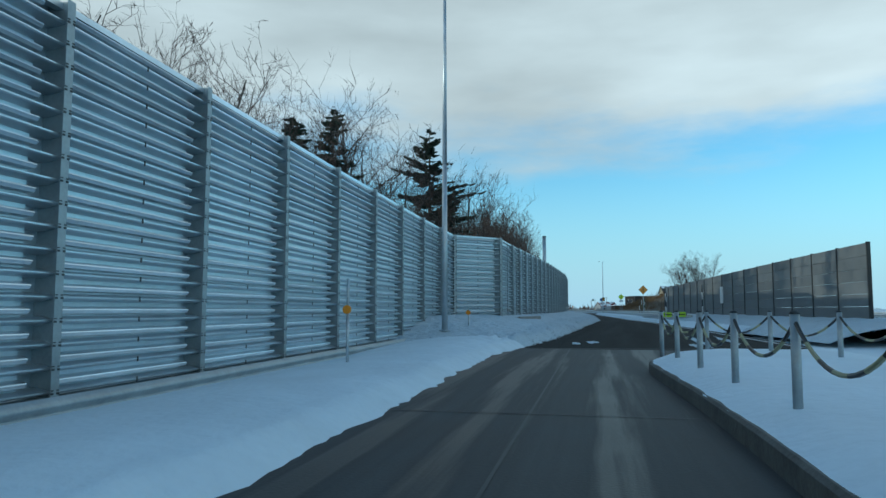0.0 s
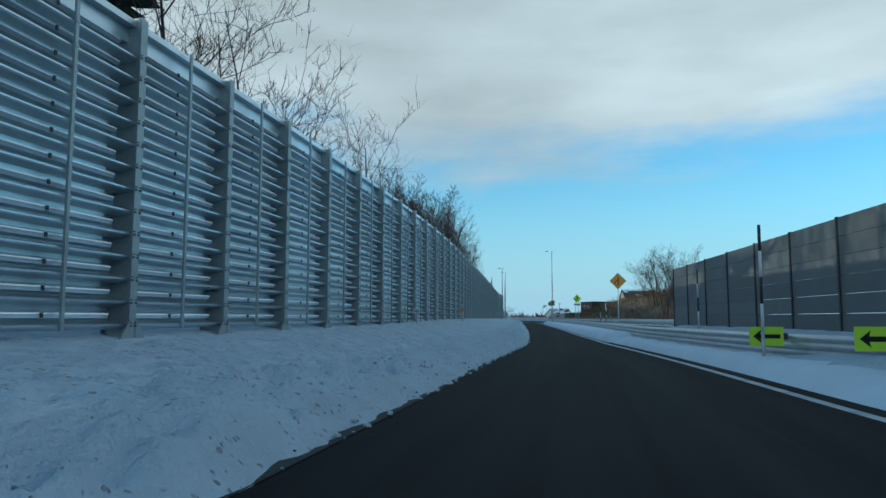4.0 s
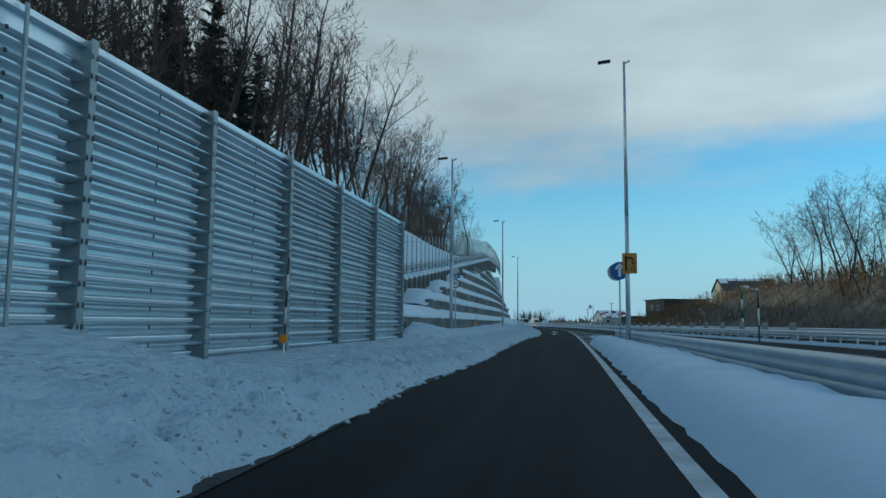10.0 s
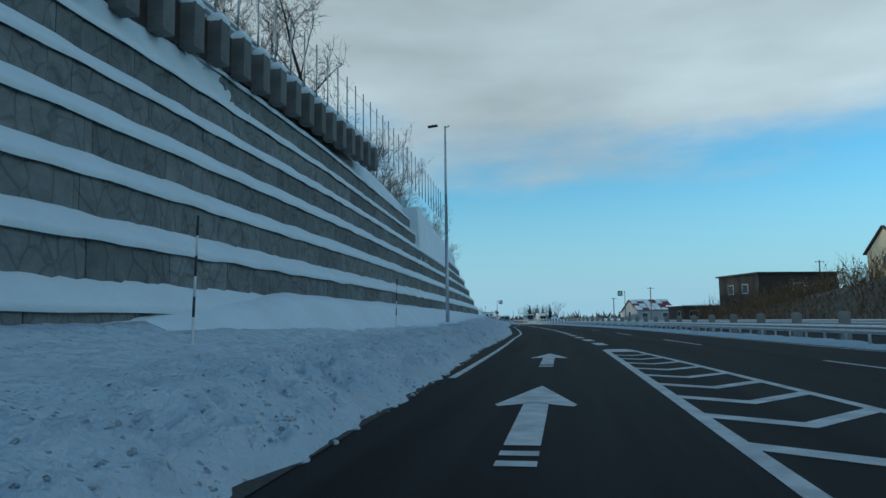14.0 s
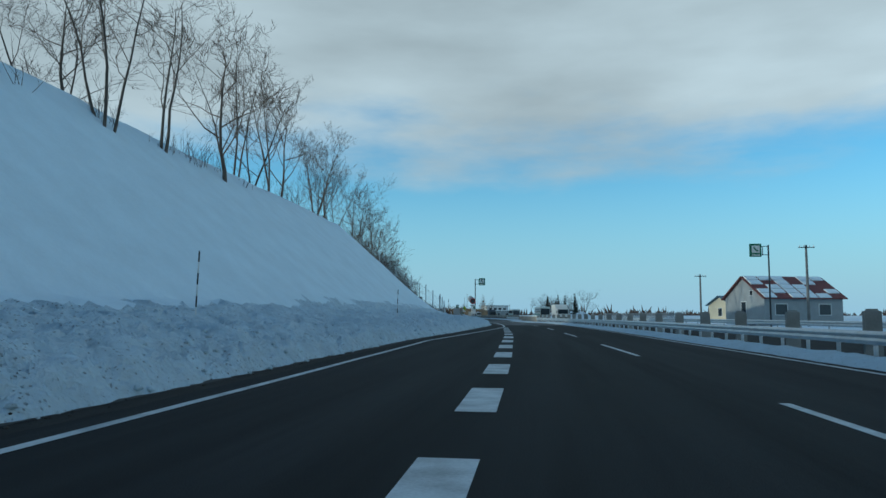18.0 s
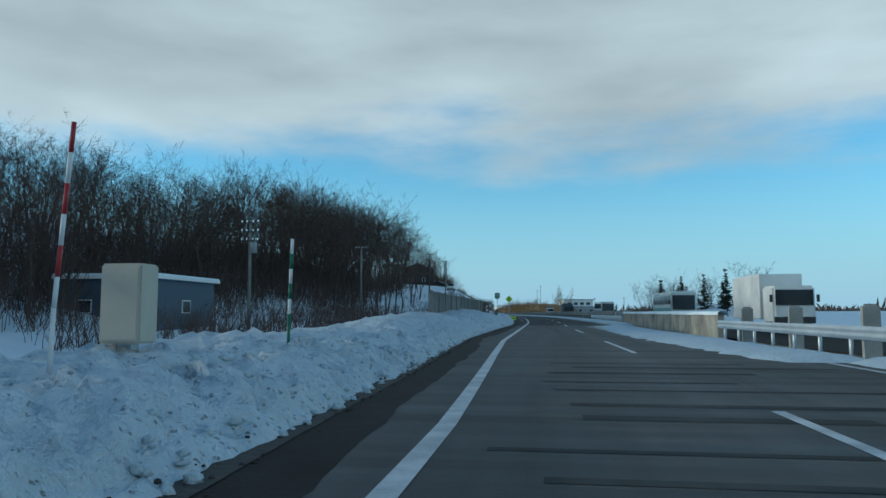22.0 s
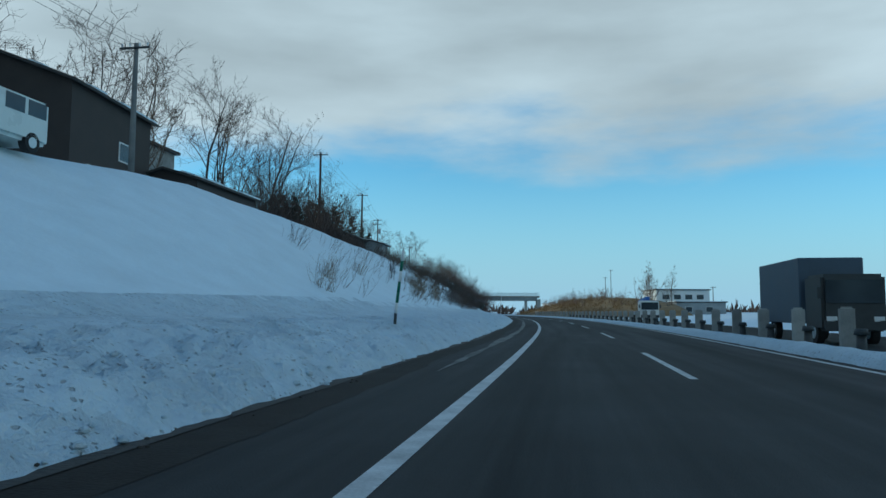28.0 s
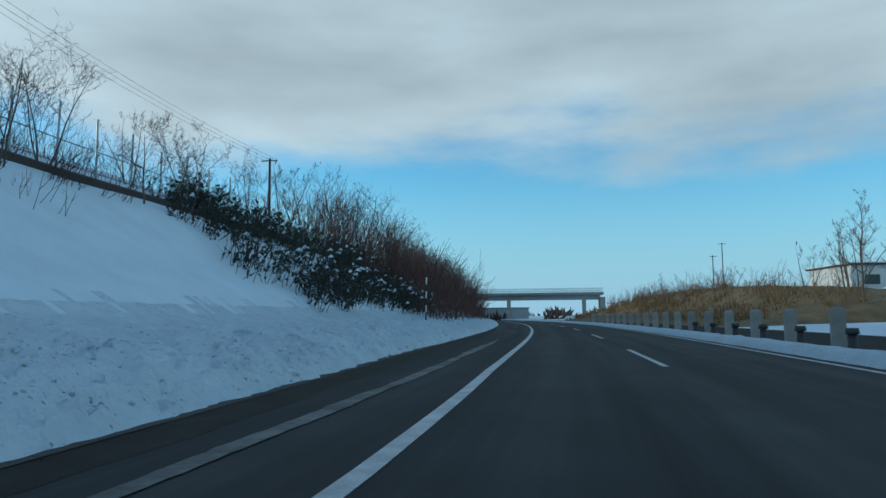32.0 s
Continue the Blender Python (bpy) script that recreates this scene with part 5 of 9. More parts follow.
def build_trees():
    rng = random.Random(5)
    U = rng.uniform
    spots = []
    for j in range(320):
        s = 437 + (j % 62) * 2.5 + U(-1.5, 1.5)
        d = (-30 if s < 498 else -24) - (j // 62) * 5.5 - U(0, 5)
        k = fit_k(s, d, U(.84, 1.03) * (1.12 if s > 505 else .92 if s < 485 else 1))
        if s < 446:
            k *= 0.66
        if k > 0.45 and rng.random() < (1.0 if s < 500 else 0.45 if d > -29 else 0.85):
            spots.append((s, d, k))
    wood("dense dark leafless wood covering the hill", spots, ROUND, 1)
    wood("leafless wood behind the noise barrier and the wall", [(s, -24 - U(0, 16), U(1.05, 1.4) * float(np.interp(s, (120, 150), (.65, 1)))) for s in (120 + j * 3.4 + U(-1, 1) for j in range(24))], ROUND, 2)
    wood("leafless trees beyond the crest of the slope", [(276 + j * 2.9, -25 - U(0, 8), U(.85, 1.05) * (1.1 if j < 14 else .8)) for j in range(24)], ROUND, 3)
    for s, d, i, k in ((47, -16, 1, 1.1), (63, -16, 3, 1.2), (70, -15, 1, 1.1), (75, -16.5, 0, 1.2), (82, -16, 3, 1.35), (88, -15, 1, 1.1), (94, -17, 0, 1.15), (38, -16, 3, 1.0), (33, -15.5, 1, .85)):
        set_tree(TREES[i], s, d, k)
    # behind the noise barrier
    for s, d, i, k in ((8, -26, 1, .8), (14, -24, 3, .8), (30, -22, 0, .95), (37, -20, 1, 1.0), (44, -22, 1, 1.05), (49, -19, 3, 1.1), (53, -22, 0, 1.05), (58, -25, 2, .95), (64, -21, 1, .85), (72, -23, 3, .8), (82, -22, 1, .75), (90, -24, 3, .8)):
        set_tree(TREES[i], s, d, k)
    for s, d, i, k in ((27.8, -16, 1, .95), (34, -20, 1, 1.15), (41, -20, 1, 1.45), (44, -21, 1, 1.3), (47.6, -20, 1, 1.6)):
        set_tree(FIRS[i], s, d, k)
    set_tree(SPREAD, 72.6, -19.2, 1.27)
    for s, d, i, k in ((50, -18, 1, 1.25), (56, -20, 0, 1.35), (59, -18, 2, 1.1), (63, -17, 1, .95)):
        set_tree(ROUND[i], s, d, k)
    for s, d, i, k in ((66, -14, 1, .95), (72, -14, 0, .9), (77, -13, 2, .9), (82, -14, 1, .85), (90, -13, 0, .8)):
        set_tree(BIRCHES[i], s, d, k)
    # single big trees, then the wood above the barrier's end and the wall
    for s, d, i, k in ((105.5, -15, 1, 1.2), (116, -15.5, 0, .85)):
        set_tree(ROUND[i], s, d, k)
    for s, d, i, k in ((20, -19, 1, .95), (26, -21, 3, 1.0), (32, -20, 0, 1.05), (37, -23, 3, 1.25), (41, -24, 1, 1.3), (46, -23, 3, 1.2), (57, -19, 1, 1.0), (61, -17, 3, .9), (70, -18, 1, .9), (80, -18, 3, .85), (12, -22, 0, .8)):
        set_tree(TREES[i], s, d, k)
    wood("tall dark larches crowded above the wall", [(150 + j * 1.5 + U(-1, 1), -17.5 - U(0, 12), U(1.0, 1.4)) for j in range(46)], LARCH, 5)
    for s, d, i, k in ((181, -22, 2, 1.1), (185, -25, 2, 1.3), (190, -24, 2, 1.25), (194, -27, 2, 1.35), (187.5, -21, 2, 1.0), (199, -25, 2, 1.2)):
        set_tree(FIRS[i], s, d, k)
    for j in range(18):
        s = 278 + j * 3.7 + rng.uniform(-.8, .8)
        set_tree(rng.choice(SLOPE + ROUND[:1]), s, -20.5 - rng.uniform(0, 7), rng.uniform(.75, 1.05) * (1.2 if s < 320 else 0.85))
    wood("leafless wood right behind the noise barrier", [(s, -17 - U(0, 9), U(1.0, 1.3) * float(np.interp(s, (125, 150), (.6, 1)))) for s in (124 + j * 2.4 + U(-1, 1) for j in range(26))], ROUND, 6)
    for j in range(46):
        s = 182 + j * 2.2 + rng.uniform(-1, 1)
        d = -17.5 - rng.uniform(0, 10) - max(0, 210 - s) * 0.2
        set_tree(rng.choice(TREES), s, d, rng.uniform(1.05, 1.4) * (0.85 if s > 250 else 1))
    # crest of the open slope
    for s, d, i, k in ((286, -17, 0, 1.1), (291, -16, 1, .95), (297, -18, 0, 1.0), (303, -17, 2, .95), (310, -19, 0, .95), (318, -17.5, 1, 1.0), (325, -19, 2, .8), (332, -19, 0, .7), (340, -18.5, 1, .9), (346, -19, 0, .9),
                       (352, -18, 2, 1.0), (358, -20, 1, .9), (363, -19, 0, 1.0), (368, -19.5, 2, .95), (373, -18, 1, .85), (379, -18.5, 2, .8), (385, -19, 1, .82), (391, -18, 2, .85), (396, -18.5, 0, .85), (399, -17.3, 2, .85), (404, -19, 1, .95), (408, -18, 0, 1.15), (411, -20, 1, 1.2), (415, -19, 2, 1.1), (413, -23, 0, 1.2), (419, -22, 0, .95), (424, -21, 2, .7), (431, -23, 1, .6)):
        set_tree(SLOPE[i], s, d, k * (1.2 if 336 < s < 362 else 1.3 if 395 < s < 417 else 1.08))
    for s, d, k in ((374.8, -24.8, 1.05), (388, -22, .9), (395, -24, .9), (353, -30, 1.0)):
        set_tree(TREES[1], s, d, k)
    set_tree(ROUND[1], 420.5, -19.5, .82)
    # the dark wood on the hill
    for s, d, i, f in ((503, -21, 0, 1.0), (509, -22.5, 2, .95), (514, -20.5, 1, .95), (519, -23, 2, 1.0), (525, -21.5, 1, .9), (531, -20.5, 2, .9), (538, -22, 0, .9), (546, -21.5, 2, .85), (556, -23, 1, .8)):
        set_tree(ROUND[i], s, d, max(.55, fit_k(s, d, f * (1 if s < 530 else .84))))
    # slope at the end
    for s, d, i, k in ((590, -26, 1, .8), (598, -25, 0, .85), (602, -27, 2, .9), (607, -24, 0, .8), (612, -26, 1, .85), (617, -25, 2, .7), (640, -22, 1, .5), (652, -22, 0, .42), (664, -21, 1, .4), (668, -22, 2, .42), (682, -18, 1, .35), (690, -19, 2, .4), (700, -18, 1, .6), (706, -19, 2, .6), (712, -18, 1, .6)):
        set_tree(BIRCHES[i], s, d, k)
    for s, d, i, k in ((604, -24, 0, .8), (609, -26, 3, .95), (613, -23, 1, .8), (618, -25, 0, .9), (622, -27, 3, .9), (628, -24, 1, .75), (596, -27, 3, 1.0), (601, -29, 1, 1.0), (634, -26, 0, .7)):
        set_tree(TREES[i], s, d, k)
    for s, d, i, k in ((641, -26, 0, .5), (643, -27, 1, .62), (650, -24, 1, .55), (658, -27, 1, .8), (664, -31, 1, .9), (675, -29, 0, .7)):
        set_tree(FIRS[i], s, d, k)
    for s, d, k in ((631, -25.2, .8), (634, -25, 1.0), (637, -25.4, .9), (640.5, -25, 1.0), (645.5, -22, .55), (622, -25, .7), (613, -20.8, .5)):
        set_tree(PINE, s, d, k)
    wood("dark rounded thicket of bare trees on the far bank", [(704 + U(0, 90), -9.5 - U(0, 9), U(.38, .56)) for j in range(60)], ROUND, 9)
    for s, d, i, k in ((629, -21, 1, .6), (632, -22.5, 0, .65), (635, -21.5, 2, .6), (638, -22, 1, .55), (641, -21, 0, .5), (645, -19.5, 2, .45), (654, -18, 1, .5)):
        set_tree(SLOPE[i], s, d, k * 1.1)
    for s, d, i, k in ((672, -15.5, 0, .42), (675, -16.5, 1, .5), (679, -15.5, 2, .4), (683, -16, 1, .48), (687, -15, 0, .42), (692, -16, 2, .45), (697, -15, 1, .42), (668, -16.4, 1, .38), (663, -16.6, 0, .4), (657, -16.8, 2, .36)):
        set_tree(SLOPE[i], s, d, k)
    bush = [make_tree(71, 2.7, 0.30, 15, 2, 2, 0.2, 0.08, label="bare many-stemmed shrub standing in the snow", forks=5, rad=0.026), make_tree(72, 2.3, 0.34, 12, 2, 3, 0.15, 0.12, label="bare many-stemmed shrub standing in the snow", forks=4, rad=0.024)]
    for o in bush:
        o.name = "shrub"
        tagged(o, "", "shrub", "shrubs on the snow slope")
        o.matrix_basis = pose(0, -900, -40)
    for s, d, i, k in ((641.5, -9.2, 0, 1.1), (643.5, -9.6, 1, 1.15), (642.6, -11, 0, 1.2), (645, -9.3, 0, .9), (646, -10.6, 1, 1.2), (648, -9.6, 0, .8), (649.2, -10.4, 1, .9), (652, -10.6, 0, .75), (654, -9.6, 1, .55), (658, -12, 0, .8), (661, -12.6, 1, .7), (666, -13, 0, .7), (644.5, -12.4, 1, 1.2),
                       (639, -10.2, 0, 1.1), (637, -11.5, 1, 1.1), (634, -10.5, 0, 1.0), (631, -12, 1, 1.0), (627, -11, 0, .9), (623, -12.2, 1, 1.0), (618, -11.4, 0, .9), (614, -12.6, 1, 1.0), (609, -12, 0, .9), (619.5, -10.2, 1, .9), (621, -9.3, 0, .8), (622.6, -10, 1, .9), (624.6, -9.4, 0, .75), (626.4, -10.1, 1, .85), (628.8, -9.5, 0, .7), (633, -9.8, 1, .8)):
        set_tree(bush[i], s, d, k)
    for o in bush:
        for c in list(o.children):
            bpy.data.objects.remove(c)
        bpy.data.objects.remove(o)
    # across the road
    for s, d, i, k in ((203, 28, 0, 1.0), (207, 31, 1, 1.15), (211, 29, 3, 1.25), (216, 32, 0, 1.1), (221, 30, 1, 1.0), (227, 31, 1, .9), (232, 36, 3, .9), (240, 36, 0, .8), (197, 32, 3, .85), (213, 35, 2, 1.1)):
        set_tree(TREES[i], s, d, k * .85, right_bank(s, d) - 0.3)
    for s, d, i, k in ((226, 30, 0, 1.0), (232, 33, 1, 1.1), (238, 31, 3, 1.05), (243, 34, 0, 1.1), (248, 32, 1, 1.0), (222, 34, 3, 1.1), (255, 35, 1, .8), (235, 36, 2, 1.1)):
        set_tree(TREES[i], s, d, k, right_bank(s, d) - 0.3)
    for j in range(9):
        s = 232 + j * 3.6 + U(-.8, .8)
        set_tree(TREES[j % 4], s, -14.0 - U(0, 6), U(.85, 1.1))
    for s, d, i, k in ((150, 40, 1, .62), (120, 60, 2, .6), (110, 70, 1, .6), (262, 42, 1, .7), (338, 42, 1, .5)):
        set_tree(BIRCHES[i], s, d, k, 0.5)
    for s, d, i, k in ((535.5, 24.9, 2, .62), (541, 27, 0, .72), (548, 27, 0, .7), (553, 29, 2, .8), (560, 26.8, 0, .95), (567, 28, 0, 1.0), (530, 30, 1, .85), (526, 26, 0, .8), (521, 28, 0, .85)):
        set_tree(FIRS[i], s, d, k * .8, 0.6)
    for s, d, i, k in ((529, 27, 0, .5), (533, 29, 1, .55), (539, 26, 2, .5), (544, 29, 1, .6), (548, 26, 0, .55), (552, 27, 1, .6), (557, 29, 2, .6), (562, 26, 1, .55), (566, 30, 0, .6), (571, 28, 1, .5), (578, 29, 2, .5)):
        set_tree(ROUND[i], s, d, k, 0.4)
    for s, d, i, k in ((545, 25, 0, .6), (556, 25, 2, .7), (563, 24, 1, .65), (551, 33, 1, .75), (575, 26, 1, .55), (524, 31, 3, .8)):
        set_tree(TREES[i], s, d, k, 0.4)
    for s, d, i, k in ((728, 30, 0, .95), (736, 33, 1, 1.0), (742, 35, 2, 1.0), (732, 37, 0, .9), (750, 34, 1, .85), (708, 29, 1, .6), (716, 27, 2, .6), (760, 28, 2, .6), (770, 24, 1, .6), (790, 26, 0, .6)):
        set_tree(BIRCHES[i], s, d, k, 3.0)


def scrub(name, label, mat, spots, stems, hmin, hmax, seed, thick=0.012, leafy=0.0, lean=0.0, leaf=0.14):
    """One joined mass of thin stems for undergrowth nobody could count."""
    rng = random.Random(seed)
    V, F = [], []
    for s, d, z, r in spots:
        c = at(s, d, z)
        over = (at(s, d + 1) - at(s, d)) * lean
        for _ in range(stems):
            a, q = rng.uniform(0, 6.28), r * math.sqrt(rng.random())
            p = c + Vector((math.cos(a) * q, math.sin(a) * q, -0.15))
            h = rng.uniform(hmin, hmax)
            dr = (Vector((rng.gauss(0, 0.3), rng.gauss(0, 0.3), 1)) + over).normalized()
            pts, e = wander(rng, p, dr, h, 3, 0.16, 0.03)
            tube_add(V, F, pts, [thick, thick * 0.8, thick * 0.55, thick * 0.25], 3)
            for _k in range(3):
                w = pts[1].lerp(pts[3], rng.random())
                td = (e + Vector((rng.gauss(0, 0.7), rng.gauss(0, 0.7), 0.2))).normalized()
                q = td.cross(Vector((0.3, 0.5, 1))).normalized() * thick * 0.55
                tip = w + td * h * rng.uniform(0.2, 0.4)
                b = len(V)
                V.extend([w - q, w + q, tip + q * 0.4, tip - q * 0.4])
                F.append((b, b + 1, b + 2, b + 3))
            if rng.random() < leafy:
                for _k in range(4):
                    w = pts[1].lerp(pts[3], rng.random())
                    b = len(V)
                    x = Vector((rng.gauss(0, 1), rng.gauss(0, 1), rng.gauss(0, 1))).normalized() * leaf
                    y = Vector((rng.gauss(0, 1), rng.gauss(0, 1), rng.gauss(0, 1))).normalized() * leaf * 0.7
                    V.extend([w - x, w + y, w + x, w - y])
                    F.append((b, b + 1, b + 2, b + 3))
    o = new(name, mesh_of(name, V, F, mat))
    return tagged(o, label, "scrub", kind="stuff")


def build_scrub():
    rng = random.Random(8)
    g = ground_z
    U = rng.uniform
    spots = [(s, d, g(s, d), 1.6) for s, d in ((434 + (j % 60) * 2.2 + U(-1, 1), -28 - (j // 60) * 5 - U(0, 4)) for j in range(300))]
    scrub("undergrowth", "dark leafless undergrowth below the wood", TWIG, spots, 16, 1.6, 4.2, 1, 0.03)
    spots = [(s, d, g(s, d), 1.8) for s, d in ((444 + U(0, 58), -12.5 - U(0, 18)) for j in range(170))]
    scrub("undergrowth", "low dark brush on the flat ground before the wood", TWIG, spots, 16, 0.9, 2.6, 33, 0.024)
    spots = [(s, d, g(s, d), 2.2) for s, d in ((452 + (j % 42) * 2.9 + U(-1, 1), -32 - (j // 42) * 7 - U(0, 5)) for j in range(210))]
    scrub("saplings", "crowded bare saplings between the trees of the wood", TWIG, spots, 12, 3.0, 6.8, 31, 0.03)
    spots = [(s, d, g(s, d), 1.7) for s, d in ((437 + (j % 50) * 1.3 + U(-1, 1), -31 - (j // 50) * 2.6 - U(0, 3)) for j in range(250))]
    scrub("undergrowth", "tangled dark thicket at the edge of the wood", TWIG, spots, 15, 1.4, 3.6, 21, 0.03)
    spots = [(s, d, g(s, d), 1.6) for s, d in ((490 + U(0, 74), -25 - U(0, 24)) for j in range(300))]
    scrub("undergrowth", "dark thicket among the trees above the drive", TWIG, spots, 13, 1.4, 4.2, 22, 0.03)
    spots = [(s, d, g(s, d), 1.1) for s, d in ((486 + U(0, 64), -18.8 - U(0, 10)) for j in range(150))]
    scrub("undergrowth", "low dark brush poking through the snow under the trees", TWIG, spots, 9, 0.3, 1.0, 51, 0.016, 0.4, 0, 0.07)
    spots = [(s, d, g(s, d), 0.7) for s, d in ((489 + U(0, 12), -7.6 - U(0, 3.4)) for j in range(26))]
    scrub("bushes", "heap of brown leafy boughs lying in the snow", SCRUB, spots, 14, 0.3, 0.9, 52, 0.014, 0.8, 0, 0.09)
    spots = [(s, d, g(s, d), 1.5) for s, d in ((132 + j * 1.9 + U(-1, 1), -15 - U(0, 9)) for j in range(60))]
    scrub("undergrowth", "dark leafless undergrowth among the trees", TWIG, spots, 10, 1.0, 2.8, 2, 0.018)
    spots = [(s, d, g(s, d), 1.5) for s, d in ((172 + U(0, 46), -15.5 - U(0, 9)) for j in range(110))]
    scrub("undergrowth", "dark brush along the top of the snow slope", TWIG, spots, 14, 0.8, 2.6, 41, 0.02)
    spots = [(s, d, g(s, d), 0.7) for s, d in ((530 + j * 0.9 + U(-.4, .4), -8.4 - U(0, 1.8)) for j in range(36))]
    scrub("bushes", "tall bare reed-like shrubs behind the wire fence", TWIG, spots, 16, 1.2, 2.6, 3, 0.014)
    spots = [(s, d, g(s, d), 0.8) for s, d in ((552 + U(0, 16), -11 - U(0, 6)) for j in range(26))]
    scrub("bushes", "brown leafless scrub on the snowy bank", TWIG, spots, 14, 0.8, 2.2, 4, 0.014)
    spots = [(s, d, g(s, d), 0.7) for s, d in ((588 + U(0, 38), -8.9 - U(0, 6.5)) for j in range(34))]
    scrub("bushes", "sparse bare shrubs poking through the snow", TWIG, spots, 6, 0.5, 1.6, 5, 0.009, 0, 0.5)
    clumps = [(627 + 20 * ((j * 0.618) % 1), -8.9 - U(0, 1) * (j % 7), U(.5, 1.1)) for j in range(25)]
    spots = [(s + U(-.5, .5), d + U(-.5, .5), g(s, d), 0.5 * k) for s, d, k in clumps for j in range(3)]
    scrub("bushes", "bare shrubs leaning out of the snow slope", TWIG, spots, 7, 0.7, 2.3, 45, 0.010, 0, 0.9)
    spots = [(s, d, g(s, d), 0.8) for s, d in ((629 + U(0, 21), -13.4 - U(0, 6)) for j in range(80))]
    scrub("bushes", "brown thicket hanging below the shed", material("brown_twig", (0.075, 0.052, 0.038), 0.9, var=0.4, scale=0.8, fine=9, bump=0), spots, 13, 0.5, 1.5, 50, 0.010, 0.5, 0.5, 0.05)
    spots = [(s + U(-.4, .4), d + U(-.4, .4), g(s, d), 0.5) for s, d, k in clumps[::3] for j in range(2)]
    scrub("bushes", "shrubs with dead brown leaves on the snow slope", material("dead_brown_leaf", (0.085, 0.055, 0.035), 0.9, var=0.4, scale=1.5, fine=12, bump=0), spots, 9, 0.5, 1.5, 48, 0.009, 0.7, 0.35, 0.05)
    spots = [(s, d, g(s, d), 0.7) for s, d in ((649 + U(0, 22), -10.5 - U(0, 6)) for j in range(20))]
    scrub("bushes", "few bare shrubs poking through the snow", TWIG, spots, 6, 0.5, 1.6, 46, 0.010, 0, 0.6)
    spots = [(s, d, g(s, d), 0.3) for s, d in ((652 + U(0, 26), -15.2 - U(0, 1.6)) for j in range(46))]
    scrub("bushes", "bare stems hanging over the top of the snow slope", TWIG, spots, 5, 0.8, 2.0, 49, 0.012, 0, 0.6)
    hay = material("dead_grass", (0.20, 0.145, 0.085), 0.9, var=0.4, scale=1.5, fine=12, bump=0)
    spots = [(s, d, g(s, d), 0.5) for s, d in ((614.4, -10.8), (614.9, -11.2), (615.4, -10.9), (615.6, -11.6), (614.8, -11.8), (615.9, -11.2), (617, -10.2), (618, -10.1), (619, -10.4), (609.3, -9.9), (608.8, -10.3), (598, -11.5), (589, -10.5), (586, -9.6), (622, -11))]
    scrub("grass_tufts", "tufts of tall dead grass on the snow slope", hay, spots, 40, 0.4, 1.5, 47, 0.007, 0, 0.25)
    spots = [(s, d, g(s, d), 0.8) for s, d in ((606 + U(0, 27), -19.2 - U(0, 1.8)) for j in range(60))]
    scrub("bushes", "low brown thicket on the crest below the houses", TWIG, spots, 15, 0.6, 1.5, 25, 0.014)
    spots = [(s, d, g(s, d), 0.9) for s, d in ((605.5 + U(0, 21), -19.8 - U(0, 4)) for j in range(80))]
    scrub("bushes", "tall bare brush crowded on the crest beside the shed", TWIG, spots, 10, 1.8, 4.6, 26, 0.022)
    spots = [(s, d, g(s, d), 1.0) for s, d in ((646 + U(0, 70), -17.2 - U(0, 4)) for j in range(90))]
    scrub("bushes", "dense brown thicket along the top of the bank", TWIG, spots, 11, 0.5, 1.9, 6, 0.012)
    laurel = material("dark_evergreen_leaf", (0.032, 0.036, 0.024), 0.7, var=0.5, scale=1.2, fine=9, bump=0)
    spots = []
    for j in range(230):
        q = rng.random()
        s = 678.6 + 30 * q + U(0, 1.5)
        d = -9.6 - U(0, 8.4) * (1 - 0.25 * q)
        if d < -15.5 and s < 682:
            s += 4
        spots.append((s, d, g(s, d), U(.5, 1.0)))
    scrub("bushes", "dense dark evergreen shrubs with snow caught among them", laurel, spots, 13, 0.5, 1.9, 7, 0.014, 1.0, 0.35, 0.10)
    V, F = [], []
    for s, d, z, r in spots:
        if rng.random() < 0.75:
            p = at(s + U(-.6, .6), d + U(0, .8), z + U(.5, 1.3))
            b = len(V)
            k = U(.08, .26)
            V.extend(p + Vector((math.cos(a) * k * U(.6, 1.2), math.sin(a) * k * U(.6, 1.2), U(-.08, .02))) for a in (0, 1.05, 2.1, 3.14, 4.2, 5.2))
            V.append(p + Vector((0, 0, 0.12)))
            F.extend((b + i, b + (i + 1) % 6, b + 6) for i in range(6))
    tagged(new("snow_tufts", mesh_of("snow_tufts", V, F, SNOW, True)), "pads of snow lying on the evergreen shrubs", "snow", kind="stuff")
    spots = [(s, d, g(s, d), 1.3) for s, d in ((698 + U(0, 100), -7.8 - U(0, 11)) for j in range(170))]
    scrub("bushes", "red-brown leafless thicket on the far bank", material("red_twig", (0.13, 0.07, 0.055), 0.9, var=0.4, scale=0.5, fine=8, bump=0), spots, 16, 2.0, 5.2, 8, 0.028)
    straw = material("straw_scrub", (0.22, 0.14, 0.055), 0.9, var=0.4, scale=0.5, fine=8, bump=0)
    spots = [(s, d, 5.6 * math.sin(math.pi * (s - 722) / 128) ** 0.45 * min(1, (d - 16.5) / 23.5 * 1.9) ** 1.1 - 0.1, 1.3) for s, d in ((726 + U(0, 120), 17 + U(0, 14)) for j in range(330))]
    scrub("bushes", "golden dry grass and scrub on the sunny bank", straw, spots, 14, 0.5, 1.6, 9, 0.022, 0.3)
    scrub("bushes", "pinkish brown bare brush over the sunny bank", material("pink_brown_twig", (0.17, 0.115, 0.09), 0.9, var=0.4, scale=0.5, fine=8, bump=0), [q for q in spots if q[2] > 2.5][::3], 12, 1.6, 3.8, 14, 0.03)
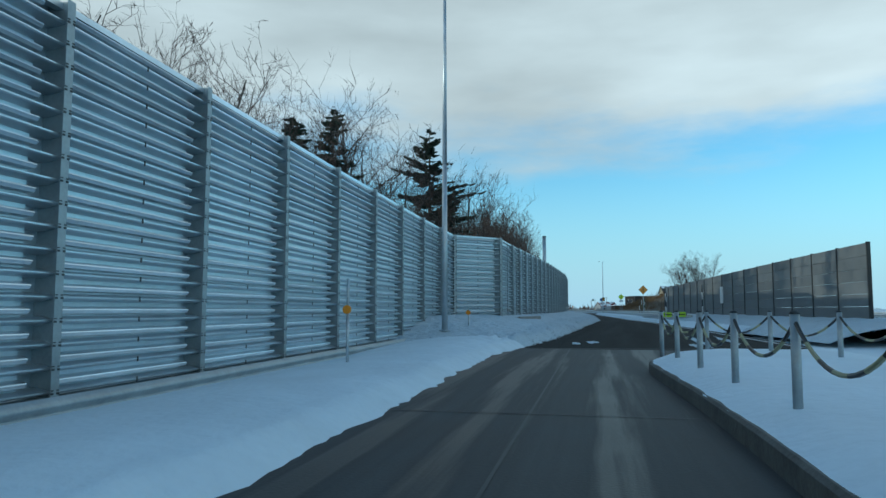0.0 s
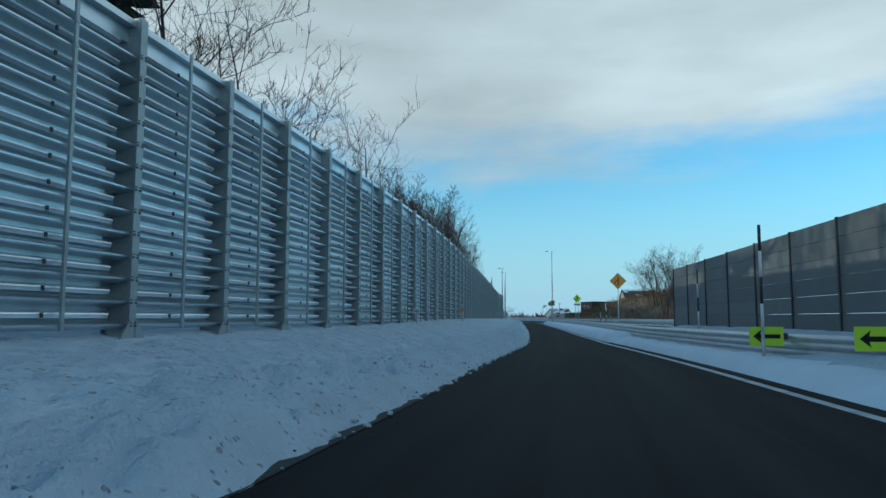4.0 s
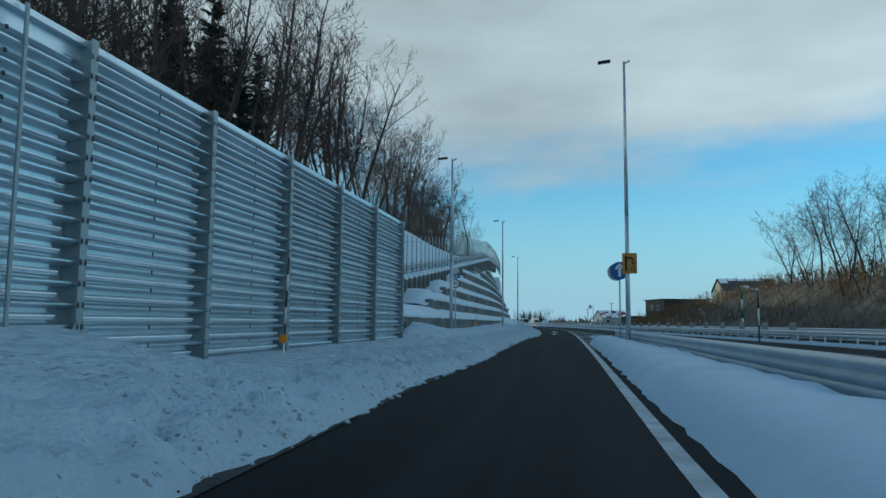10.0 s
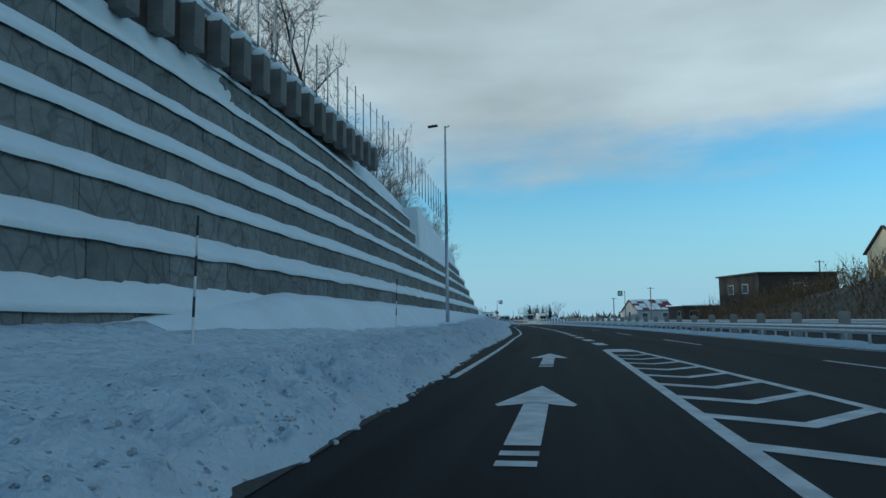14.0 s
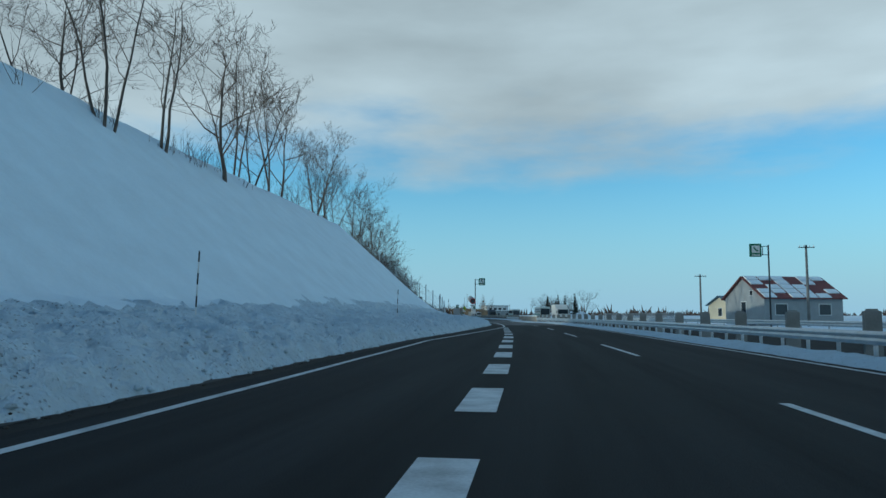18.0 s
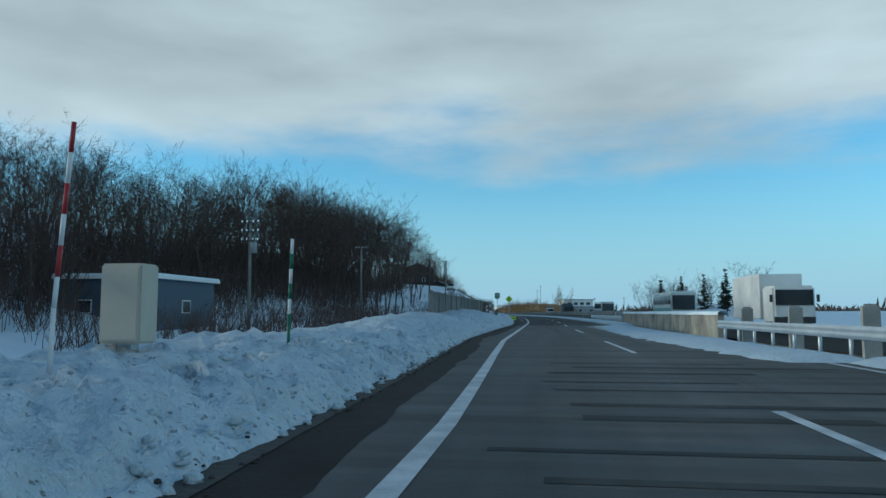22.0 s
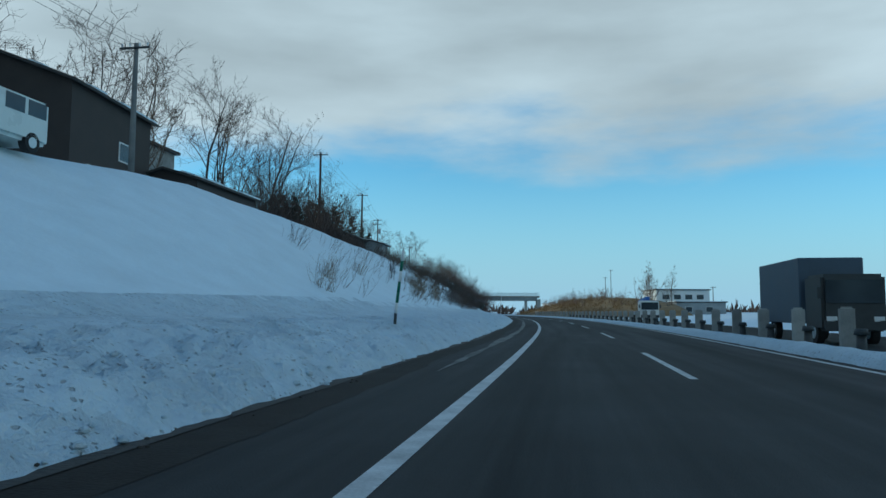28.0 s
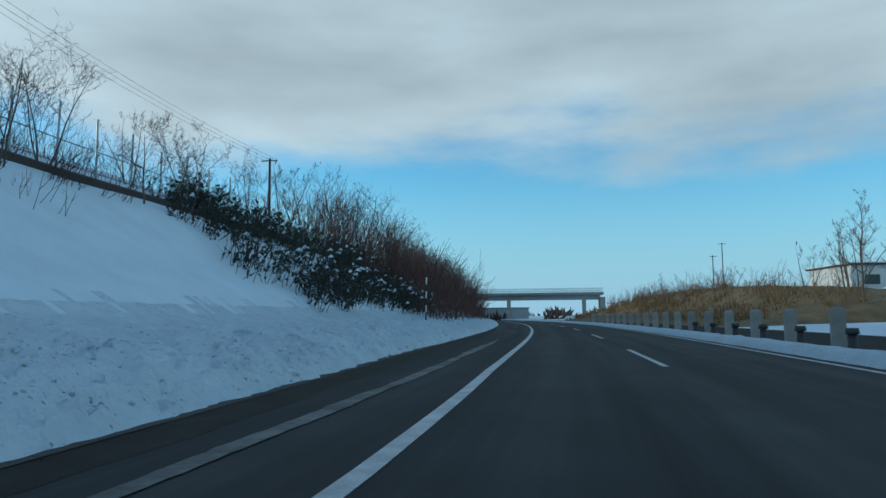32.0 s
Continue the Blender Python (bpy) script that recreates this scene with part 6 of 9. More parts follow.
    spots = [(s, LANE(s) + d, right_bank(s, LANE(s) + d), 1.7) for s, d in ((178 + U(0, 160), 17 + U(0, 13)) for j in range(300))]
    scrub("bushes", "dark evergreen and brown scrub on the bank across the road", SCRUB, spots, 16, 0.8, 3.0, 10, 0.025, 0.5)
    spots = [(s, d, 0.3, 1.6) for s, d in ((526 + U(0, 60), 21 + U(0, 8)) for j in range(60))]
    scrub("bushes", "dark scrub below the conifers", TWIG, spots, 16, 0.8, 2.6, 11, 0.02)
    spots = [(s, d, g(s, d), 0.9) for s, d in ((402 + U(0, 34), -17 - U(0, 8)) for j in range(40))]
    scrub("bushes", "brown thicket along the fence at the slope's end", TWIG, spots, 12, 0.5, 1.7, 12, 0.013)
    spots = [(s, d, g(s, d), 0.6) for s, d in ((300 + U(0, 100), -18 - U(0, 2)) for j in range(60))]
    scrub("bushes", "thin bare shrubs along the crest of the slope", TWIG, spots, 8, 0.6, 1.8, 13, 0.013)
    # far skyline of low woods
    V, F = [], []
    for j in range(420):
        s, d = 640 + U(0, 520), 60 + U(0, 420)
        if j % 3 == 0:
            s, d = 880 + U(0, 500), -120 + U(0, 300)
        p = at(s, d, -1)
        h = U(4, 10)
        for k in range(9):
            dr = Vector((rng.gauss(0, .35), rng.gauss(0, .35), 1)).normalized()
            pts, _ = wander(rng, p + Vector((U(-3, 3), U(-3, 3), 0)), dr, h * U(.6, 1), 3, 0.2, 0)
            tube_add(V, F, pts, [0.28, 0.6, 0.42, 0.05], 4)
    o = new("far_woods", mesh_of("far_woods", V, F, TWIG))
    tagged(o, "low brown leafless woods on the skyline", "woods", kind="stuff")


build_trees()
build_scrub()
for t in TREES + BIRCHES + FIRS + LARCH + ROUND + SLOPE + [PINE, SPREAD]:
    for c in list(t.children):
        bpy.data.objects.remove(c)
    bpy.data.objects.remove(t)


# ---------------------------------------------------------------- posts, lamps, signs
def disc(bm, c, r, thick, n=28, m=None):
    r_ = bmesh.ops.create_cone(bm, cap_ends=True, segments=n, radius1=r, radius2=r, depth=thick)
    mm = Matrix.Translation(c) @ Matrix.Rotation(radians(90), 4, "X")
    bmesh.ops.transform(bm, matrix=mm if m is None else m @ mm, verts=r_["verts"])


def text_mesh(body, size, mat):
    cu = bpy.data.curves.new("text", "FONT")
    cu.body, cu.size, cu.extrude = body, size, 0.003
    cu.align_x, cu.align_y = "CENTER", "CENTER"
    ob = bpy.data.objects.new("text", cu)
    scene.collection.objects.link(ob)
    me = bpy.data.meshes.new_from_object(ob)
    bpy.data.objects.remove(ob)
    bpy.data.curves.remove(cu)
    me.materials.clear()
    me.materials.append(mat)
    return me


def street_lamp(s, d, z, top, arm_turn=0):
    root = tagged(new("street_lamp"), "tall slim galvanised street lamp with a flat lantern", "street lamp", "street lamps")
    bm = bmesh.new()
    bm_tube(bm, (0, 0, -0.4), (0, 0, (top - z) * 0.45), 0.105, 0.085, 12)
    bm_tube(bm, (0, 0, (top - z) * 0.45), (0, 0, top - z), 0.085, 0.05, 12)
    part("pole", bm, STEEL, root, smooth=True)
    bm = bmesh.new()
    bm_tube(bm, (0, 0, top - z - 0.1), (0.25, 0, top - z + 0.02), 0.04, 0.04, 8)
    part("arm", bm, STEEL, root)
    bm = bmesh.new()
    bm_box(bm, 0.46, 0, top - z + 0.04, 0.55, 0.26, 0.09, pose(0, 0, 0, 0, -6, 0))
    bmesh.ops.bevel(bm, geom=bm.edges[:], offset=0.02, segments=2, affect="EDGES")
    part("lantern", bm, DARK, root)
    bm = bmesh.new()
    disc(bm, (0, 0, 0), 0.2, 0.03, 16, pose(0, 0, 0.02, 90, 0, 0))
    part("base_plate", bm, STEEL, root)
    root.matrix_basis = place(s, d, z, arm_turn)
    return root


street_lamp(23.9, -5.25, 0.42, 13.2, 0)
street_lamp(175.7, 2.66, 0.15, 12.7, 0)
street_lamp(183.3, -6.15, 0.75, 10.3, 0)
street_lamp(218.3, -5.85, 0.75, 11.7, 0)
street_lamp(259.3, -6.0, 0.9, 11.7, 0)


def diamond_sign(s, d, z, top, half, face, rim, marks, plate=None, poles=(0.0,), turn=0, label="", lean=0):
    """A diamond warning sign on its post; it faces oncoming drivers."""
    root = tagged(new("road_sign"), label, "road sign")
    cz = top - z - half
    for px in poles:
        bm = bmesh.new()
        bm_tube(bm, (px, 0, -0.4), (px + lean, 0, cz + half * 0.5), 0.038, 0.038, 10)
        part("post", bm, STEEL, root, smooth=True)
    for nm, k, y, mat in (("sign_rim", 1.0, -0.05, rim), ("sign_face", 0.95, -0.062, face)):
        bm = bmesh.new()
        side = half * 1.414 * k
        bm_box(bm, lean, y, cz, side, 0.014, side, None)
        bmesh.ops.transform(bm, matrix=Matrix.Translation((lean, 0, cz)) @ Matrix.Rotation(radians(45), 4, "Y") @ Matrix.Translation((-lean, 0, -cz)), verts=bm.verts)
        part(nm, bm, mat, root)
    bm = bmesh.new()
    for x0, z0, x1, z1, w in marks:
        a, b = Vector((x0 * half + lean, -0.074, cz + z0 * half)), Vector((x1 * half + lean, -0.074, cz + z1 * half))
        u = (b - a).normalized()
        nn = Vector((-u.z, 0, u.x)) * w * half / 2
        vs = [bm.verts.new(v) for v in (a - nn, b - nn, b + nn, a + nn)]
        bm.faces.new(vs)
    part("symbol", bm, BLACK, root, "black symbol")
    if plate:
        w, h, zc, txt, bars = plate
        bm = bmesh.new()
        bm_box(bm, lean, -0.055, zc - z, w, 0.012, h)
        pl = part("plate", bm, WHITE if txt else GREEN, root, "small white plate" if txt else "small dark plate")
        if txt:
            part_mesh("lettering", text_mesh(txt, h * 0.85 if bars else h * 0.72, BLACK), pl, pose(lean - (w * 0.12 if bars else 0), -0.064, zc - z, 90, 0, 0))
        bm = bmesh.new()
        for bx, bz, bw, bh in bars:
            bm_box(bm, lean + bx * w, -0.064, zc - z + bz * h, bw * w, 0.004, bh * h)
        if bars:
            part("bars", bm, BLACK if txt else WHITE, pl)
        else:
            bm.free()
    root.matrix_basis = place(s, d, z, turn)
    return root


MERGE = ((0.02, -0.5, 0.05, 0.5, 0.14), (-0.3, -0.05, 0.03, 0.12, 0.12), (-0.3, -0.05, -0.32, -0.4, 0.10))
WORKS = ((-0.45, -0.42, 0.45, -0.42, 0.06), (-0.1, -0.4, 0.08, 0.1, 0.14), (0.3, -0.4, 0.12, 0.1, 0.14), (-0.12, 0.42, 0.25, 0.12, 0.2), (-0.3, -0.05, 0.1, 0.2, 0.08), (-0.42, -0.38, -0.22, -0.24, 0.2), (-0.16, 0.52, -0.02, 0.5, 0.16))
diamond_sign(108.3, 5.02, 0.35, 4.75, 0.66, AMBER, BLACK, MERGE, label="amber diamond road sign with a black merging arrow on a post")
diamond_sign(152.0, 5.1, 0.35, 4.45, 0.60, YELLOW, BLACK, WORKS, plate=(0.84, 0.3, 3.02, "1000m", ((.42, .15, .12, .1), (.42, -.05, .15, .1), (.39, -.25, .04, .3), (.45, -.25, .04, .3), (.42, .3, .04, .3))), poles=(-0.2, 0.2), label="lime roadworks warning diamond over a distance plate on two posts")
diamond_sign(520.45, -4.24, 0.5, 3.74, 0.55, YELLOW, BLACK, WORKS, plate=(0.68, 0.27, 2.42, "700m先", ()), poles=(0.0,), turn=-4, label="lime roadworks warning diamond with a distance plate beside the snowy road")


def round_sign(s, d, z, cz, r, face, marks, extra="", label="", turn=0):
    root = tagged(new("road_sign"), label, "road sign")
    bm = bmesh.new()
    bm_tube(bm, (0, 0, -0.4), (0, 0, cz - z + r * 0.4), 0.04, 0.04, 10)
    part("post", bm, STEEL, root, smooth=True)
    bm = bmesh.new()
    disc(bm, (0, -0.05, cz - z), r, 0.015)
    f = part("sign_face", bm, face, root)
    bm = bmesh.new()
    for x0, z0, x1, z1, w in marks:
        a, b = Vector((x0 * r, -0.062, cz - z + z0 * r)), Vector((x1 * r, -0.062, cz - z + z1 * r))
        u = (b - a).normalized()
        nn = Vector((-u.z, 0, u.x)) * w * r / 2
        bm.faces.new([bm.verts.new(v) for v in (a - nn, b - nn, b + nn, a + nn)])
    if marks:
        part("symbol", bm, WHITE, f, "white arrow")
    else:
        bm.free()
    root.matrix_basis = place(s, d, z, turn)
    return root


ARROW = ((0, -0.65, 0, 0.35, 0.28), (-0.46, 0.12, 0.0, 0.72, 0.24), (0.46, 0.12, 0.0, 0.72, 0.24))
blue = round_sign(180.0, 2.66, 0.3, 3.72, 0.44, BLUE, ARROW, label="round blue sign with a white arrow ahead, on a steel post")
bm = bmesh.new()
disc(bm, (-0.16, 0.14, 3.36), 0.42, 0.03)
part("rear_sign", bm, STEEL, blue, "grey back of a second round sign")

limit = round_sign(186.6, -6.4, 0.8, 3.45, 0.27, BLACK, (), label="round speed limit sign below a blue arrow plate by the wall")
bm = bmesh.new()
disc(bm, (0, -0.062, 2.65), 0.215, 0.012)
part("inner_disc", bm, WHITE, limit)
part_mesh("lettering", text_mesh("40", 0.26, BLACK), limit, pose(0, -0.072, 2.65, 90, 0, 0))
bm = bmesh.new()
bm_box(bm, 0, -0.05, 3.08, 0.52, 0.012, 0.24)
pl = part("arrow_plate", bm, BLUE, limit)
bm = bmesh.new()
bm_box(bm, -0.04, -0.06, 3.08, 0.26, 0.006, 0.05)
for k in (-1, 1):
    bm_box(bm, 0.11, -0.06, 3.08 + k * 0.035, 0.13, 0.006, 0.04, None)
part("symbol", bm, WHITE, pl, "white arrow")
bm = bmesh.new()
disc(bm, (0, 0.02, 3.42), 0.2, 0.012)
part("top_disc", bm, STEEL, limit)

# amber lane board on the lamp post
board = tagged(new("road_sign"), "amber board with a black turn-back arrow strapped to the lamp post", "road sign")
bm = bmesh.new()
bm_box(bm, 0, -0.13, 0, 0.62, 0.02, 0.88)
bmesh.ops.bevel(bm, geom=bm.edges[:], offset=0.02, segments=2, affect="EDGES")
part("sign_face", bm, AMBER, board)
bm = bmesh.new()


def plate_shape(bm, pts, y):
    fa = bm.faces.new([bm.verts.new((x, y, z)) for x, z in pts])
    bmesh.ops.solidify(bm, geom=[fa], thickness=0.004)


plate_shape(bm, ((-0.19, -0.34), (-0.10, -0.34), (-0.10, 0.24), (-0.06, 0.24), (-0.145, 0.36), (-0.23, 0.24), (-0.19, 0.24)), -0.145)
arc = [(0.02 + r * math.cos(a), 0.1 + r * math.sin(a)) for r, aa in ((0.17, (2.36, 1.9, 1.4, 0.9, 0.45, 0)), (0.1, (0, 0.45, 0.9, 1.4, 1.9, 2.36))) for a in aa]
plate_shape(bm, arc, -0.146)
part("symbol", bm, BLACK, board, "black bent arrow")
bm = bmesh.new()
plate_shape(bm, ((0.06, 0.06), (0.25, 0.06), (0.155, -0.12)), -0.146)
part("arrow_head", bm, BROWN, board, "dark red arrow head")
for x, z in ((0.08, -0.2), (0.2, -0.2), (0.08, -0.31), (0.2, -0.31)):
    bm = bmesh.new()
    bm_box(bm, x, -0.144, z, 0.085, 0.006, 0.07)
    part("bar", bm, BROWN, board)
board.matrix_basis = place(175.7, 2.74, 3.72, 0)


# ---------------------------------------------------------------- snow poles and delineators
def snow_pole(s, d, z, h, bands, lean=0.0, r=0.03, orange=None, label="banded snow marker pole standing in the roadside snow"):
    root = tagged(new("snow_pole"), label, "snow pole", "snow poles")
    n = len(bands)
    for i, m in enumerate(bands):
        bm = bmesh.new()
        a, b = h * i / n, h * (i + 1) / n
        bm_tube(bm, (lean * a, 0, a - (0.4 if i == 0 else 0)), (lean * b, 0, b), r, r, 8)
        part("band", bm, m, root, smooth=True)
    if orange is not None:
        bm = bmesh.new()
        disc(bm, (lean * orange, -0.05, orange), 0.085, 0.04, 14)
        part("reflector", bm, ORANGE, root, "round orange reflector")
    root.matrix_basis = place(s, d, z)
    return root


W5 = (WHITE, GREEN, WHITE, GREEN, WHITE)
B5 = (WHITE, DARK, WHITE, DARK, WHITE, DARK)
snow_pole(13.2, -4.7, 0.4, 1.35, (STEEL, STEEL), orange=0.75)
snow_pole(25.7, -4.8, 0.5, 0.75, (STEEL,), orange=0.55)
snow_pole(82, -4.9, 1.0, 0.75, (STEEL,), orange=0.5)
for s, d, z, h in ((157.2, -5.3, 0.45, 1.9), (187.6, -5.3, 0.75, 1.9), (208, -5.2, 0.8, 1.8), (231.4, -5.4, 0.95, 1.8), (247, -6.0, 1.1, 1.6), (303.5, -7.9, 1.1, 1.7), (327.6, -8.1, 1.05, 1.6), (352, -7.6, 1.0, 1.6), (382.6, -6.9, 1.0, 1.75)):
    snow_pole(s, d, z, h, B5, lean=0.03, r=0.02, orange=0.35 if s in (187.6, 157.2) else None)
snow_pole(393.2, -5.75, 0.95, 1.5, W5, lean=0.05, r=0.045, orange=0.15)
snow_pole(416.5, -4.5, 0.9, 2.0, (WHITE, WHITE, RED, WHITE, RED, WHITE, RED), lean=0.07, r=0.022, label="red and white snow marker pole leaning in the roadside snow")
snow_pole(420.9, -3.9, 0.9, 1.35, (GREEN, WHITE, GREEN, WHITE, GREEN, WHITE), lean=0.03, r=0.026)
snow_pole(495.7, -8.4, 0.4, 2.6, (DARK, BROWN, WHITE, DARK, WHITE, DARK, WHITE), r=0.055)
snow_pole(531.5, -8.0, 0.5, 1.9, (DARK, WHITE, DARK, WHITE, DARK, WHITE), r=0.06)
snow_pole(524, -7.9, 0.5, 2.3, (DARK, WHITE, WHITE, BROWN), r=0.04)
snow_pole(580.7, -5.4, 0.75, 2.35, (DARK, WHITE, GREEN, GREEN, WHITE, GREEN, WHITE), lean=0.12, r=0.05)
snow_pole(634.4, -5.3, 0.8, 2.4, (WHITE, STEEL, WHITE, STEEL), lean=0.04, r=0.03)
snow_pole(697, -8.0, 1.0, 2.5, (DARK, WHITE, DARK, WHITE, DARK, WHITE), lean=0.02, r=0.045)
snow_pole(164.3, 10.4, 0.3, 3.1, (DARK, GREEN, WHITE), r=0.05)
snow_pole(215.2, 16.9, 0, 4.4, (GREEN, WHITE, GREEN, WHITE, GREEN), r=0.09)
snow_pole(196, 13.2, 0, 3.4, (DARK, WHITE, DARK), r=0.06)


# ---------------------------------------------------------------- guard rails
def w_rail(name, s0, s1, fd, top=0.75, side=-1, post_gap=2.0, ends=True, label="galvanised w-beam guard rail on steel posts", step=2.0, snow=True, mat=None):
    """W-beam in lengths on posts; side -1 faces the ramp."""
    root = tagged(new(name), label, "guard rail", kind="structure")
    prof = ((0.0, 0.0), (0.035, 0.03), (0.075, 0.075), (0.075, 0.11), (0.02, 0.155), (0.02, 0.18), (0.075, 0.225), (0.075, 0.26), (0.035, 0.305), (0.0, 0.335))
    s = s0
    while s < s1 - 0.1:
        e = min(s1, s + 4.0)
        n = max(2, int((e - s) / step) + 1)
        vs = []
        for q in np.linspace(s, e + 0.02, n):
            for o, h in prof:
                vs.append(at(q, fd(q) + side * o, top - 0.335 + h))
        part_mesh("beam", mesh_of("beam", vs, grid_faces(n, len(prof)), mat or STEEL, True), root)
        s = e
    for q in np.arange(s0 + 0.3, s1, post_gap):
        bm = bmesh.new()
        p = at(q, fd(q) - side * 0.08)
        bm_tube(bm, (p.x, p.y, -0.3), (p.x, p.y, top - 0.02), 0.057, 0.057, 8)
        part("post", bm, STEEL, root, smooth=True)
    return root


RAIL_R = table((62, 6.3), (66, 4.6), (70, 3.9), (80, 2.9), (92, 2.9), (110, 3.2), (140, 3.45), (165, 3.2), (184, 2.75))
w_rail("guard_rail", 63, 184, RAIL_R, 0.8)
w_rail("guard_rail", 63, 184, lambda s: RAIL_R(s) + 0.02, 0.5, post_gap=200, label="lower w-beam of the guard rail half in snow")
MED = lambda s: LANE(s) + 5.15
w_rail("guard_rail", 60, 443, MED, 0.8, post_gap=2.0)
w_rail("guard_rail", 478.5, 512, MED, 0.8)
OPP = lambda s: LANE(s) + 15.2
w_rail("guard_rail", 40, 420, OPP, 0.9, post_gap=4.0, step=4)


def kerb_snow(s0, s1, f0, f1, h, name="verge_snow", seed=0, step=0.5, cols=9, jag=0.12, lump=0.12):
    """A long low heap of snow between two lines."""
    ss = np.arange(s0, s1 + 0.01, step)
    vs = []
    for s in ss:
        for j in range(cols):
            f = j / (cols - 1)
            p = at(s, f0(s) * (1 - f) + f1(s) * f)
            jj = jag * noise.noise(Vector((p.x * 1.3, p.y * 1.3, seed)))
            p = at(s, f0(s) * (1 - f) + f1(s) * f + (jj if j in (0, 1) else 0))
            end = min(1, (s - s0) / 0.6, (s1 - s) / 0.6)
            z = -0.03 if j in (0, cols - 1) else h * (min(1, 3.2 * f) ** 0.6 * min(1, 3.5 * (1 - f)) ** 0.6) * end + rough(p.x * 1.3, p.y * 1.3, lump * end)
            vs.append((p.x, p.y, max(z, -0.03)))
    o = new(name, mesh_of(name, vs, [tuple(reversed(q)) for q in grid_faces(len(ss), cols)], SNOW if s1 < 200 else SNOW_BANK, True))
    return tagged(o, "low heap of old snow along the verge", "snow", kind="stuff")


kerb_snow(84, 186, lambda s: RAMP_R(s) + 0.24, lambda s: RAIL_R(s) + 0.3, 0.46, seed=1)
kerb_snow(60, 84, lambda s: RAMP_R(s) + 0.5, lambda s: RAIL_R(s) + 0.4, 0.3, seed=2)
kerb_snow(60, 188, lambda s: RAIL_R(s) + 0.3, lambda s: LANE(s) - 4.6, 0.35, seed=3, step=1.0, lump=0.2)
kerb_snow(184, 208, lambda s: RAMP_R(s) + 0.9, lambda s: LANE(s) - 4.3, 0.14, seed=4, lump=0.1)
kerb_snow(40, 60, lambda s: RAMP_R(s) + 0.45, lambda s: RAMP_R(s) + 4.0, 0.3, seed=11)
kerb_snow(250, 428, lambda s: LANE(s) + MAIN_HALF, lambda s: LANE(s) + 5.6, 0.2, seed=5)
kerb_snow(428, 470, lambda s: LANE(s) + 2.6 - 1.0 * math.sin((s - 428) / 42 * math.pi), lambda s: LANE(s) + 5.2, 0.12, seed=6, lump=0.1, jag=0.5)
kerb_snow(470, 900, lambda s: LANE(s) + MAIN_HALF, lambda s: LANE(s) + 5.4, 0.27, seed=7)
kerb_snow(60, 250, lambda s: LANE(s) + MAIN_HALF, lambda s: LANE(s) + 5.6, 0.15, seed=8, step=1)


def build_median_posts():
    """Rounded concrete stubs and dark delineators along the central reserve."""
    def stub(h, w):
        root = tagged(new("median_post"), "grey round-topped concrete post on the central reserve", "post", "posts on the central reserve")
        bm = bmesh.new()
        v = bm_box(bm, 0, 0, h / 2 - 0.15, w, 0.14, h + 0.3)
        top = [e for e in bm.edges if all(x.co.z > h - 0.05 for x in e.verts)]
        bmesh.ops.bevel(bm, geom=top, offset=0.06, segments=3, affect="EDGES")
        part("shaft", bm, CONCRETE, root)
        return root

    def cone():
        root = tagged(new("delineator"), "short dark delineator with a rounded cap in the verge snow", "delineator", "delineators on the central reserve")
        bm = bmesh.new()
        bm_tube(bm, (0, 0, -0.2), (0, 0, 0.55), 0.16, 0.13, 10)
        part("stem", bm, DARK, root, smooth=True)
        bm = bmesh.new()
        bm_tube(bm, (0, 0, 0.55), (0, 0, 0.72), 0.2, 0.17, 10)
        part("cap", bm, DARK, root, smooth=True)
        return root
    a, c = stub(1.35, 0.42), cone()
    k = 0
    for s in np.arange(196, 442, 5.2):
        copy_thing(a, place(s, LANE(s) + 5.6))
    for s in np.arange(480, 760, 4.4):
        copy_thing(a, place(s, LANE(s) + 6.0))
    for s in np.arange(512, 700, 4.4):
        copy_thing(c, place(s + 2.2, LANE(s) + 6.0))
    for o in (a, c):
        for ch in list(o.children):
            bpy.data.objects.remove(ch)
        bpy.data.objects.remove(o)


build_median_posts()


# ---------------------------------------------------------------- paint on the road near the merge
def flat(name, pts, label, mat=None, z=0.008, parent=None):
    """A thin flat shape from (s, d) corners."""
    vs = [at(s, d, z) for s, d in pts]
    o = new(name, mesh_of(name, vs, [tuple(range(len(vs)))], mat or PAINT))
    n = (vs[1] - vs[0]).cross(vs[2] - vs[1])
    if n.z < 0:
        o.data.flip_normals()
    return tagged(o, label, "road marking", kind="structure")


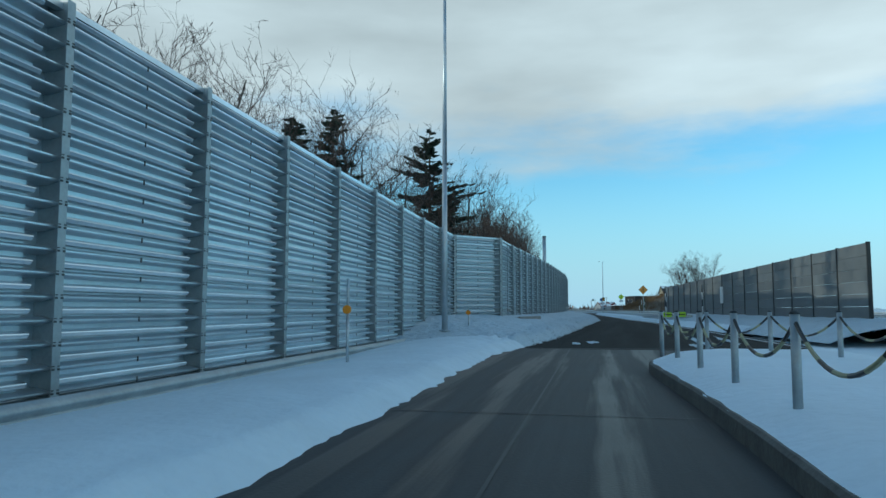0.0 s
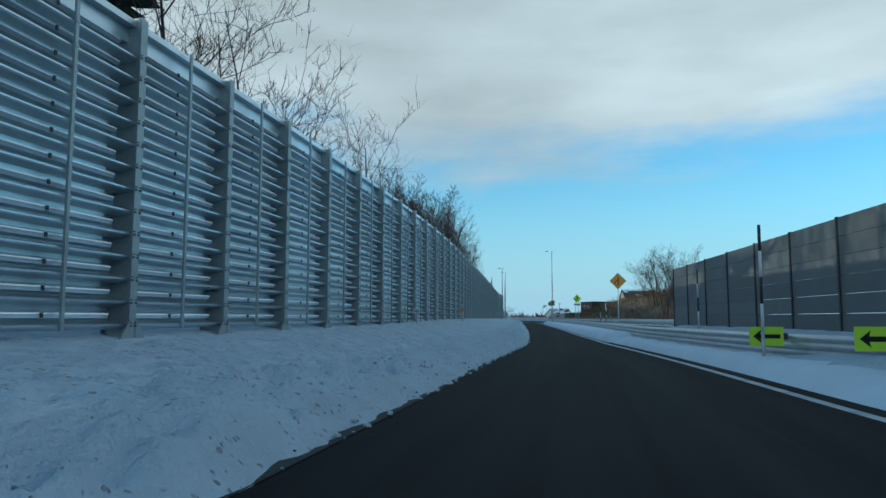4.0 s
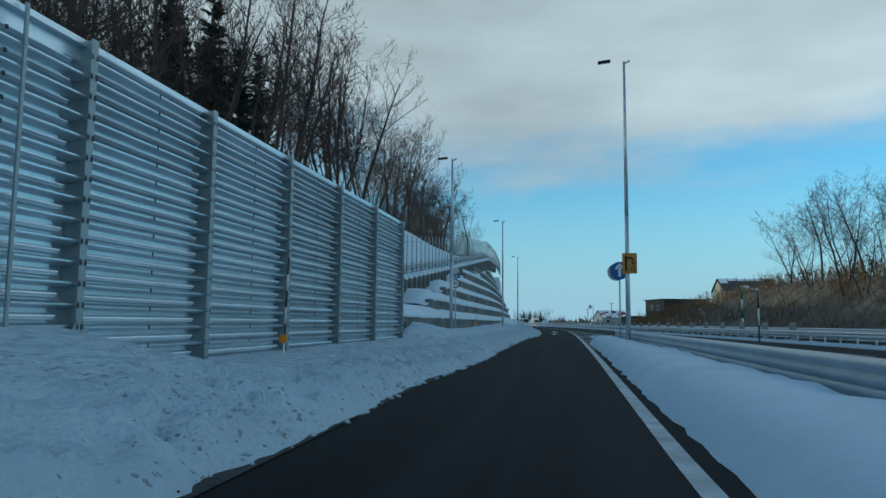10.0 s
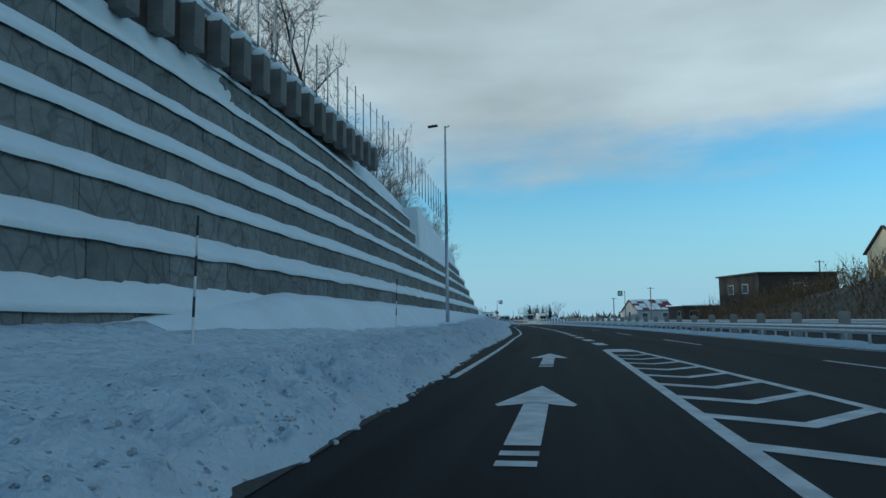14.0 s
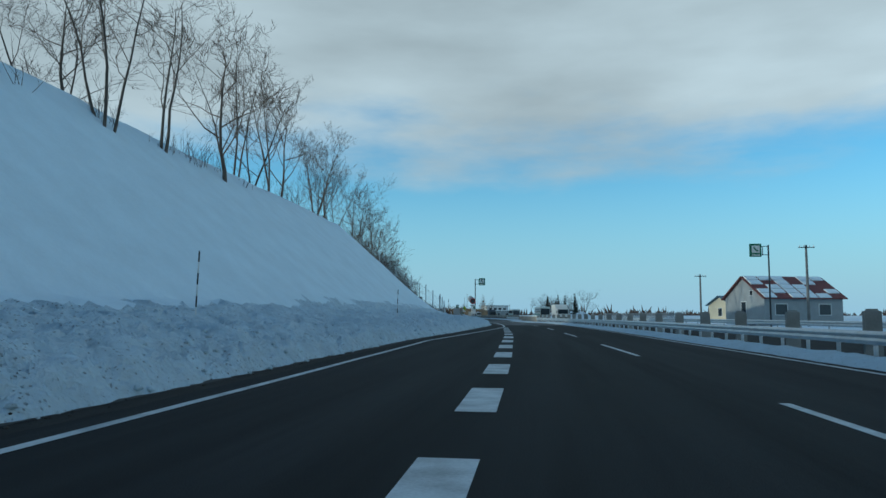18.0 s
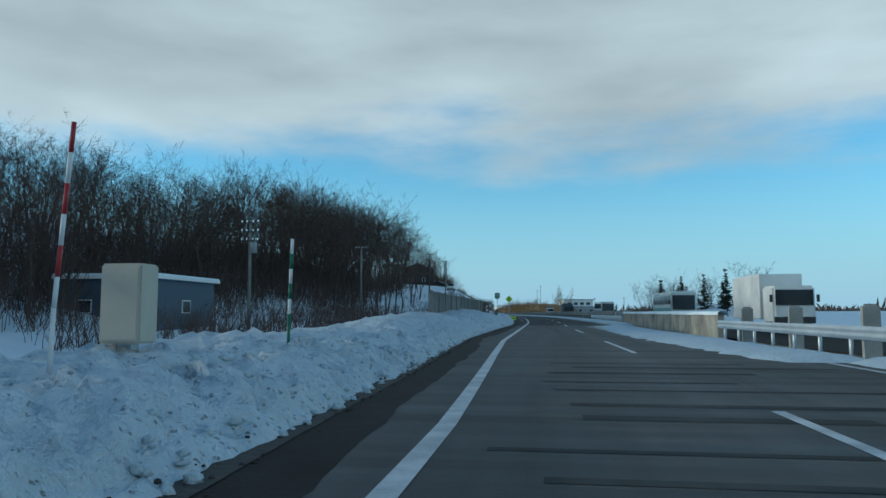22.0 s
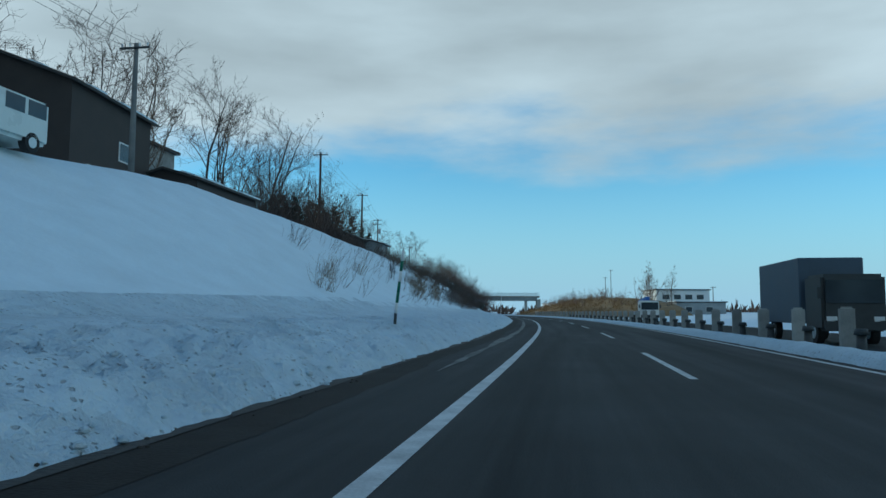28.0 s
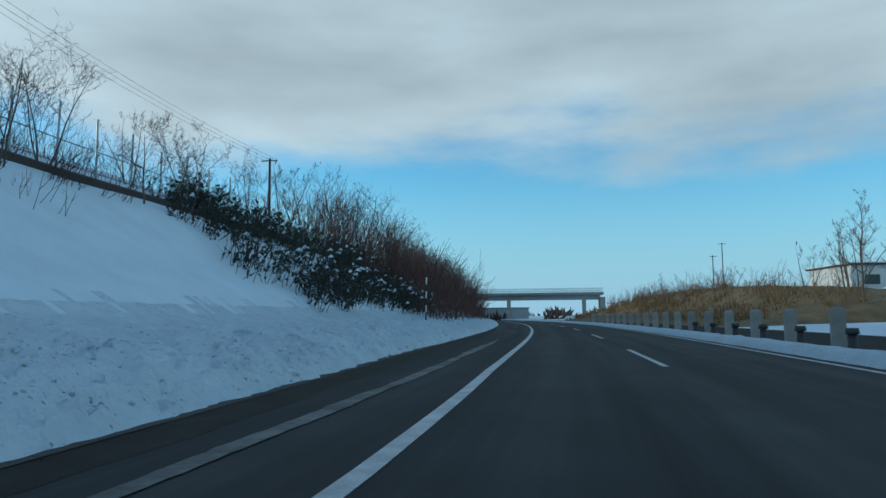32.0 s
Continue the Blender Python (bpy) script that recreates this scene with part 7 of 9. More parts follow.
def build_merge_paint():
    zr = lambda s: LANE(s) - 3.6
    # bent bars of the gore
    for s in np.arange(176.5, 246.5, 2.07):
        a, b = RAMP_R(s) + 0.05, zr(s) - 0.08
        if b - a < 0.5:
            continue
        m = a + (b - a) * 0.44
        w, k = 0.42, (m - a) * 0.8
        e = (b - m) * 1.2 - k
        flat("road_marking", ((s, a), (s - k, m), (s - k + w, m), (s + w, a)), "white slanted gore bar on asphalt")
        flat("road_marking", ((s - k, m), (s + e, b), (s + e + w, b), (s - k + w, m)), "white slanted gore bar on asphalt")
    flat("road_marking", ((247.2, 1.4), (249.5, 1.5), (249.5, zr(249.5)), (247.2, zr(247.2))), "white bar closing the gore")
    # straight-ahead arrows
    for s, d in ((216.4, -0.62), (228.3, -0.44), (240.3, -0.5)):
        flat("road_marking", ((s, d - 0.17), (s, d + 0.17), (s + 3.4, d + 0.17), (s + 3.4, d - 0.17)), "white painted arrow shaft")
        flat("road_marking", ((s + 3.0, d - 0.5), (s + 3.4, d), (s + 6.0, d), (s + 3.2, d - 0.55)), "white painted arrow head")
        flat("road_marking", ((s + 3.0, d + 0.5), (s + 3.4, d), (s + 6.0, d), (s + 3.2, d + 0.55)), "white painted arrow head")
        for k in (-0.5, -0.95):
            flat("road_marking", ((s + k, d - 0.17), (s + k, d + 0.17), (s + k + 0.22, d + 0.17), (s + k + 0.22, d - 0.17)), "white painted bar below the arrow")
    # The pale base colour paints the sky's sheen on the wet film.
    ICE = material("melt_ice_sheen", (0.14, 0.15, 0.16), 0.4, var=0.6, scale=1.2, fine=14, bump=0.2, coord="World", spec=0.4, tint=(0.055, 0.058, 0.06))
    SALT = material("dried_salt_crust", (0.2, 0.195, 0.18), 0.8, var=0.8, scale=1.1, fine=9, bump=0.3, coord="World", spec=0.2, tint=(0.045, 0.043, 0.04))
    # ice film and snow smears on the road
    rng = random.Random(4)
    for i, (s, d, l, w) in enumerate(((25, -0.9, 1.6, .35), (26, -0.4, 2.0, .4), (27.5, 3.3, 9, .3), (29, 4.4, 7, .35), (24.5, 2.9, 2.5, .3))):
        n = 18
        pts = []
        for k in range(n):
            a = 2 * math.pi * k / n
            r = 1 + rng.uniform(-.4, .3)
            pts.append((s + math.cos(a) * l / 2 * r, d + math.sin(a) * w / 2 * r))
        o = flat("snow_smear", pts, "thin trodden smear of snow on the road", SNOW_BANK, 0.012 + 0.0003 * i)
        o["category"], o["kind"] = "snow", "stuff"
    streaked(ICE, 0.3, 1.5, 0.12, 0.8)
    edge = lambda s: LANE(s) + 1.7 + 0.7 * noise.noise(Vector((s * 0.5, 2, 2))) + 0.35 * noise.noise(Vector((s * 2.2, 5, 2))) + 2.4 * max(0, (446 - s) / 6, (s - 470) / 8)
    o = ribbon("ice_film", ICE, 441, 478, lambda s: min(edge(s), LANE(s) + 4.2), lambda s: LANE(s) + 4.4, z=0.011, step=0.12)
    tagged(o, "thin film of melting ice with sky sheen painted in pale streaks", "ice", kind="stuff")
    # dried salt along the shoulder
    mid = table((520, -2.35), (585, -2.5), (600, -2.5), (640, -2.95), (700, -3.3))
    for s0, s1 in ((508, 536), (572, 650), (651.5, 690)):
        ss = np.arange(s0, s1, 0.25)
        vs = []
        for s in ss:
            w = max(0.015, (0.15 + 0.14 * noise.noise(Vector((s * 0.13, 3, 1))) + 0.07 * noise.noise(Vector((s * 0.9, 8, 1))) + 0.05 * noise.noise(Vector((s * 3.1, 8, 5)))) * min(1, (s - s0) / 6, (s1 - s) / 6))
            c = mid(s) + 0.06 * noise.noise(Vector((s * 0.3, 1, 9)))
            vs += [at(s, c - w, 0.014), at(s, c + w * 0.8, 0.014)]
        tagged(new("salt_streak", mesh_of("salt_streak", vs, [tuple(reversed(f)) for f in grid_faces(len(ss), 2)], SALT)), "pale streak of dried salt along the shoulder", "salt", kind="stuff")
    # expansion joints of the small bridge
    for s in (474.0,):
        o = flat("bridge_joint", ((s, EDGE_L(s) - 0.3), (s, LANE(s) + 4), (s + 0.12, LANE(s) + 4), (s + 0.12, EDGE_L(s) - 0.3)), "pale steel expansion joint across the road", STEEL, 0.01)
    flat("slab_joint", ((21.4, -2.8), (22.6, 6.5), (22.75, 6.5), (21.55, -2.8)), "dark joint where concrete meets asphalt", DARK, 0.006)
    for d in (-0.9, 1.75):
        flat("slab_joint", ((-40, d), (-40, d + 0.03), (21.5, d + 0.03), (21.5, d)), "narrow joint between concrete slabs", DARK, 0.006)
    for s in (-12, -2, 8):
        flat("slab_joint", ((s, -2.8), (s, 1.1), (s + 0.04, 1.1), (s + 0.04, -2.8)), "narrow joint between concrete slabs", DARK, 0.006)


build_merge_paint()


# ---------------------------------------------------------------- traffic island with bollards and chain
def build_island():
    f0 = lambda s: float(np.interp(s, (-30, 6, 9, 13.6), (1.27, 1.23, 1.15, 0.92))) + max(0, s - 13.6) ** 2 * 0.16
    ss = np.linspace(-30, 16.3, 80)
    vs = []
    for s in ss:
        a = f0(s)
        for o, z in ((0, -0.1), (0.0, 0.17), (0.03, 0.20), (0.16, 0.2)):
            vs.append(at(s, a + o, z))
    k = new("kerb", mesh_of("kerb", vs, [tuple(reversed(q)) for q in grid_faces(len(ss), 4)], material("wet_kerb", (0.12, 0.115, 0.10), 0.8, var=0.5, scale=2.5, fine=18, bump=0.5, dist=0.02, coord="World")))
    tagged(k, "worn concrete kerb round the traffic island", "kerb", kind="structure")
    ss = np.linspace(-30, 16.3, 150)
    vs = []
    for s in ss:
        a, b = f0(s), 4.8
        for j in range(12):
            f = j / 11
            p = at(s, a + 0.03 + 0.05 * noise.noise(Vector((s * 1.7, 2, 3))) + (b - a) * f)
            z = 0.19 if j in (0,) else 0.28 + 0.10 * min(1, f * 4) + rough(p.x * .6, p.y * .6, 0.05)
            if j == 11:
                z = -0.05
            if s > 15.4:
                z = z * max(0, (16.3 - s) / 0.9) ** 0.5
            vs.append((p.x, p.y, z))
    o = new("island_snow", mesh_of("island_snow", vs, [tuple(reversed(q)) for q in grid_faces(len(ss), 12)], SNOW, True))
    tagged(o, "smooth snow covering the traffic island", "snow", kind="stuff")

    def bollard():
        root = tagged(new("bollard"), "grey steel tube bollard with a cap standing in snow", "bollard", "bollards round the island")
        bm = bmesh.new()
        bm_tube(bm, (0, 0, -0.3), (0, 0, 0.78), 0.042, 0.042, 12)
        part("tube", bm, POST_STEEL, root, smooth=True)
        bm = bmesh.new()
        bm_tube(bm, (0, 0, 0.78), (0, 0, 0.805), 0.048, 0.03, 12)
        part("cap", bm, DARK, root, smooth=True)
        return root
    b = bollard()
    near = [(-4.4, 1.7), (-2.2, 1.7), (0.0, 1.7), (2.2, 1.7), (4.4, 1.68), (6.6, 1.66), (8.8, 1.56), (10.9, 1.46), (13.1, 1.37), (15.1, 1.27)]
    far = [(15.1, 1.27), (15.6, 2.2), (14.6, 3.2), (12.9, 3.9), (10.8, 4.1), (8.4, 4.3), (5.6, 4.4), (2.8, 4.4)]
    for s, d in near + far[1:]:
        copy_thing(b, place(s, d, 0.33))
    for ch in list(b.children):
        bpy.data.objects.remove(ch)
    bpy.data.objects.remove(b)
    tri_b = material("chain_yellow", (0.34, 0.34, 0.20), 0.6, var=0.3, scale=3, fine=20, bump=0)
    for row in (near, far):
        for (s0, d0), (s1, d1) in zip(row, row[1:]):
            root = tagged(new("chain"), "sagging black and yellow plastic chain between bollards", "chain", "chains on the bollards")
            a, c = at(s0, d0, 1.05), at(s1, d1, 1.05)
            n = 14
            P_ = [a.lerp(c, i / n) - Vector((0, 0, 0.36 * 4 * (i / n) * (1 - i / n))) for i in range(n + 1)]
            for i in range(n):
                bm = bmesh.new()
                bm_tube(bm, P_[i], P_[i + 1], 0.019, 0.019, 6)
                part("link", bm, BLACK if i % 4 < 2 else tri_b, root)


build_island()


# ---------------------------------------------------------------- foot of the barrier, small fittings
def build_barrier_foot():
    fd = lambda s: float(np.interp(s, (-36, 6.9, 20, 33), (-5.6, -6.05, -6.55, -7.2))) + 0.42
    o = w_rail("guard_rail", -30, 29, fd, 0.22, side=1, post_gap=4, snow=False, mat=POST_STEEL, label="low galvanised beam along the foot of the noise barrier", step=2)
    # concrete gully wall at the bend
    root = tagged(new("gully_wall"), "low concrete gully wall half buried in ploughed snow", "wall", kind="structure")
    for (x0, y0), (x1, y1), z0, z1 in (((1.6, 33.2), (3.7, 34.9), .2, .78), ((3.7, 34.9), (5.3, 39.5), .2, .82)):
        bm = bmesh.new()
        a, c = Vector((x0, y0, 0)), Vector((x1, y1, 0))
        u = c - a
        bm_box(bm, 0, 0, (z0 + z1) / 2, u.length, 0.16, z1 - z0, pose(*((a + c) / 2), 0, 0, math.degrees(math.atan2(u.y, u.x))))
        bmesh.ops.bevel(bm, geom=bm.edges[:], offset=0.02, segments=1, affect="EDGES")
        part("slab", bm, CONCRETE, root)
    # galvanised mast rising behind the barrier
    m = tagged(new("mast"), "thick galvanised mast rising behind the noise barrier", "mast")
    bm = bmesh.new()
    bm_tube(bm, (0, 0, 0), (0, 0, 5.75), 0.14, 0.14, 16)
    part("tube", bm, STEEL, m, smooth=True)
    bm = bmesh.new()
    bm_tube(bm, (0, 0, 5.75), (0, 0, 5.83), 0.155, 0.155, 16)
    part("cap", bm, DARK, m, smooth=True)
    bm = bmesh.new()
    bm_tube(bm, (0.05, 0.3, 4.2), (0.0, 0.05, 4.95), 0.06, 0.05, 8)
    part("stay", bm, material("rusty_steel", (0.22, 0.14, 0.07), 0.8, var=0.4, scale=4, fine=20), m, "rusty stay")
    m.matrix_basis = place(55.3, -5.5, 1.0)
    for s, z in ((36.2, 1.15), (72, 1.35), (118, 1.55), (141.5, 1.65)):
        t = tagged(new("marker_tag"), "small white marker tag on a stake before the barrier", "marker", "marker tags")
        bm = bmesh.new()
        bm_box(bm, 0, 0, 0, 0.2, 0.015, 0.14)
        part("plate", bm, WHITE, t)
        bm = bmesh.new()
        for k in (-0.05, 0, 0.05):
            bm_box(bm, k, -0.009, 0, 0.025, 0.003, 0.07)
        part("bars", bm, BLACK, t)
        bm = bmesh.new()
        bm_box(bm, 0, 0.012, -0.35, 0.03, 0.012, 0.75)
        part("stake", bm, STEEL, t)
        t.matrix_basis = place(s, BAR_D(s) + 0.35, z)


build_barrier_foot()


# ---------------------------------------------------------------- grey sound wall, arrows and hut on the ramp's right
def build_right_wall():
    root = tagged(new("sound_wall"), "grey panel wall with dark joints on a snowy bank", "wall", kind="structure")
    A = Vector((19.6, 39.5, 0))
    B = Vector((26.8, 86.6, 0))
    u = (B - A).normalized()
    n = Vector((u.y, -u.x, 0))
    start, stop = -9.0, (B - A).length
    k, step = start, 3.35
    zt0, zt1 = 4.05, 3.8
    grey = material("grey_panel", (0.15, 0.165, 0.175), 0.6, 0.1, var=0.18, scale=1.3, fine=16, bump=0.15, obj_var=0.12)
    while k < stop - 0.1:
        e = min(stop, k + step)
        m = A + u * (k + e) / 2
        zt = zt0 + (zt1 - zt0) * max(0, (k + e) / 2) / stop
        for j in range(6):
            h = (zt - 0.75) / 6
            bm = bmesh.new()
            bm_box(bm, 0, 0, 0.75 + h * (j + 0.5), e - k - 0.07, 0.08, h - 0.012, pose(m.x, m.y, 0, 0, 0, math.degrees(math.atan2(u.y, u.x))))
            part("panel", bm, grey, root)
        bm = bmesh.new()
        p = A + u * k
        bm_box(bm, 0, 0.0, (zt + 0.2) / 2, 0.09, 0.16, zt - 0.2 + 0.06, pose(p.x, p.y, 0, 0, 0, math.degrees(math.atan2(u.y, u.x))))
        part("post", bm, DARK, root)
        k = e
    p = A + u * stop
    bm = bmesh.new()
    bm_box(bm, 0, 0, 2.0, 0.09, 0.16, 3.6, pose(p.x, p.y, 0, 0, 0, math.degrees(math.atan2(u.y, u.x))))
    part("post", bm, DARK, root)
    q = A + u * 17.8 - n * 0.1
    bm = bmesh.new()
    bm_box(bm, q.x, q.y, 2.35, 0.06, 0.5, 1.3, None)
    part("notice", bm, WHITE, root, "tall white notice board")
    # snow bank below the wall
    ss = np.linspace(start - 6, stop + 2, 70)
    vs = []
    for t in ss:
        for o, z in ((-3.85, -0.03), (-3.4, 0.2), (-2.6, 0.42), (-1.4, 0.62), (-0.4, 0.78), (0.3, 0.8), (2.0, 0.7), (6.0, 0.5), (14, 0.1)):
            w = A + u * t + n * o
            if o == -3.85:
                w += n * 0.25 * noise.noise(Vector((t * .8, 1, 2)))
            vs.append((w.x, w.y, max(z + (rough(w.x, w.y, 0.12) if z > 0 else 0), -0.04) * min(1, (stop + 2.01 - t) / 4)))
    o = new("wall_bank", mesh_of("wall_bank", vs, [tuple(reversed(f)) for f in grid_faces(len(ss), 9)], SNOW_BANK, True))
    tagged(o, "snow bank heaped below the grey wall", "snow", kind="stuff")
    # lime arrow boards on the rail's end
    for s, d, z in ((66.6, 4.09, 0.74), (63.0, 4.99, 0.79)):
        t = tagged(new("arrow_board"), "lime board with a black arrow on the guard rail's end", "arrow board", "arrow boards on the rail")
        bm = bmesh.new()
        bm_box(bm, 0, 0, 0, 0.72, 0.015, 0.42)
        part("board", bm, YELLOW, t)
        bm = bmesh.new()
        fa = bm.faces.new([bm.verts.new((x, -0.01, q)) for x, q in ((-0.28, 0), (-0.1, -0.15), (-0.13, -0.045), (0.29, -0.045), (0.29, 0.045), (-0.13, 0.045), (-0.1, 0.15))])
        bmesh.ops.solidify(bm, geom=[fa], thickness=0.004)
        part("symbol", bm, BLACK, t)
        bm = bmesh.new()
        bm_box(bm, 0.4, 0.03, 0, 0.09, 0.08, 0.14)
        part("clamp", bm, DARK, t)
        t.matrix_basis = place(s, d - 0.05, z, 0)
    # brown hut beyond the wall's near end
    h = tagged(new("hut"), "brown clad hut with a snowy flat roof beside the wall", "hut")
    bm = bmesh.new()
    bm_box(bm, 0, 0, 1.7, 5, 7, 3.4)
    part("body", bm, WOOD_DARK, h)
    bm = bmesh.new()
    bm_box(bm, 0, 0, 3.5, 5.6, 7.6, 0.22)
    part("roof", bm, WALL_GREY, h)
    bm = bmesh.new()
    bm_box(bm, 0, 0, 3.72, 5.5, 7.5, 0.24)
    bmesh.ops.bevel(bm, geom=bm.edges[:], offset=0.08, segments=2, affect="EDGES")
    part("roof_snow", bm, SNOW, h)
    bm = bmesh.new()
    bm_box(bm, -2.51, 0.6, 1.8, 0.05, 1.2, 1.3)
    part("window", bm, GLASS, h)
    h.matrix_basis = place(28, 15.5, 0.1)
    snow_pole(66.3, 3.9, 0.3, 2.9, (STEEL, WHITE, DARK, WHITE, DARK), r=0.035)
    snow_pole(62.6, 6.6, 0.3, 2.9, (STEEL, WHITE, DARK, WHITE, DARK), r=0.035)
    snow_pole(80.0, 5.0, 0.3, 2.8, (STEEL, WHITE, DARK, WHITE, DARK), r=0.03)


build_right_wall()


# ---------------------------------------------------------------- kerb blocks, rail and wire fence above the wall
def wire_net(name, pts, h0, h1, parent, gap=0.11, r=0.0035):
    """Diagonal wires between two heights along world points."""
    V, F = [], []
    for a, b in zip(pts, pts[1:]):
        L = (b - a).length
        H = h1 - h0
        n = int((L + H) / gap)
        for i in range(n):
            for sgn in (1, -1):
                x0 = i * gap - H
                x1 = x0 + H
                z0, z1 = h0, h1
                if x0 < 0:
                    z0 += -x0
                    x0 = 0
                if x1 > L:
                    z1 -= x1 - L
                    x1 = L
                if x1 <= x0:
                    continue
                if sgn < 0:
                    z0, z1 = h0 + h1 - z0, h0 + h1 - z1
                p, q = a.lerp(b, x0 / L) + Vector((0, 0, z0)), a.lerp(b, x1 / L) + Vector((0, 0, z1))
                bb = len(V)
                w = Vector((0, 0, r * 1.6))
                V.extend([p - w, q - w, q + w, p + w])
                F.append((bb, bb + 1, bb + 2, bb + 3))
    return part_mesh(name, mesh_of(name, V, F, POST_STEEL), parent)


def snow_cap(bm, w, l, h):
    """A soft, slightly overhanging pillow of snow on a square top."""
    rings = []
    for k, z in ((0.94, -0.05), (1.05, 0.02), (1.0, 0.28 * h), (0.74, 0.66 * h), (0.36, 0.92 * h)):
        ring = []
        for i in range(16):
            a = 2 * math.pi * i / 16
            c, s = math.cos(a), math.sin(a)
            q = (abs(c) ** 5 + abs(s) ** 5) ** -0.2
            ring.append(bm.verts.new((c * q * w / 2 * k, s * q * l / 2 * k, z)))
        rings.append(ring)
    for a, b in zip(rings, rings[1:]):
        for i in range(16):
            bm.faces.new((a[i], a[(i + 1) % 16], b[(i + 1) % 16], b[i]))
    top = bm.verts.new((0, 0, h))
    for i in range(16):
        bm.faces.new((rings[-1][i], rings[-1][(i + 1) % 16], top))


def build_upper_road():
    fd = lambda s: WALL_D(s) - 2.15
    bl = tagged(new("kerb_block"), "square concrete kerb block under a cap of snow", "kerb block", "kerb blocks above the wall")
    bm = bmesh.new()
    bm_box(bm, 0, 0, -0.6, 0.44, 0.5, 1.2)
    bmesh.ops.bevel(bm, geom=bm.edges[:], offset=0.012, segments=1, affect="EDGES")
    part("block", bm, material("kerb_block_concrete", (0.17, 0.172, 0.165), 0.9, var=0.4, scale=2.0, fine=16, bump=0.4, dist=0.01, obj_var=0.15), bl)
    bm = bmesh.new()
    snow_cap(bm, 0.50, 0.56, 0.28)
    part("snow_cap", bm, SNOW, bl, "rounded cap of snow", True)
    spots = [172.1, 173.6, 175.0, 176.0, 177.0] + [178.5 + 1.49 * k for k in range(54)]
    for s in spots:
        copy_thing(bl, place(s, fd(s), CURB_Z(s) - 0.18))
    for ch in list(bl.children):
        bpy.data.objects.remove(ch)
    bpy.data.objects.remove(bl)
    root = tagged(new("wire_fence"), "chain-link fence on slim steel posts above the retaining wall", "fence", kind="structure")
    ss = spots + [258.9 + 1.49 * k for k in range(18)]
    P_ = [at(s, fd(s) - 0.1, CURB_Z(s)) for s in ss]
    for p in P_:
        bm = bmesh.new()
        bm_tube(bm, p - Vector((0, 0, 0.2)), p + Vector((0, 0, 2.3)), 0.034, 0.03, 8)
        part("post", bm, POST_STEEL, root, smooth=True)
    V, F = [], []
    tube_add(V, F, [p + Vector((0, 0, 1.95)) for p in P_], [0.012] * len(P_), 4)
    part_mesh("rail", mesh_of("rail", V, F, POST_STEEL), root)
    wire_net("mesh", P_[:50], 0.3, 1.95, root, 0.2, 0.0016)
    # w-beam rail of the small road, its tube below and its posts
    rs = np.arange(168, 258, 1.5)
    g = tagged(new("guard_rail"), "galvanised w-beam rail along the small road above", "guard rail", kind="structure")
    prof = ((0.0, 0.20), (0.05, 0.23), (0.09, 0.28), (0.09, 0.33), (0.0, 0.38), (0.0, 0.42), (0.09, 0.47), (0.09, 0.52), (0.05, 0.57), (0.0, 0.60))
    V = [at(s, fd(s) - 0.5 + o, CURB_Z(s) + h) for s in rs for o, h in prof]
    part_mesh("beam", mesh_of("beam", V, grid_faces(len(rs), len(prof)), STEEL), g)
    V, F = [], []
    tube_add(V, F, [at(s, fd(s) - 0.42, CURB_Z(s) + 0.02) for s in rs], [0.09] * len(rs), 8)
    part_mesh("tube", mesh_of("tube", V, F, POST_STEEL, True), g)
    for s in rs[::2]:
        bm = bmesh.new()
        p = at(s, fd(s) - 0.6)
        bm_tube(bm, (p.x, p.y, CURB_Z(s) - 0.6), (p.x, p.y, CURB_Z(s) + 0.66), 0.06, 0.06, 8)
        part("post", bm, POST_STEEL, g, smooth=True)
    V = []
    for s in rs:
        for o, h in ((-0.2, -1.3), (-0.2, -0.2), (-1.6, -0.12)):
            V.append(at(s, fd(s) + o, CURB_Z(s) + h))
    tagged(new("edge_beam", mesh_of("edge_beam", V, grid_faces(len(rs), 3), WOOD_DARK)), "dark edge beam behind the kerb blocks", "beam", kind="structure")


build_upper_road()


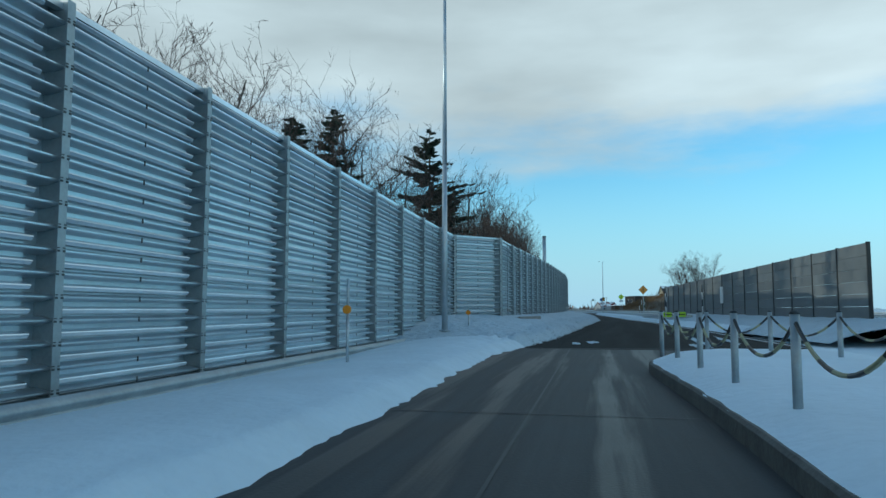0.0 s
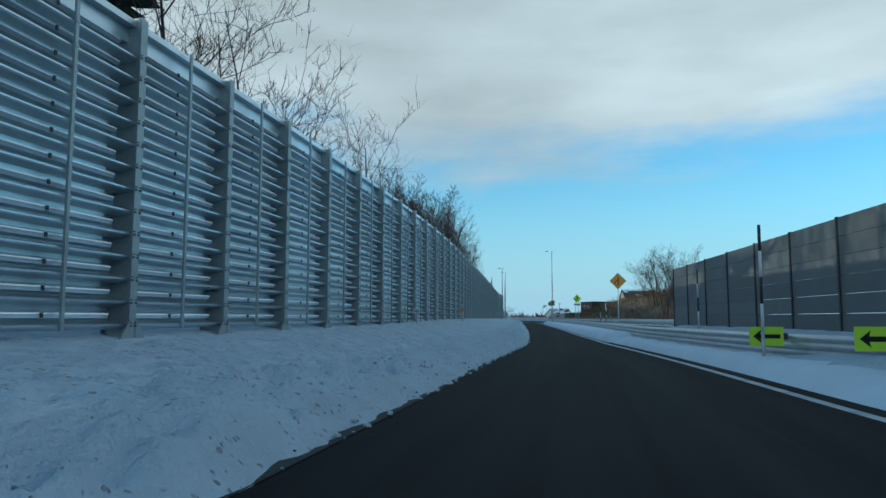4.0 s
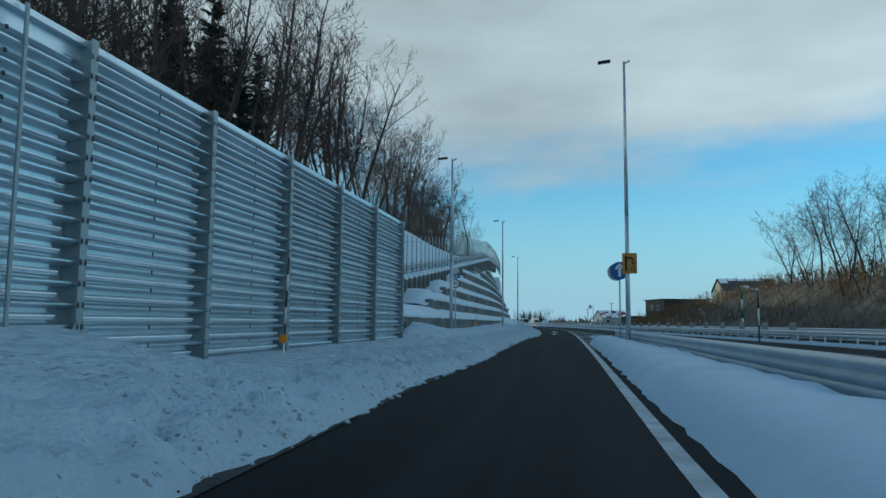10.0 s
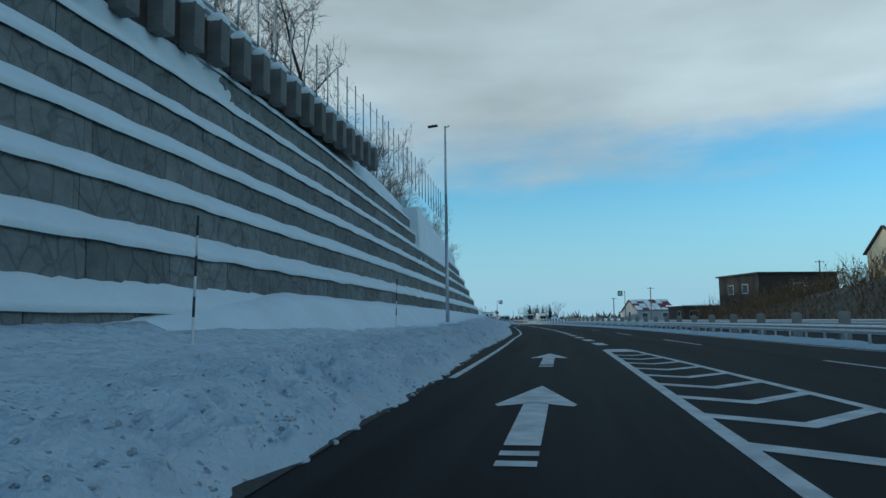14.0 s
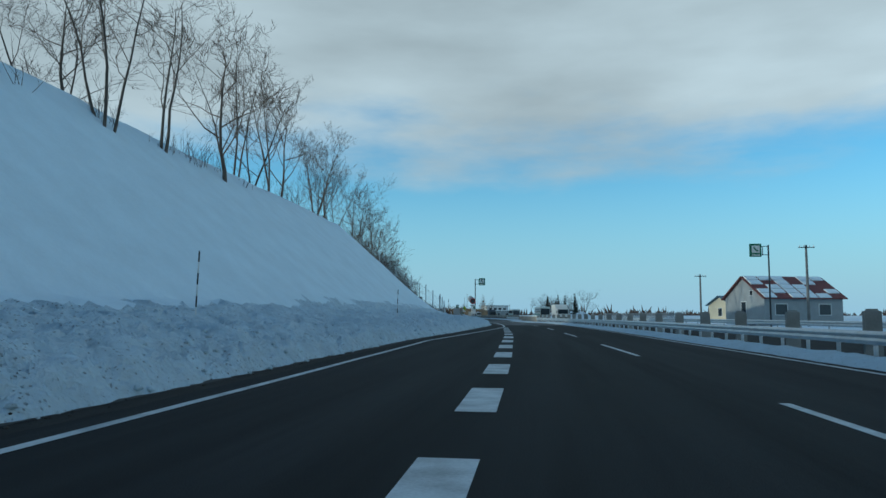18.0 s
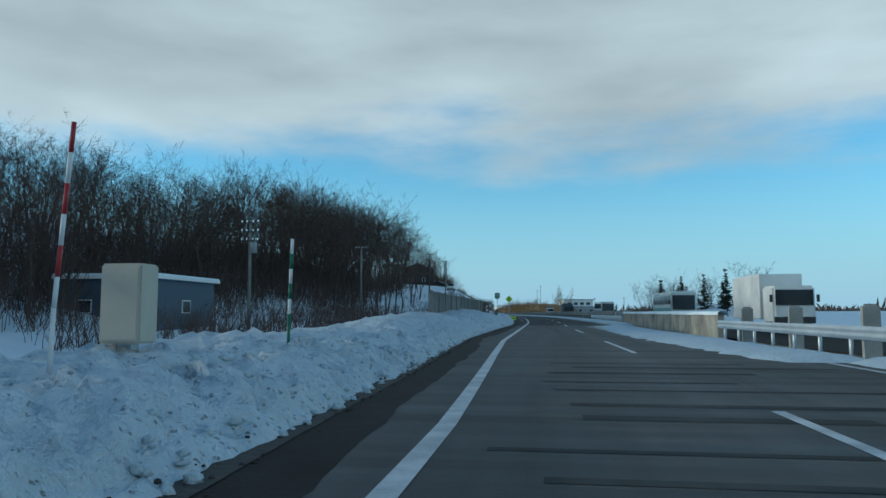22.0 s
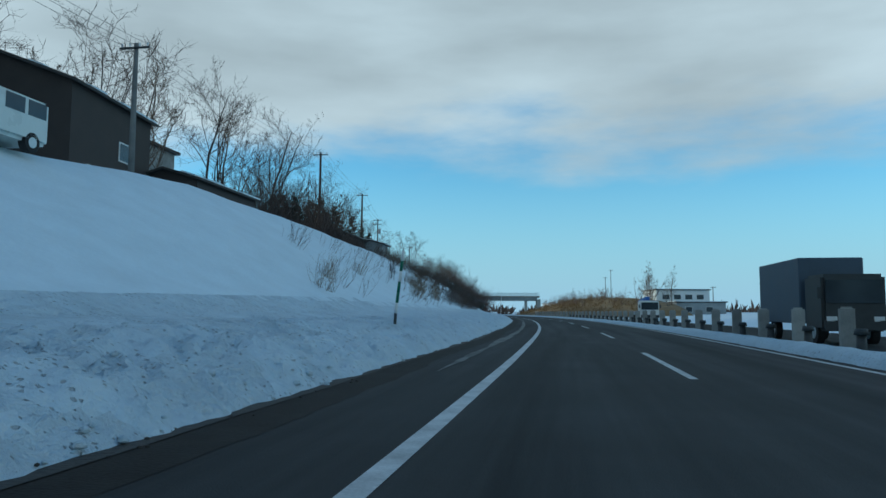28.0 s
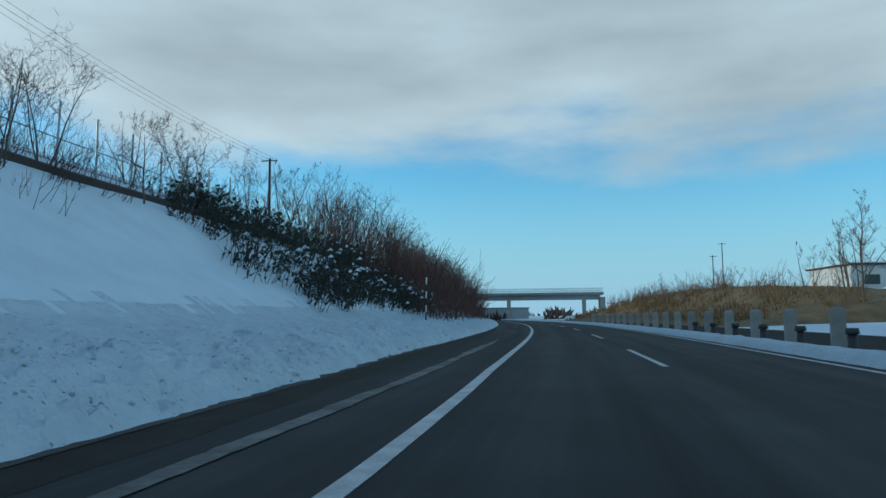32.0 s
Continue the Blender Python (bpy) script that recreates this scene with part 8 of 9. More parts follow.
# ---------------------------------------------------------------- houses
def house(name, label, s, d, z, w, l, h, roof_h, wall, roof, turn=0, gable="y", snow=0.6, windows=(), over=0.35):
    """w across (x), l along (y); gable roof with its ridge along y or x."""
    root = tagged(new(name), label, "house")
    bm = bmesh.new()
    bm_box(bm, 0, 0, h / 2, w, l, h)
    part("wall", bm, wall, root)
    if roof_h > 0:
        a, b = (w, l) if gable == "y" else (l, w)
        for sg in (-1, 1):
            ang = math.degrees(math.atan2(roof_h, a / 2))
            ln = math.hypot(a / 2 + over, roof_h + over * roof_h / (a / 2))
            m = (pose(0, 0, 0) if gable == "y" else pose(0, 0, 0, 0, 0, 90)) @ pose(sg * (a / 2 + over) / 2, 0, h + roof_h - (roof_h + over * roof_h / (a / 2)) / 2 + 0.06, 0, sg * ang, 0)
            bm = bmesh.new()
            bm_box(bm, 0, 0, 0, ln, b + 2 * over, 0.12, m)
            r = part("roof", bm, roof, root)
            if snow:
                n = 5
                for i in range(n):
                    for j in range(6):
                        if random.Random(i * 7 + j + int(s)).random() < snow:
                            bm = bmesh.new()
                            bm_box(bm, (i - (n - 1) / 2) * ln / n, (j - 2.5) * (b + over) / 6, 0.11, ln / n * 0.86, (b + over) / 6 * 0.86, 0.1, m)
                            part("snow_patch", bm, SNOW, r)
        mm = pose(0, 0, 0) if gable == "y" else pose(0, 0, 0, 0, 0, 90)
        for y, order in ((-b / 2 + 0.01, (0, 1, 2)), (b / 2 - 0.01, (2, 1, 0))):
            part_mesh("gable", mesh_of("gable", [mm @ v for v in (Vector((-a / 2, y, h)), Vector((a / 2, y, h)), Vector((0, y, h + roof_h)))], [order], wall), root)
    else:
        bm = bmesh.new()
        bm_box(bm, 0, 0, h + 0.1, w + 2 * over, l + 2 * over, 0.22)
        r = part("roof", bm, roof, root)
        if snow:
            bm = bmesh.new()
            bm_box(bm, 0, 0, h + 0.28, w + 2 * over - 0.1, l + 2 * over - 0.1, 0.14)
            part("roof_snow", bm, SNOW, r)
    for side, o, zc, ww, hh in windows:
        bm = bmesh.new()
        m = {"w": pose(-w / 2, o, zc, 0, 0, 90), "e": pose(w / 2, o, zc, 0, 0, 90), "s": pose(o, -l / 2, zc), "n": pose(o, l / 2, zc)}[side]
        bm_box(bm, 0, 0, 0, ww + 0.14, 0.1, hh + 0.14, m)
        f = part("window", bm, WHITE, root)
        bm = bmesh.new()
        bm_box(bm, 0, 0, 0, ww, 0.13, hh, m)
        part("pane", bm, GLASS, f)
    root.matrix_basis = place(s, d, z, turn)
    return root


SLATE_ROOF = material("dark_roof", (0.06, 0.055, 0.05), 0.7, var=0.3, scale=2, fine=18, bump=0.2)
RED_ROOF = material("red_brown_roof", (0.16, 0.045, 0.035), 0.6, var=0.3, scale=2, fine=18, bump=0.2)
BLUE_ROOF = material("blue_roof", (0.05, 0.11, 0.16), 0.5, var=0.2, scale=2, fine=18, bump=0.1)
house("house", "cream house with a steep dark roof behind roadside scrub", 306, 42, 5.0, 11, 9, 3.4, 2.6, CREAM, SLATE_ROOF, 0, "x", 0.25, (("w", 0, 2, 1.2, 1.4), ("s", -3, 2, 1.2, 1.2), ("s", 2, 2, 1.2, 1.2)))
house("house", "brown flat-roofed building across the main road", 332, 34, 2.2, 12, 11, 5.0, 0, WOOD_DARK, SLATE_ROOF, 12, "y", 0, (("w", -2, 3, 1.4, 1.2), ("w", 2, 3, 1.4, 1.2), ("s", 0, 3, 1.6, 1.2)))
house("house", "black flat-roofed shelter with open side and snow along its eaves", 357, 30.5, 0.2, 10, 8, 2.9, 0, WOOD_DARK, SLATE_ROOF, 4, "y", 0.5, (("s", -3, 1.6, 1.6, 1.1), ("s", 2, 1.6, 1.6, 1.1), ("w", -2, 1.6, 1.3, 1.1)))
house("house", "small grey house with a red-brown roof patched with snow", 394, 30, 0.3, 9, 8, 2.9, 2.3, WALL_GREY, RED_ROOF, 10, "x", 0.55, (("w", 0, 1.7, 0.9, 1.5), ("w", -1.6, 3.4, 0.5, 0.5), ("s", -2.6, 1.6, 1.3, 1.1), ("s", 2.4, 1.6, 1.3, 1.1)))
house("house", "low cream house with a blue hipped roof", 410, 32, 0.3, 7, 7, 2.4, 1.1, CREAM, BLUE_ROOF, 6, "x", 0.1, (("w", 0, 1.4, 1.0, 1.0),))
house("house", "dark two-storey house on the snowy bank", 591.5, -27.0, 6.3, 8, 8, 5.6, 1.5, WOOD_DARK, SLATE_ROOF, 6, "y", 0.3, (("s", 1.5, 3, 0.7, 0.9), ("s", -1.8, 3, 0.7, 0.9), ("e", 1, 3.2, 0.9, 0.9), ("e", -2, 1.4, 0.9, 0.9)))
house("house", "weathered grey flat-roofed building behind the shed", 609, -34.5, 7.8, 6, 9, 6.3, 0, CONCRETE, SLATE_ROOF, 0, "y", 0, ())
house("shed", "long low dark shed at the top of the bank", 600, -22.4, 6.9, 4, 8, 1.7, 0.6, WOOD_DARK, SLATE_ROOF, 0, "y", 0.4, ())
house("shed", "long dark weathered shed along the top of the bank", 634, -23, 7.7, 3.5, 11, 1.6, 0.5, WOOD_DARK, SLATE_ROOF, 0, "y", 0.06, ())
house("shed", "small shed with a pale wall and snow along its eaves", 642, -20.8, 7.4, 3, 3.4, 1.6, 0.4, WALL_GREY, SLATE_ROOF, 0, "y", 0.7, ())
house("house", "white two-storey building with a dark flat roof beyond the road", 753, 45, 0.5, 14, 12, 6.6, 0, WHITE, SLATE_ROOF, 0, "y", 0.6, tuple(("s", o, z, 1.8, 1.2) for o in (-4.5, -1.5, 1.5, 4.5) for z in (1.8, 4.8)))
house("house", "low grey annexe of the white building", 738, 45, 0.3, 12, 7, 3.4, 0, WALL_GREY, SLATE_ROOF, 0, "y", 0.5, (("s", -3, 1.7, 1.6, 1.2), ("s", 2, 1.7, 1.6, 1.2)))
house("house", "low grey works building far along the road", 905, 62, 0, 30, 18, 5.5, 0, WHITE, BLUE_ROOF, 0, "y", 0, ())
house("house", "low works building under the skyline", 960, 12, 0, 26, 16, 4.5, 0, WALL_GREY, BLUE_ROOF, 0, "y", 0.4, ())
house("shed", "navy works cabin with a white roof edge behind the snow bank", 460.5, -29.5, -0.7, 7.0, 9, 4.2, 0, SLATE, WHITE, 0, "y", 0.3, (("s", -1.6, 2.3, 1.1, 0.8), ("e", 0, 2.3, 1.1, 0.8)))
house("shed", "pale gabled shed with a snow-edged roof behind the bank", 418.5, -19.5, -0.7, 4.6, 5, 2.2, 1.3, WALL_GREY, SLATE_ROOF, 20, "y", 0.3, ())


# ---------------------------------------------------------------- emergency phones, variable sign, cabinets
def phone_sign(s, d, z, top, side, label):
    root = tagged(new("phone_sign"), label, "road sign", "emergency phone signs")
    bm = bmesh.new()
    bm_tube(bm, (0, 0, -0.4), (0, 0, top - z), 0.07, 0.06, 10)
    part("post", bm, DARK, root, smooth=True)
    for h in (0.12, 0.78):
        bm = bmesh.new()
        bm_box(bm, side * 0.28, 0, top - z - h, 0.56, 0.05, 0.05)
        part("bracket", bm, DARK, root)
    bm = bmesh.new()
    bm_box(bm, side * 0.44, 0, top - z - 0.45, 0.05, 0.05, 0.7)
    part("bracket", bm, DARK, root)
    bm = bmesh.new()
    bm_box(bm, side * 0.98, 0, top - z - 0.42, 0.88, 0.16, 1.02)
    bmesh.ops.bevel(bm, geom=bm.edges[:], offset=0.02, segments=2, affect="EDGES")
    box = part("sign_box", bm, GREEN, root, "dark green box sign")
    bm = bmesh.new()
    bm_box(bm, side * 0.98, -0.085, top - z - 0.34, 0.6, 0.012, 0.56)
    part("panel", bm, WHITE, box)
    bm = bmesh.new()
    c = Vector((side * 0.98, -0.096, top - z - 0.34))
    for x, zz, w, h, a in ((-0.12, 0.12, 0.1, 0.14, 20), (0.12, -0.12, 0.16, 0.1, 20), (-0.03, -0.02, 0.09, 0.3, -40)):
        bm_box(bm, 0, 0, 0, w, 0.004, h, Matrix.Translation(c + Vector((x, 0, zz))) @ pose(0, 0, 0, 0, a, 0))
    part("handset", bm, GREEN, box)
    bm = bmesh.new()
    for k in range(4):
        bm_box(bm, side * 0.98 - 0.24 + k * 0.16, -0.086, top - z - 0.8, 0.1, 0.01, 0.11)
    part("bars", bm, WHITE, box)
    root.matrix_basis = place(s, d, z)


phone_sign(414.8, -4.33, 0.8, 6.4, 1, "tall green emergency telephone sign on a dark post")
phone_sign(368.8, 18.9, 0, 6.7, -1, "green emergency telephone sign across the main road")

v = tagged(new("variable_sign"), "round hooded speed sign with a red rim on a post", "road sign")
bm = bmesh.new()
bm_tube(bm, (0, 0.35, -0.4), (0, 0.35, 2.3), 0.09, 0.09, 12)
part("post", bm, STEEL, v, smooth=True)
bm = bmesh.new()
bm_tube(bm, (0, 0.02, 3.0), (0, 0.95, 3.0), 0.58, 0.56, 32, True)
for q in bm.verts:
    q.co.z += (q.co.y - 0.02) * 0.42
part("hood", bm, WALL_GREY, v, "pale grey drum hood", True)
for nm, r, y, mt in (("rim", 0.57, -0.02, WHITE), ("ring", 0.54, -0.035, RED), ("face", 0.38, -0.05, DARK)):
    bm = bmesh.new()
    disc(bm, (0, y, 3.0), r, 0.02, 36)
    part(nm, bm, mt, v, "red ring" if nm == "ring" else "")
bm = bmesh.new()
bm_box(bm, 0, 0.3, 2.25, 0.7, 0.3, 0.12)
part("bracket", bm, DARK, v)
v.matrix_basis = place(409.6, -4.7, 0.85, 24) @ Matrix.Scale(0.75, 4)


CREAM_GREY = material("cream_grey_paint", (0.50, 0.47, 0.40), 0.6, var=0.1, scale=2, fine=20, bump=0.05)


def cabinet(s, d, z, w, dp, h, mat, label, panel=False):
    root = tagged(new("cabinet"), label, "cabinet")
    bm = bmesh.new()
    bm_box(bm, 0, 0, h / 2, w, dp, h)
    bmesh.ops.bevel(bm, geom=bm.edges[:], offset=0.025, segments=2, affect="EDGES")
    b = part("body", bm, mat, root)
    bm = bmesh.new()
    bm_box(bm, 0, -dp / 2 - 0.006, h / 2, w * 0.86, 0.012, h * 0.9)
    part("door", bm, mat, b)
    if panel:
        bm = bmesh.new()
        bm_box(bm, 0, -dp / 2 - 0.014, h * 0.72, w * 0.6, 0.01, h * 0.32)
        part("notice", bm, GREEN, b)
    bm = bmesh.new()
    bm_box(bm, 0, 0, -0.35, w * 0.35, dp * 0.4, 0.75)
    part("pedestal", bm, STEEL, root)
    root.matrix_basis = place(s, d, z)


cabinet(411.7, -4.5, 1.4, 0.42, 0.32, 1.15, WHITE, "white emergency telephone cabinet in the snow bank", True)
cabinet(416, -7.0, 0.9, 0.9, 0.5, 1.3, WALL_GREY, "grey roadside control cabinet", False)
cabinet(418.6, -5.05, 0.78, 0.52, 0.4, 0.95, CREAM_GREY, "plain cream equipment cabinet in the snow bank", False)

# dark green sign seen from behind the roadworks sign
g = tagged(new("road_sign"), "dark green six-sided route sign with white lettering on a single post", "road sign")
bm = bmesh.new()
bm_tube(bm, (0, 0, -0.4), (0, 0, 3.7), 0.05, 0.05, 10)
part("post", bm, STEEL, g, smooth=True)
for nm, k, y, mt in (("sign_face", 1.0, -0.06, GREEN), ("border", 0.95, -0.0725, WHITE), ("field", 0.925, -0.076, GREEN)):
    bm = bmesh.new()
    out = [(x * k, 3.38 + z * k) for x, z in ((-0.41, -0.36), (0, -0.54), (0.41, -0.36), (0.41, 0.36), (0.34, 0.42), (0, 0.53), (-0.34, 0.42), (-0.41, 0.36))]
    a, b = [[bm.verts.new((x, y + o, z)) for x, z in out] for o in (0.0, 0.02 if k == 1 else 0.004)]
    bm.faces.new(a)
    bm.faces.new(b[::-1])
    for i in range(len(out)):
        j = (i + 1) % len(out)
        bm.faces.new((a[j], a[i], b[i], b[j]))
    fc = part(nm, bm, mt, g)
for txt, size, z in (("E5A", 0.2, 3.64), ("札樽道", 0.235, 3.37), ("SASSON", 0.125, 3.19), ("EXP", 0.115, 3.07)):
    part_mesh("lettering", text_mesh(txt, size, WHITE), g, pose(0, -0.079, z, 90, 0, 0))
bm = bmesh.new()
for x, z, w, h in ((0, 0.125, 0.5, 0.014), (0, -0.125, 0.5, 0.014), (-0.25, 0, 0.014, 0.264), (0.25, 0, 0.014, 0.264)):
    bm_box(bm, x, -0.078, 3.64 + z, w, 0.004, h)
part("frame", bm, WHITE, g)
g.matrix_basis = place(525.8, -6.18, 0.45)

# folding arrow board on the verge
a = tagged(new("arrow_board"), "lime folding board with a dark red arrow on the road's edge", "arrow board")
bm = bmesh.new()
bm_box(bm, 0, 0, 0.3, 0.95, 0.03, 0.6, pose(0, 0, 0, -14, 0, 0))
part("front", bm, YELLOW, a)
bm = bmesh.new()
bm_box(bm, 0, 0, 0.3, 0.95, 0.03, 0.6, pose(0, 0.32, 0, 14, 0, 0))
part("back", bm, YELLOW, a)
bm = bmesh.new()
m = pose(0, 0, 0, -14, 0, 0)
fa = bm.faces.new([bm.verts.new(m @ Vector((x, -0.019, 0.3 + z))) for x, z in ((-0.4, -0.07), (0.1, -0.07), (0.1, -0.17), (0.4, 0), (0.1, 0.17), (0.1, 0.07), (-0.4, 0.07))])
bmesh.ops.solidify(bm, geom=[fa], thickness=0.004)
part("symbol", bm, BROWN, a, "dark red arrow")
a.matrix_basis = place(519.7, -3.66, 0.02, 8) @ Matrix.Scale(0.93, 4)


# ---------------------------------------------------------------- concrete panel fence, parapet, wire fences
def build_fences():
    root = tagged(new("panel_fence"), "weathered concrete panel fence on posts behind the snow bank", "fence", kind="structure")
    stain = material("stained_panel", (0.15, 0.156, 0.148), 0.9, var=0.6, scale=1.6, fine=9, bump=0.4, dist=0.012, obj_var=0.2, tint=(0.07, 0.073, 0.068))
    aged = material("aged_post_concrete", (0.21, 0.21, 0.195), 0.9, var=0.5, scale=1.8, fine=12, bump=0.4, dist=0.01, obj_var=0.2, tint=(0.11, 0.11, 0.10))
    ss = np.arange(449.6, 487, 3.0)
    fd = lambda s: -6.15
    for s0, s1 in zip(ss, ss[1:]):
        p, q = at(s0, fd(s0)), at(s1, fd(s1))
        u = q - p
        bm = bmesh.new()
        bm_box(bm, 0, 0, 1.5, u.length - 0.16, 0.1, 1.55, pose(*((p + q) / 2), 0, 0, math.degrees(math.atan2(u.y, u.x))))
        part("panel", bm, stain, root)
        bm = bmesh.new()
        bm_box(bm, 0, 0, 2.3, u.length - 0.1, 0.2, 0.06, pose(*((p + q) / 2), 0, 0, math.degrees(math.atan2(u.y, u.x))))
        part("coping", bm, aged, root)
    for s in ss:
        p = at(s, fd(s))
        bm = bmesh.new()
        bm_box(bm, 0, 0, 1.4, 0.22, 0.24, 1.95, pose(p.x, p.y, 0, 0, 0, heading(s)))
        part("post", bm, aged, root)
    # bridge parapet on the central reserve
    root = tagged(new("parapet"), "mottled concrete parapet capped with snow on the central reserve", "parapet", kind="structure")
    conc = material("mottled_concrete", (0.34, 0.32, 0.27), 0.85, var=0.5, scale=0.9, fine=10, bump=0.3, dist=0.01, tint=(0.11, 0.10, 0.085))
    n = 8
    for i in range(n):
        s0, s1 = 444 + i * 4.3, 444 + (i + 1) * 4.3 - 0.04
        p, q = at(s0, LANE(s0) + 5.5), at(s1, LANE(s1) + 5.5)
        u = q - p
        m = pose(*((p + q) / 2), 0, 0, math.degrees(math.atan2(u.y, u.x)))
        bm = bmesh.new()
        bm_box(bm, 0, 0, 0.5, u.length, 0.28, 1.1, m)
        part("panel", bm, conc, root)
    vs = []
    ss = np.arange(443.6, 478.8, 0.6)
    for s in ss:
        for o, z in ((-0.22, 1.02), (-0.24, 1.12), (-0.1, 1.2), (0.1, 1.2), (0.24, 1.12), (0.22, 1.02)):
            vs.append(at(s, LANE(s) + 5.5 + o, z + 0.03 * noise.noise(Vector((s, o, 3)))))
    tagged(new("parapet_snow", mesh_of("parapet_snow", vs, [tuple(reversed(f)) for f in grid_faces(len(ss), 6)], SNOW, True)), "cap of snow along the parapet", "snow", kind="stuff")
    # kerb with low wire fence
    fd = lambda s: float(np.interp(s, (486, 500, 505, 510, 525, 529, 534), (-7.2, -6.9, -6.5, -6.1, -6.1, -6.8, -7.6)))
    vs = []
    ss = np.arange(498, 534, 2)
    for s in ss:
        for o, z in ((0.2, 0.05), (0.2, 0.48), (0.16, 0.52), (-0.1, 0.52), (-0.1, 0.05)):
            vs.append(at(s, fd(s) + o, z))
    tagged(new("kerb", mesh_of("kerb", vs, grid_faces(len(ss), 5), POLE_GREY)), "concrete kerb wall under the wire fence", "kerb", kind="structure")
    for nm, s0, s1, st, f, z0, h, lab in (("wire_fence", 488, 534, 2.0, fd, 0.55, 1.15, "low wire fence on dark posts along the kerb wall"),):
        root = tagged(new(nm), lab, "fence", kind="structure")
        P_ = []
        for s in np.arange(s0, s1, st):
            d = f(s)
            z = ground_z(s, d) if z0 is None else float(np.interp(s, (488, 500, 512, 518), (-0.6, -0.5, 0.15, z0)))
            P_.append(at(s, d, z))
        for p in P_:
            bm = bmesh.new()
            bm_tube(bm, p - Vector((0, 0, 0.5)), p + Vector((0, 0, h)), 0.04, 0.035, 6)
            part("post", bm, STEEL if h != 1.15 else DARK, root)
        for k in (0.5, 0.98):
            V, F = [], []
            tube_add(V, F, [p + Vector((0, 0, h * k)) for p in P_], [0.016] * len(P_), 4)
            part_mesh("wire", mesh_of("wire", V, F, STEEL), root)
        wire_net("mesh", P_, 0.05, h * 0.97, root, 0.14, 0.003)
    # dark timber steps up the bank
    for s, z, l in ((503.8, -0.25, 4.6), (509.6, -0.05, 4.8), (515.1, 0.28, 5.4), (521, 0.63, 5.8), (527, 1.06, 5.2), (531.5, 1.5, 2.8), (534.2, 1.93, 2.5), (536.9, 2.3, 2.4), (540, 2.75, 2.6), (543.2, 3.15, 2.6), (546.4, 3.55, 2.6), (549.6, 3.95, 2.6), (552.8, 4.3, 2.6), (556, 4.6, 2.6)):
        d = -18.0
        t = tagged(new("timber_step"), "dark timber edging half covered with snow beside the drive", "timber", "timber edgings")
        bm = bmesh.new()
        bm_box(bm, 0, 0, 0, 0.22, l, 0.26)
        bmesh.ops.bevel(bm, geom=bm.edges[:], offset=0.03, segments=1, affect="EDGES")
        part("beam", bm, WOOD_DARK, t)
        bm = bmesh.new()
        bm_box(bm, -0.6, 0, 0.17, 1.5, l + 0.1, 0.14)
        bmesh.ops.bevel(bm, geom=bm.edges[:], offset=0.05, segments=2, affect="EDGES")
        part("snow_cap", bm, SNOW, t)
        t.matrix_basis = place(s, d, max(z, ground_z(s, d) + 0.12))
    # picket fence beyond the oncoming lanes
    root = tagged(new("picket_fence"), "pale upright picket snow fence across the road", "fence", kind="structure")
    for s in np.arange(398, 442, 0.55):
        p = at(s, LANE(s) + 17)
        bm = bmesh.new()
        bm_box(bm, p.x, p.y, 0.8, 0.08, 0.1, 1.6)
        part("picket", bm, WALL_GREY, root)


build_fences()


# ---------------------------------------------------------------- utility poles and wires
def utility_pole(s, d, z, top, arms=1, conc=True, box=False, lean=0):
    root = tagged(new("utility_pole"), "tall utility pole with cross arms and insulators", "utility pole", "utility poles")
    h = top - z
    bm = bmesh.new()
    bm_tube(bm, (0, 0, -0.6), (0, 0, h), 0.15, 0.10, 12)
    part("pole", bm, POLE_GREY if conc else WOOD_DARK, root, smooth=True)
    for k in range(arms):
        bm = bmesh.new()
        bm_box(bm, 0, -0.12, h - 0.25 - 0.7 * k, 1.5, 0.08, 0.08)
        ar = part("cross_arm", bm, DARK, root)
        for x in (-0.65, -0.25, 0.25, 0.65):
            bm = bmesh.new()
            bm_tube(bm, (x, -0.12, h - 0.21 - 0.7 * k), (x, -0.12, h - 0.04 - 0.7 * k), 0.035, 0.05, 8)
            part("insulator", bm, WHITE, ar)
    if box:
        bm = bmesh.new()
        bm_tube(bm, (0.32, -0.1, h - 2.6), (0.32, -0.1, h - 1.8), 0.24, 0.24, 14)
        part("transformer", bm, WALL_GREY, root, smooth=True)
    root.matrix_basis = place(s, d, z)
    return at(s, d, top - 0.1)


tops = [utility_pole(463.7, -22.5, -0.5, 8.4, 3, True, True), utility_pole(536.6, -18.4, 2.6, 11.7, 1, False), utility_pole(564.2, -17.9, 4.0, 12.4, 1), utility_pole(588, -19.5, 7.0, 13.5, 1), utility_pole(623.5, -21.9, 8.2, 16.2, 1, False),
        utility_pole(650, -24, 8.4, 16.6, 1, False), utility_pole(680.5, -27.2, 8.8, 17.1, 2, False, True), utility_pole(716, -25, 8.8, 15.5, 1, False)]
utility_pole(500, -22.6, 1.0, 9.6, 1)
wires = tagged(new("overhead_wires"), "thin overhead wires sagging between utility poles", "wire", kind="structure")
for (a, b) in zip(tops[1:], tops[2:]):
    for o in (-0.6, 0.0, 0.6):
        V, F = [], []
        n = 12
        pts = [a.lerp(b, i / n) + Vector((o, 0, -1.0 * 4 * (i / n) * (1 - i / n) * (b - a).length / 60)) for i in range(n + 1)]
        tube_add(V, F, pts, [0.012] * (n + 1), 3)
        part_mesh("wire", mesh_of("wire", V, F, DARK), wires)
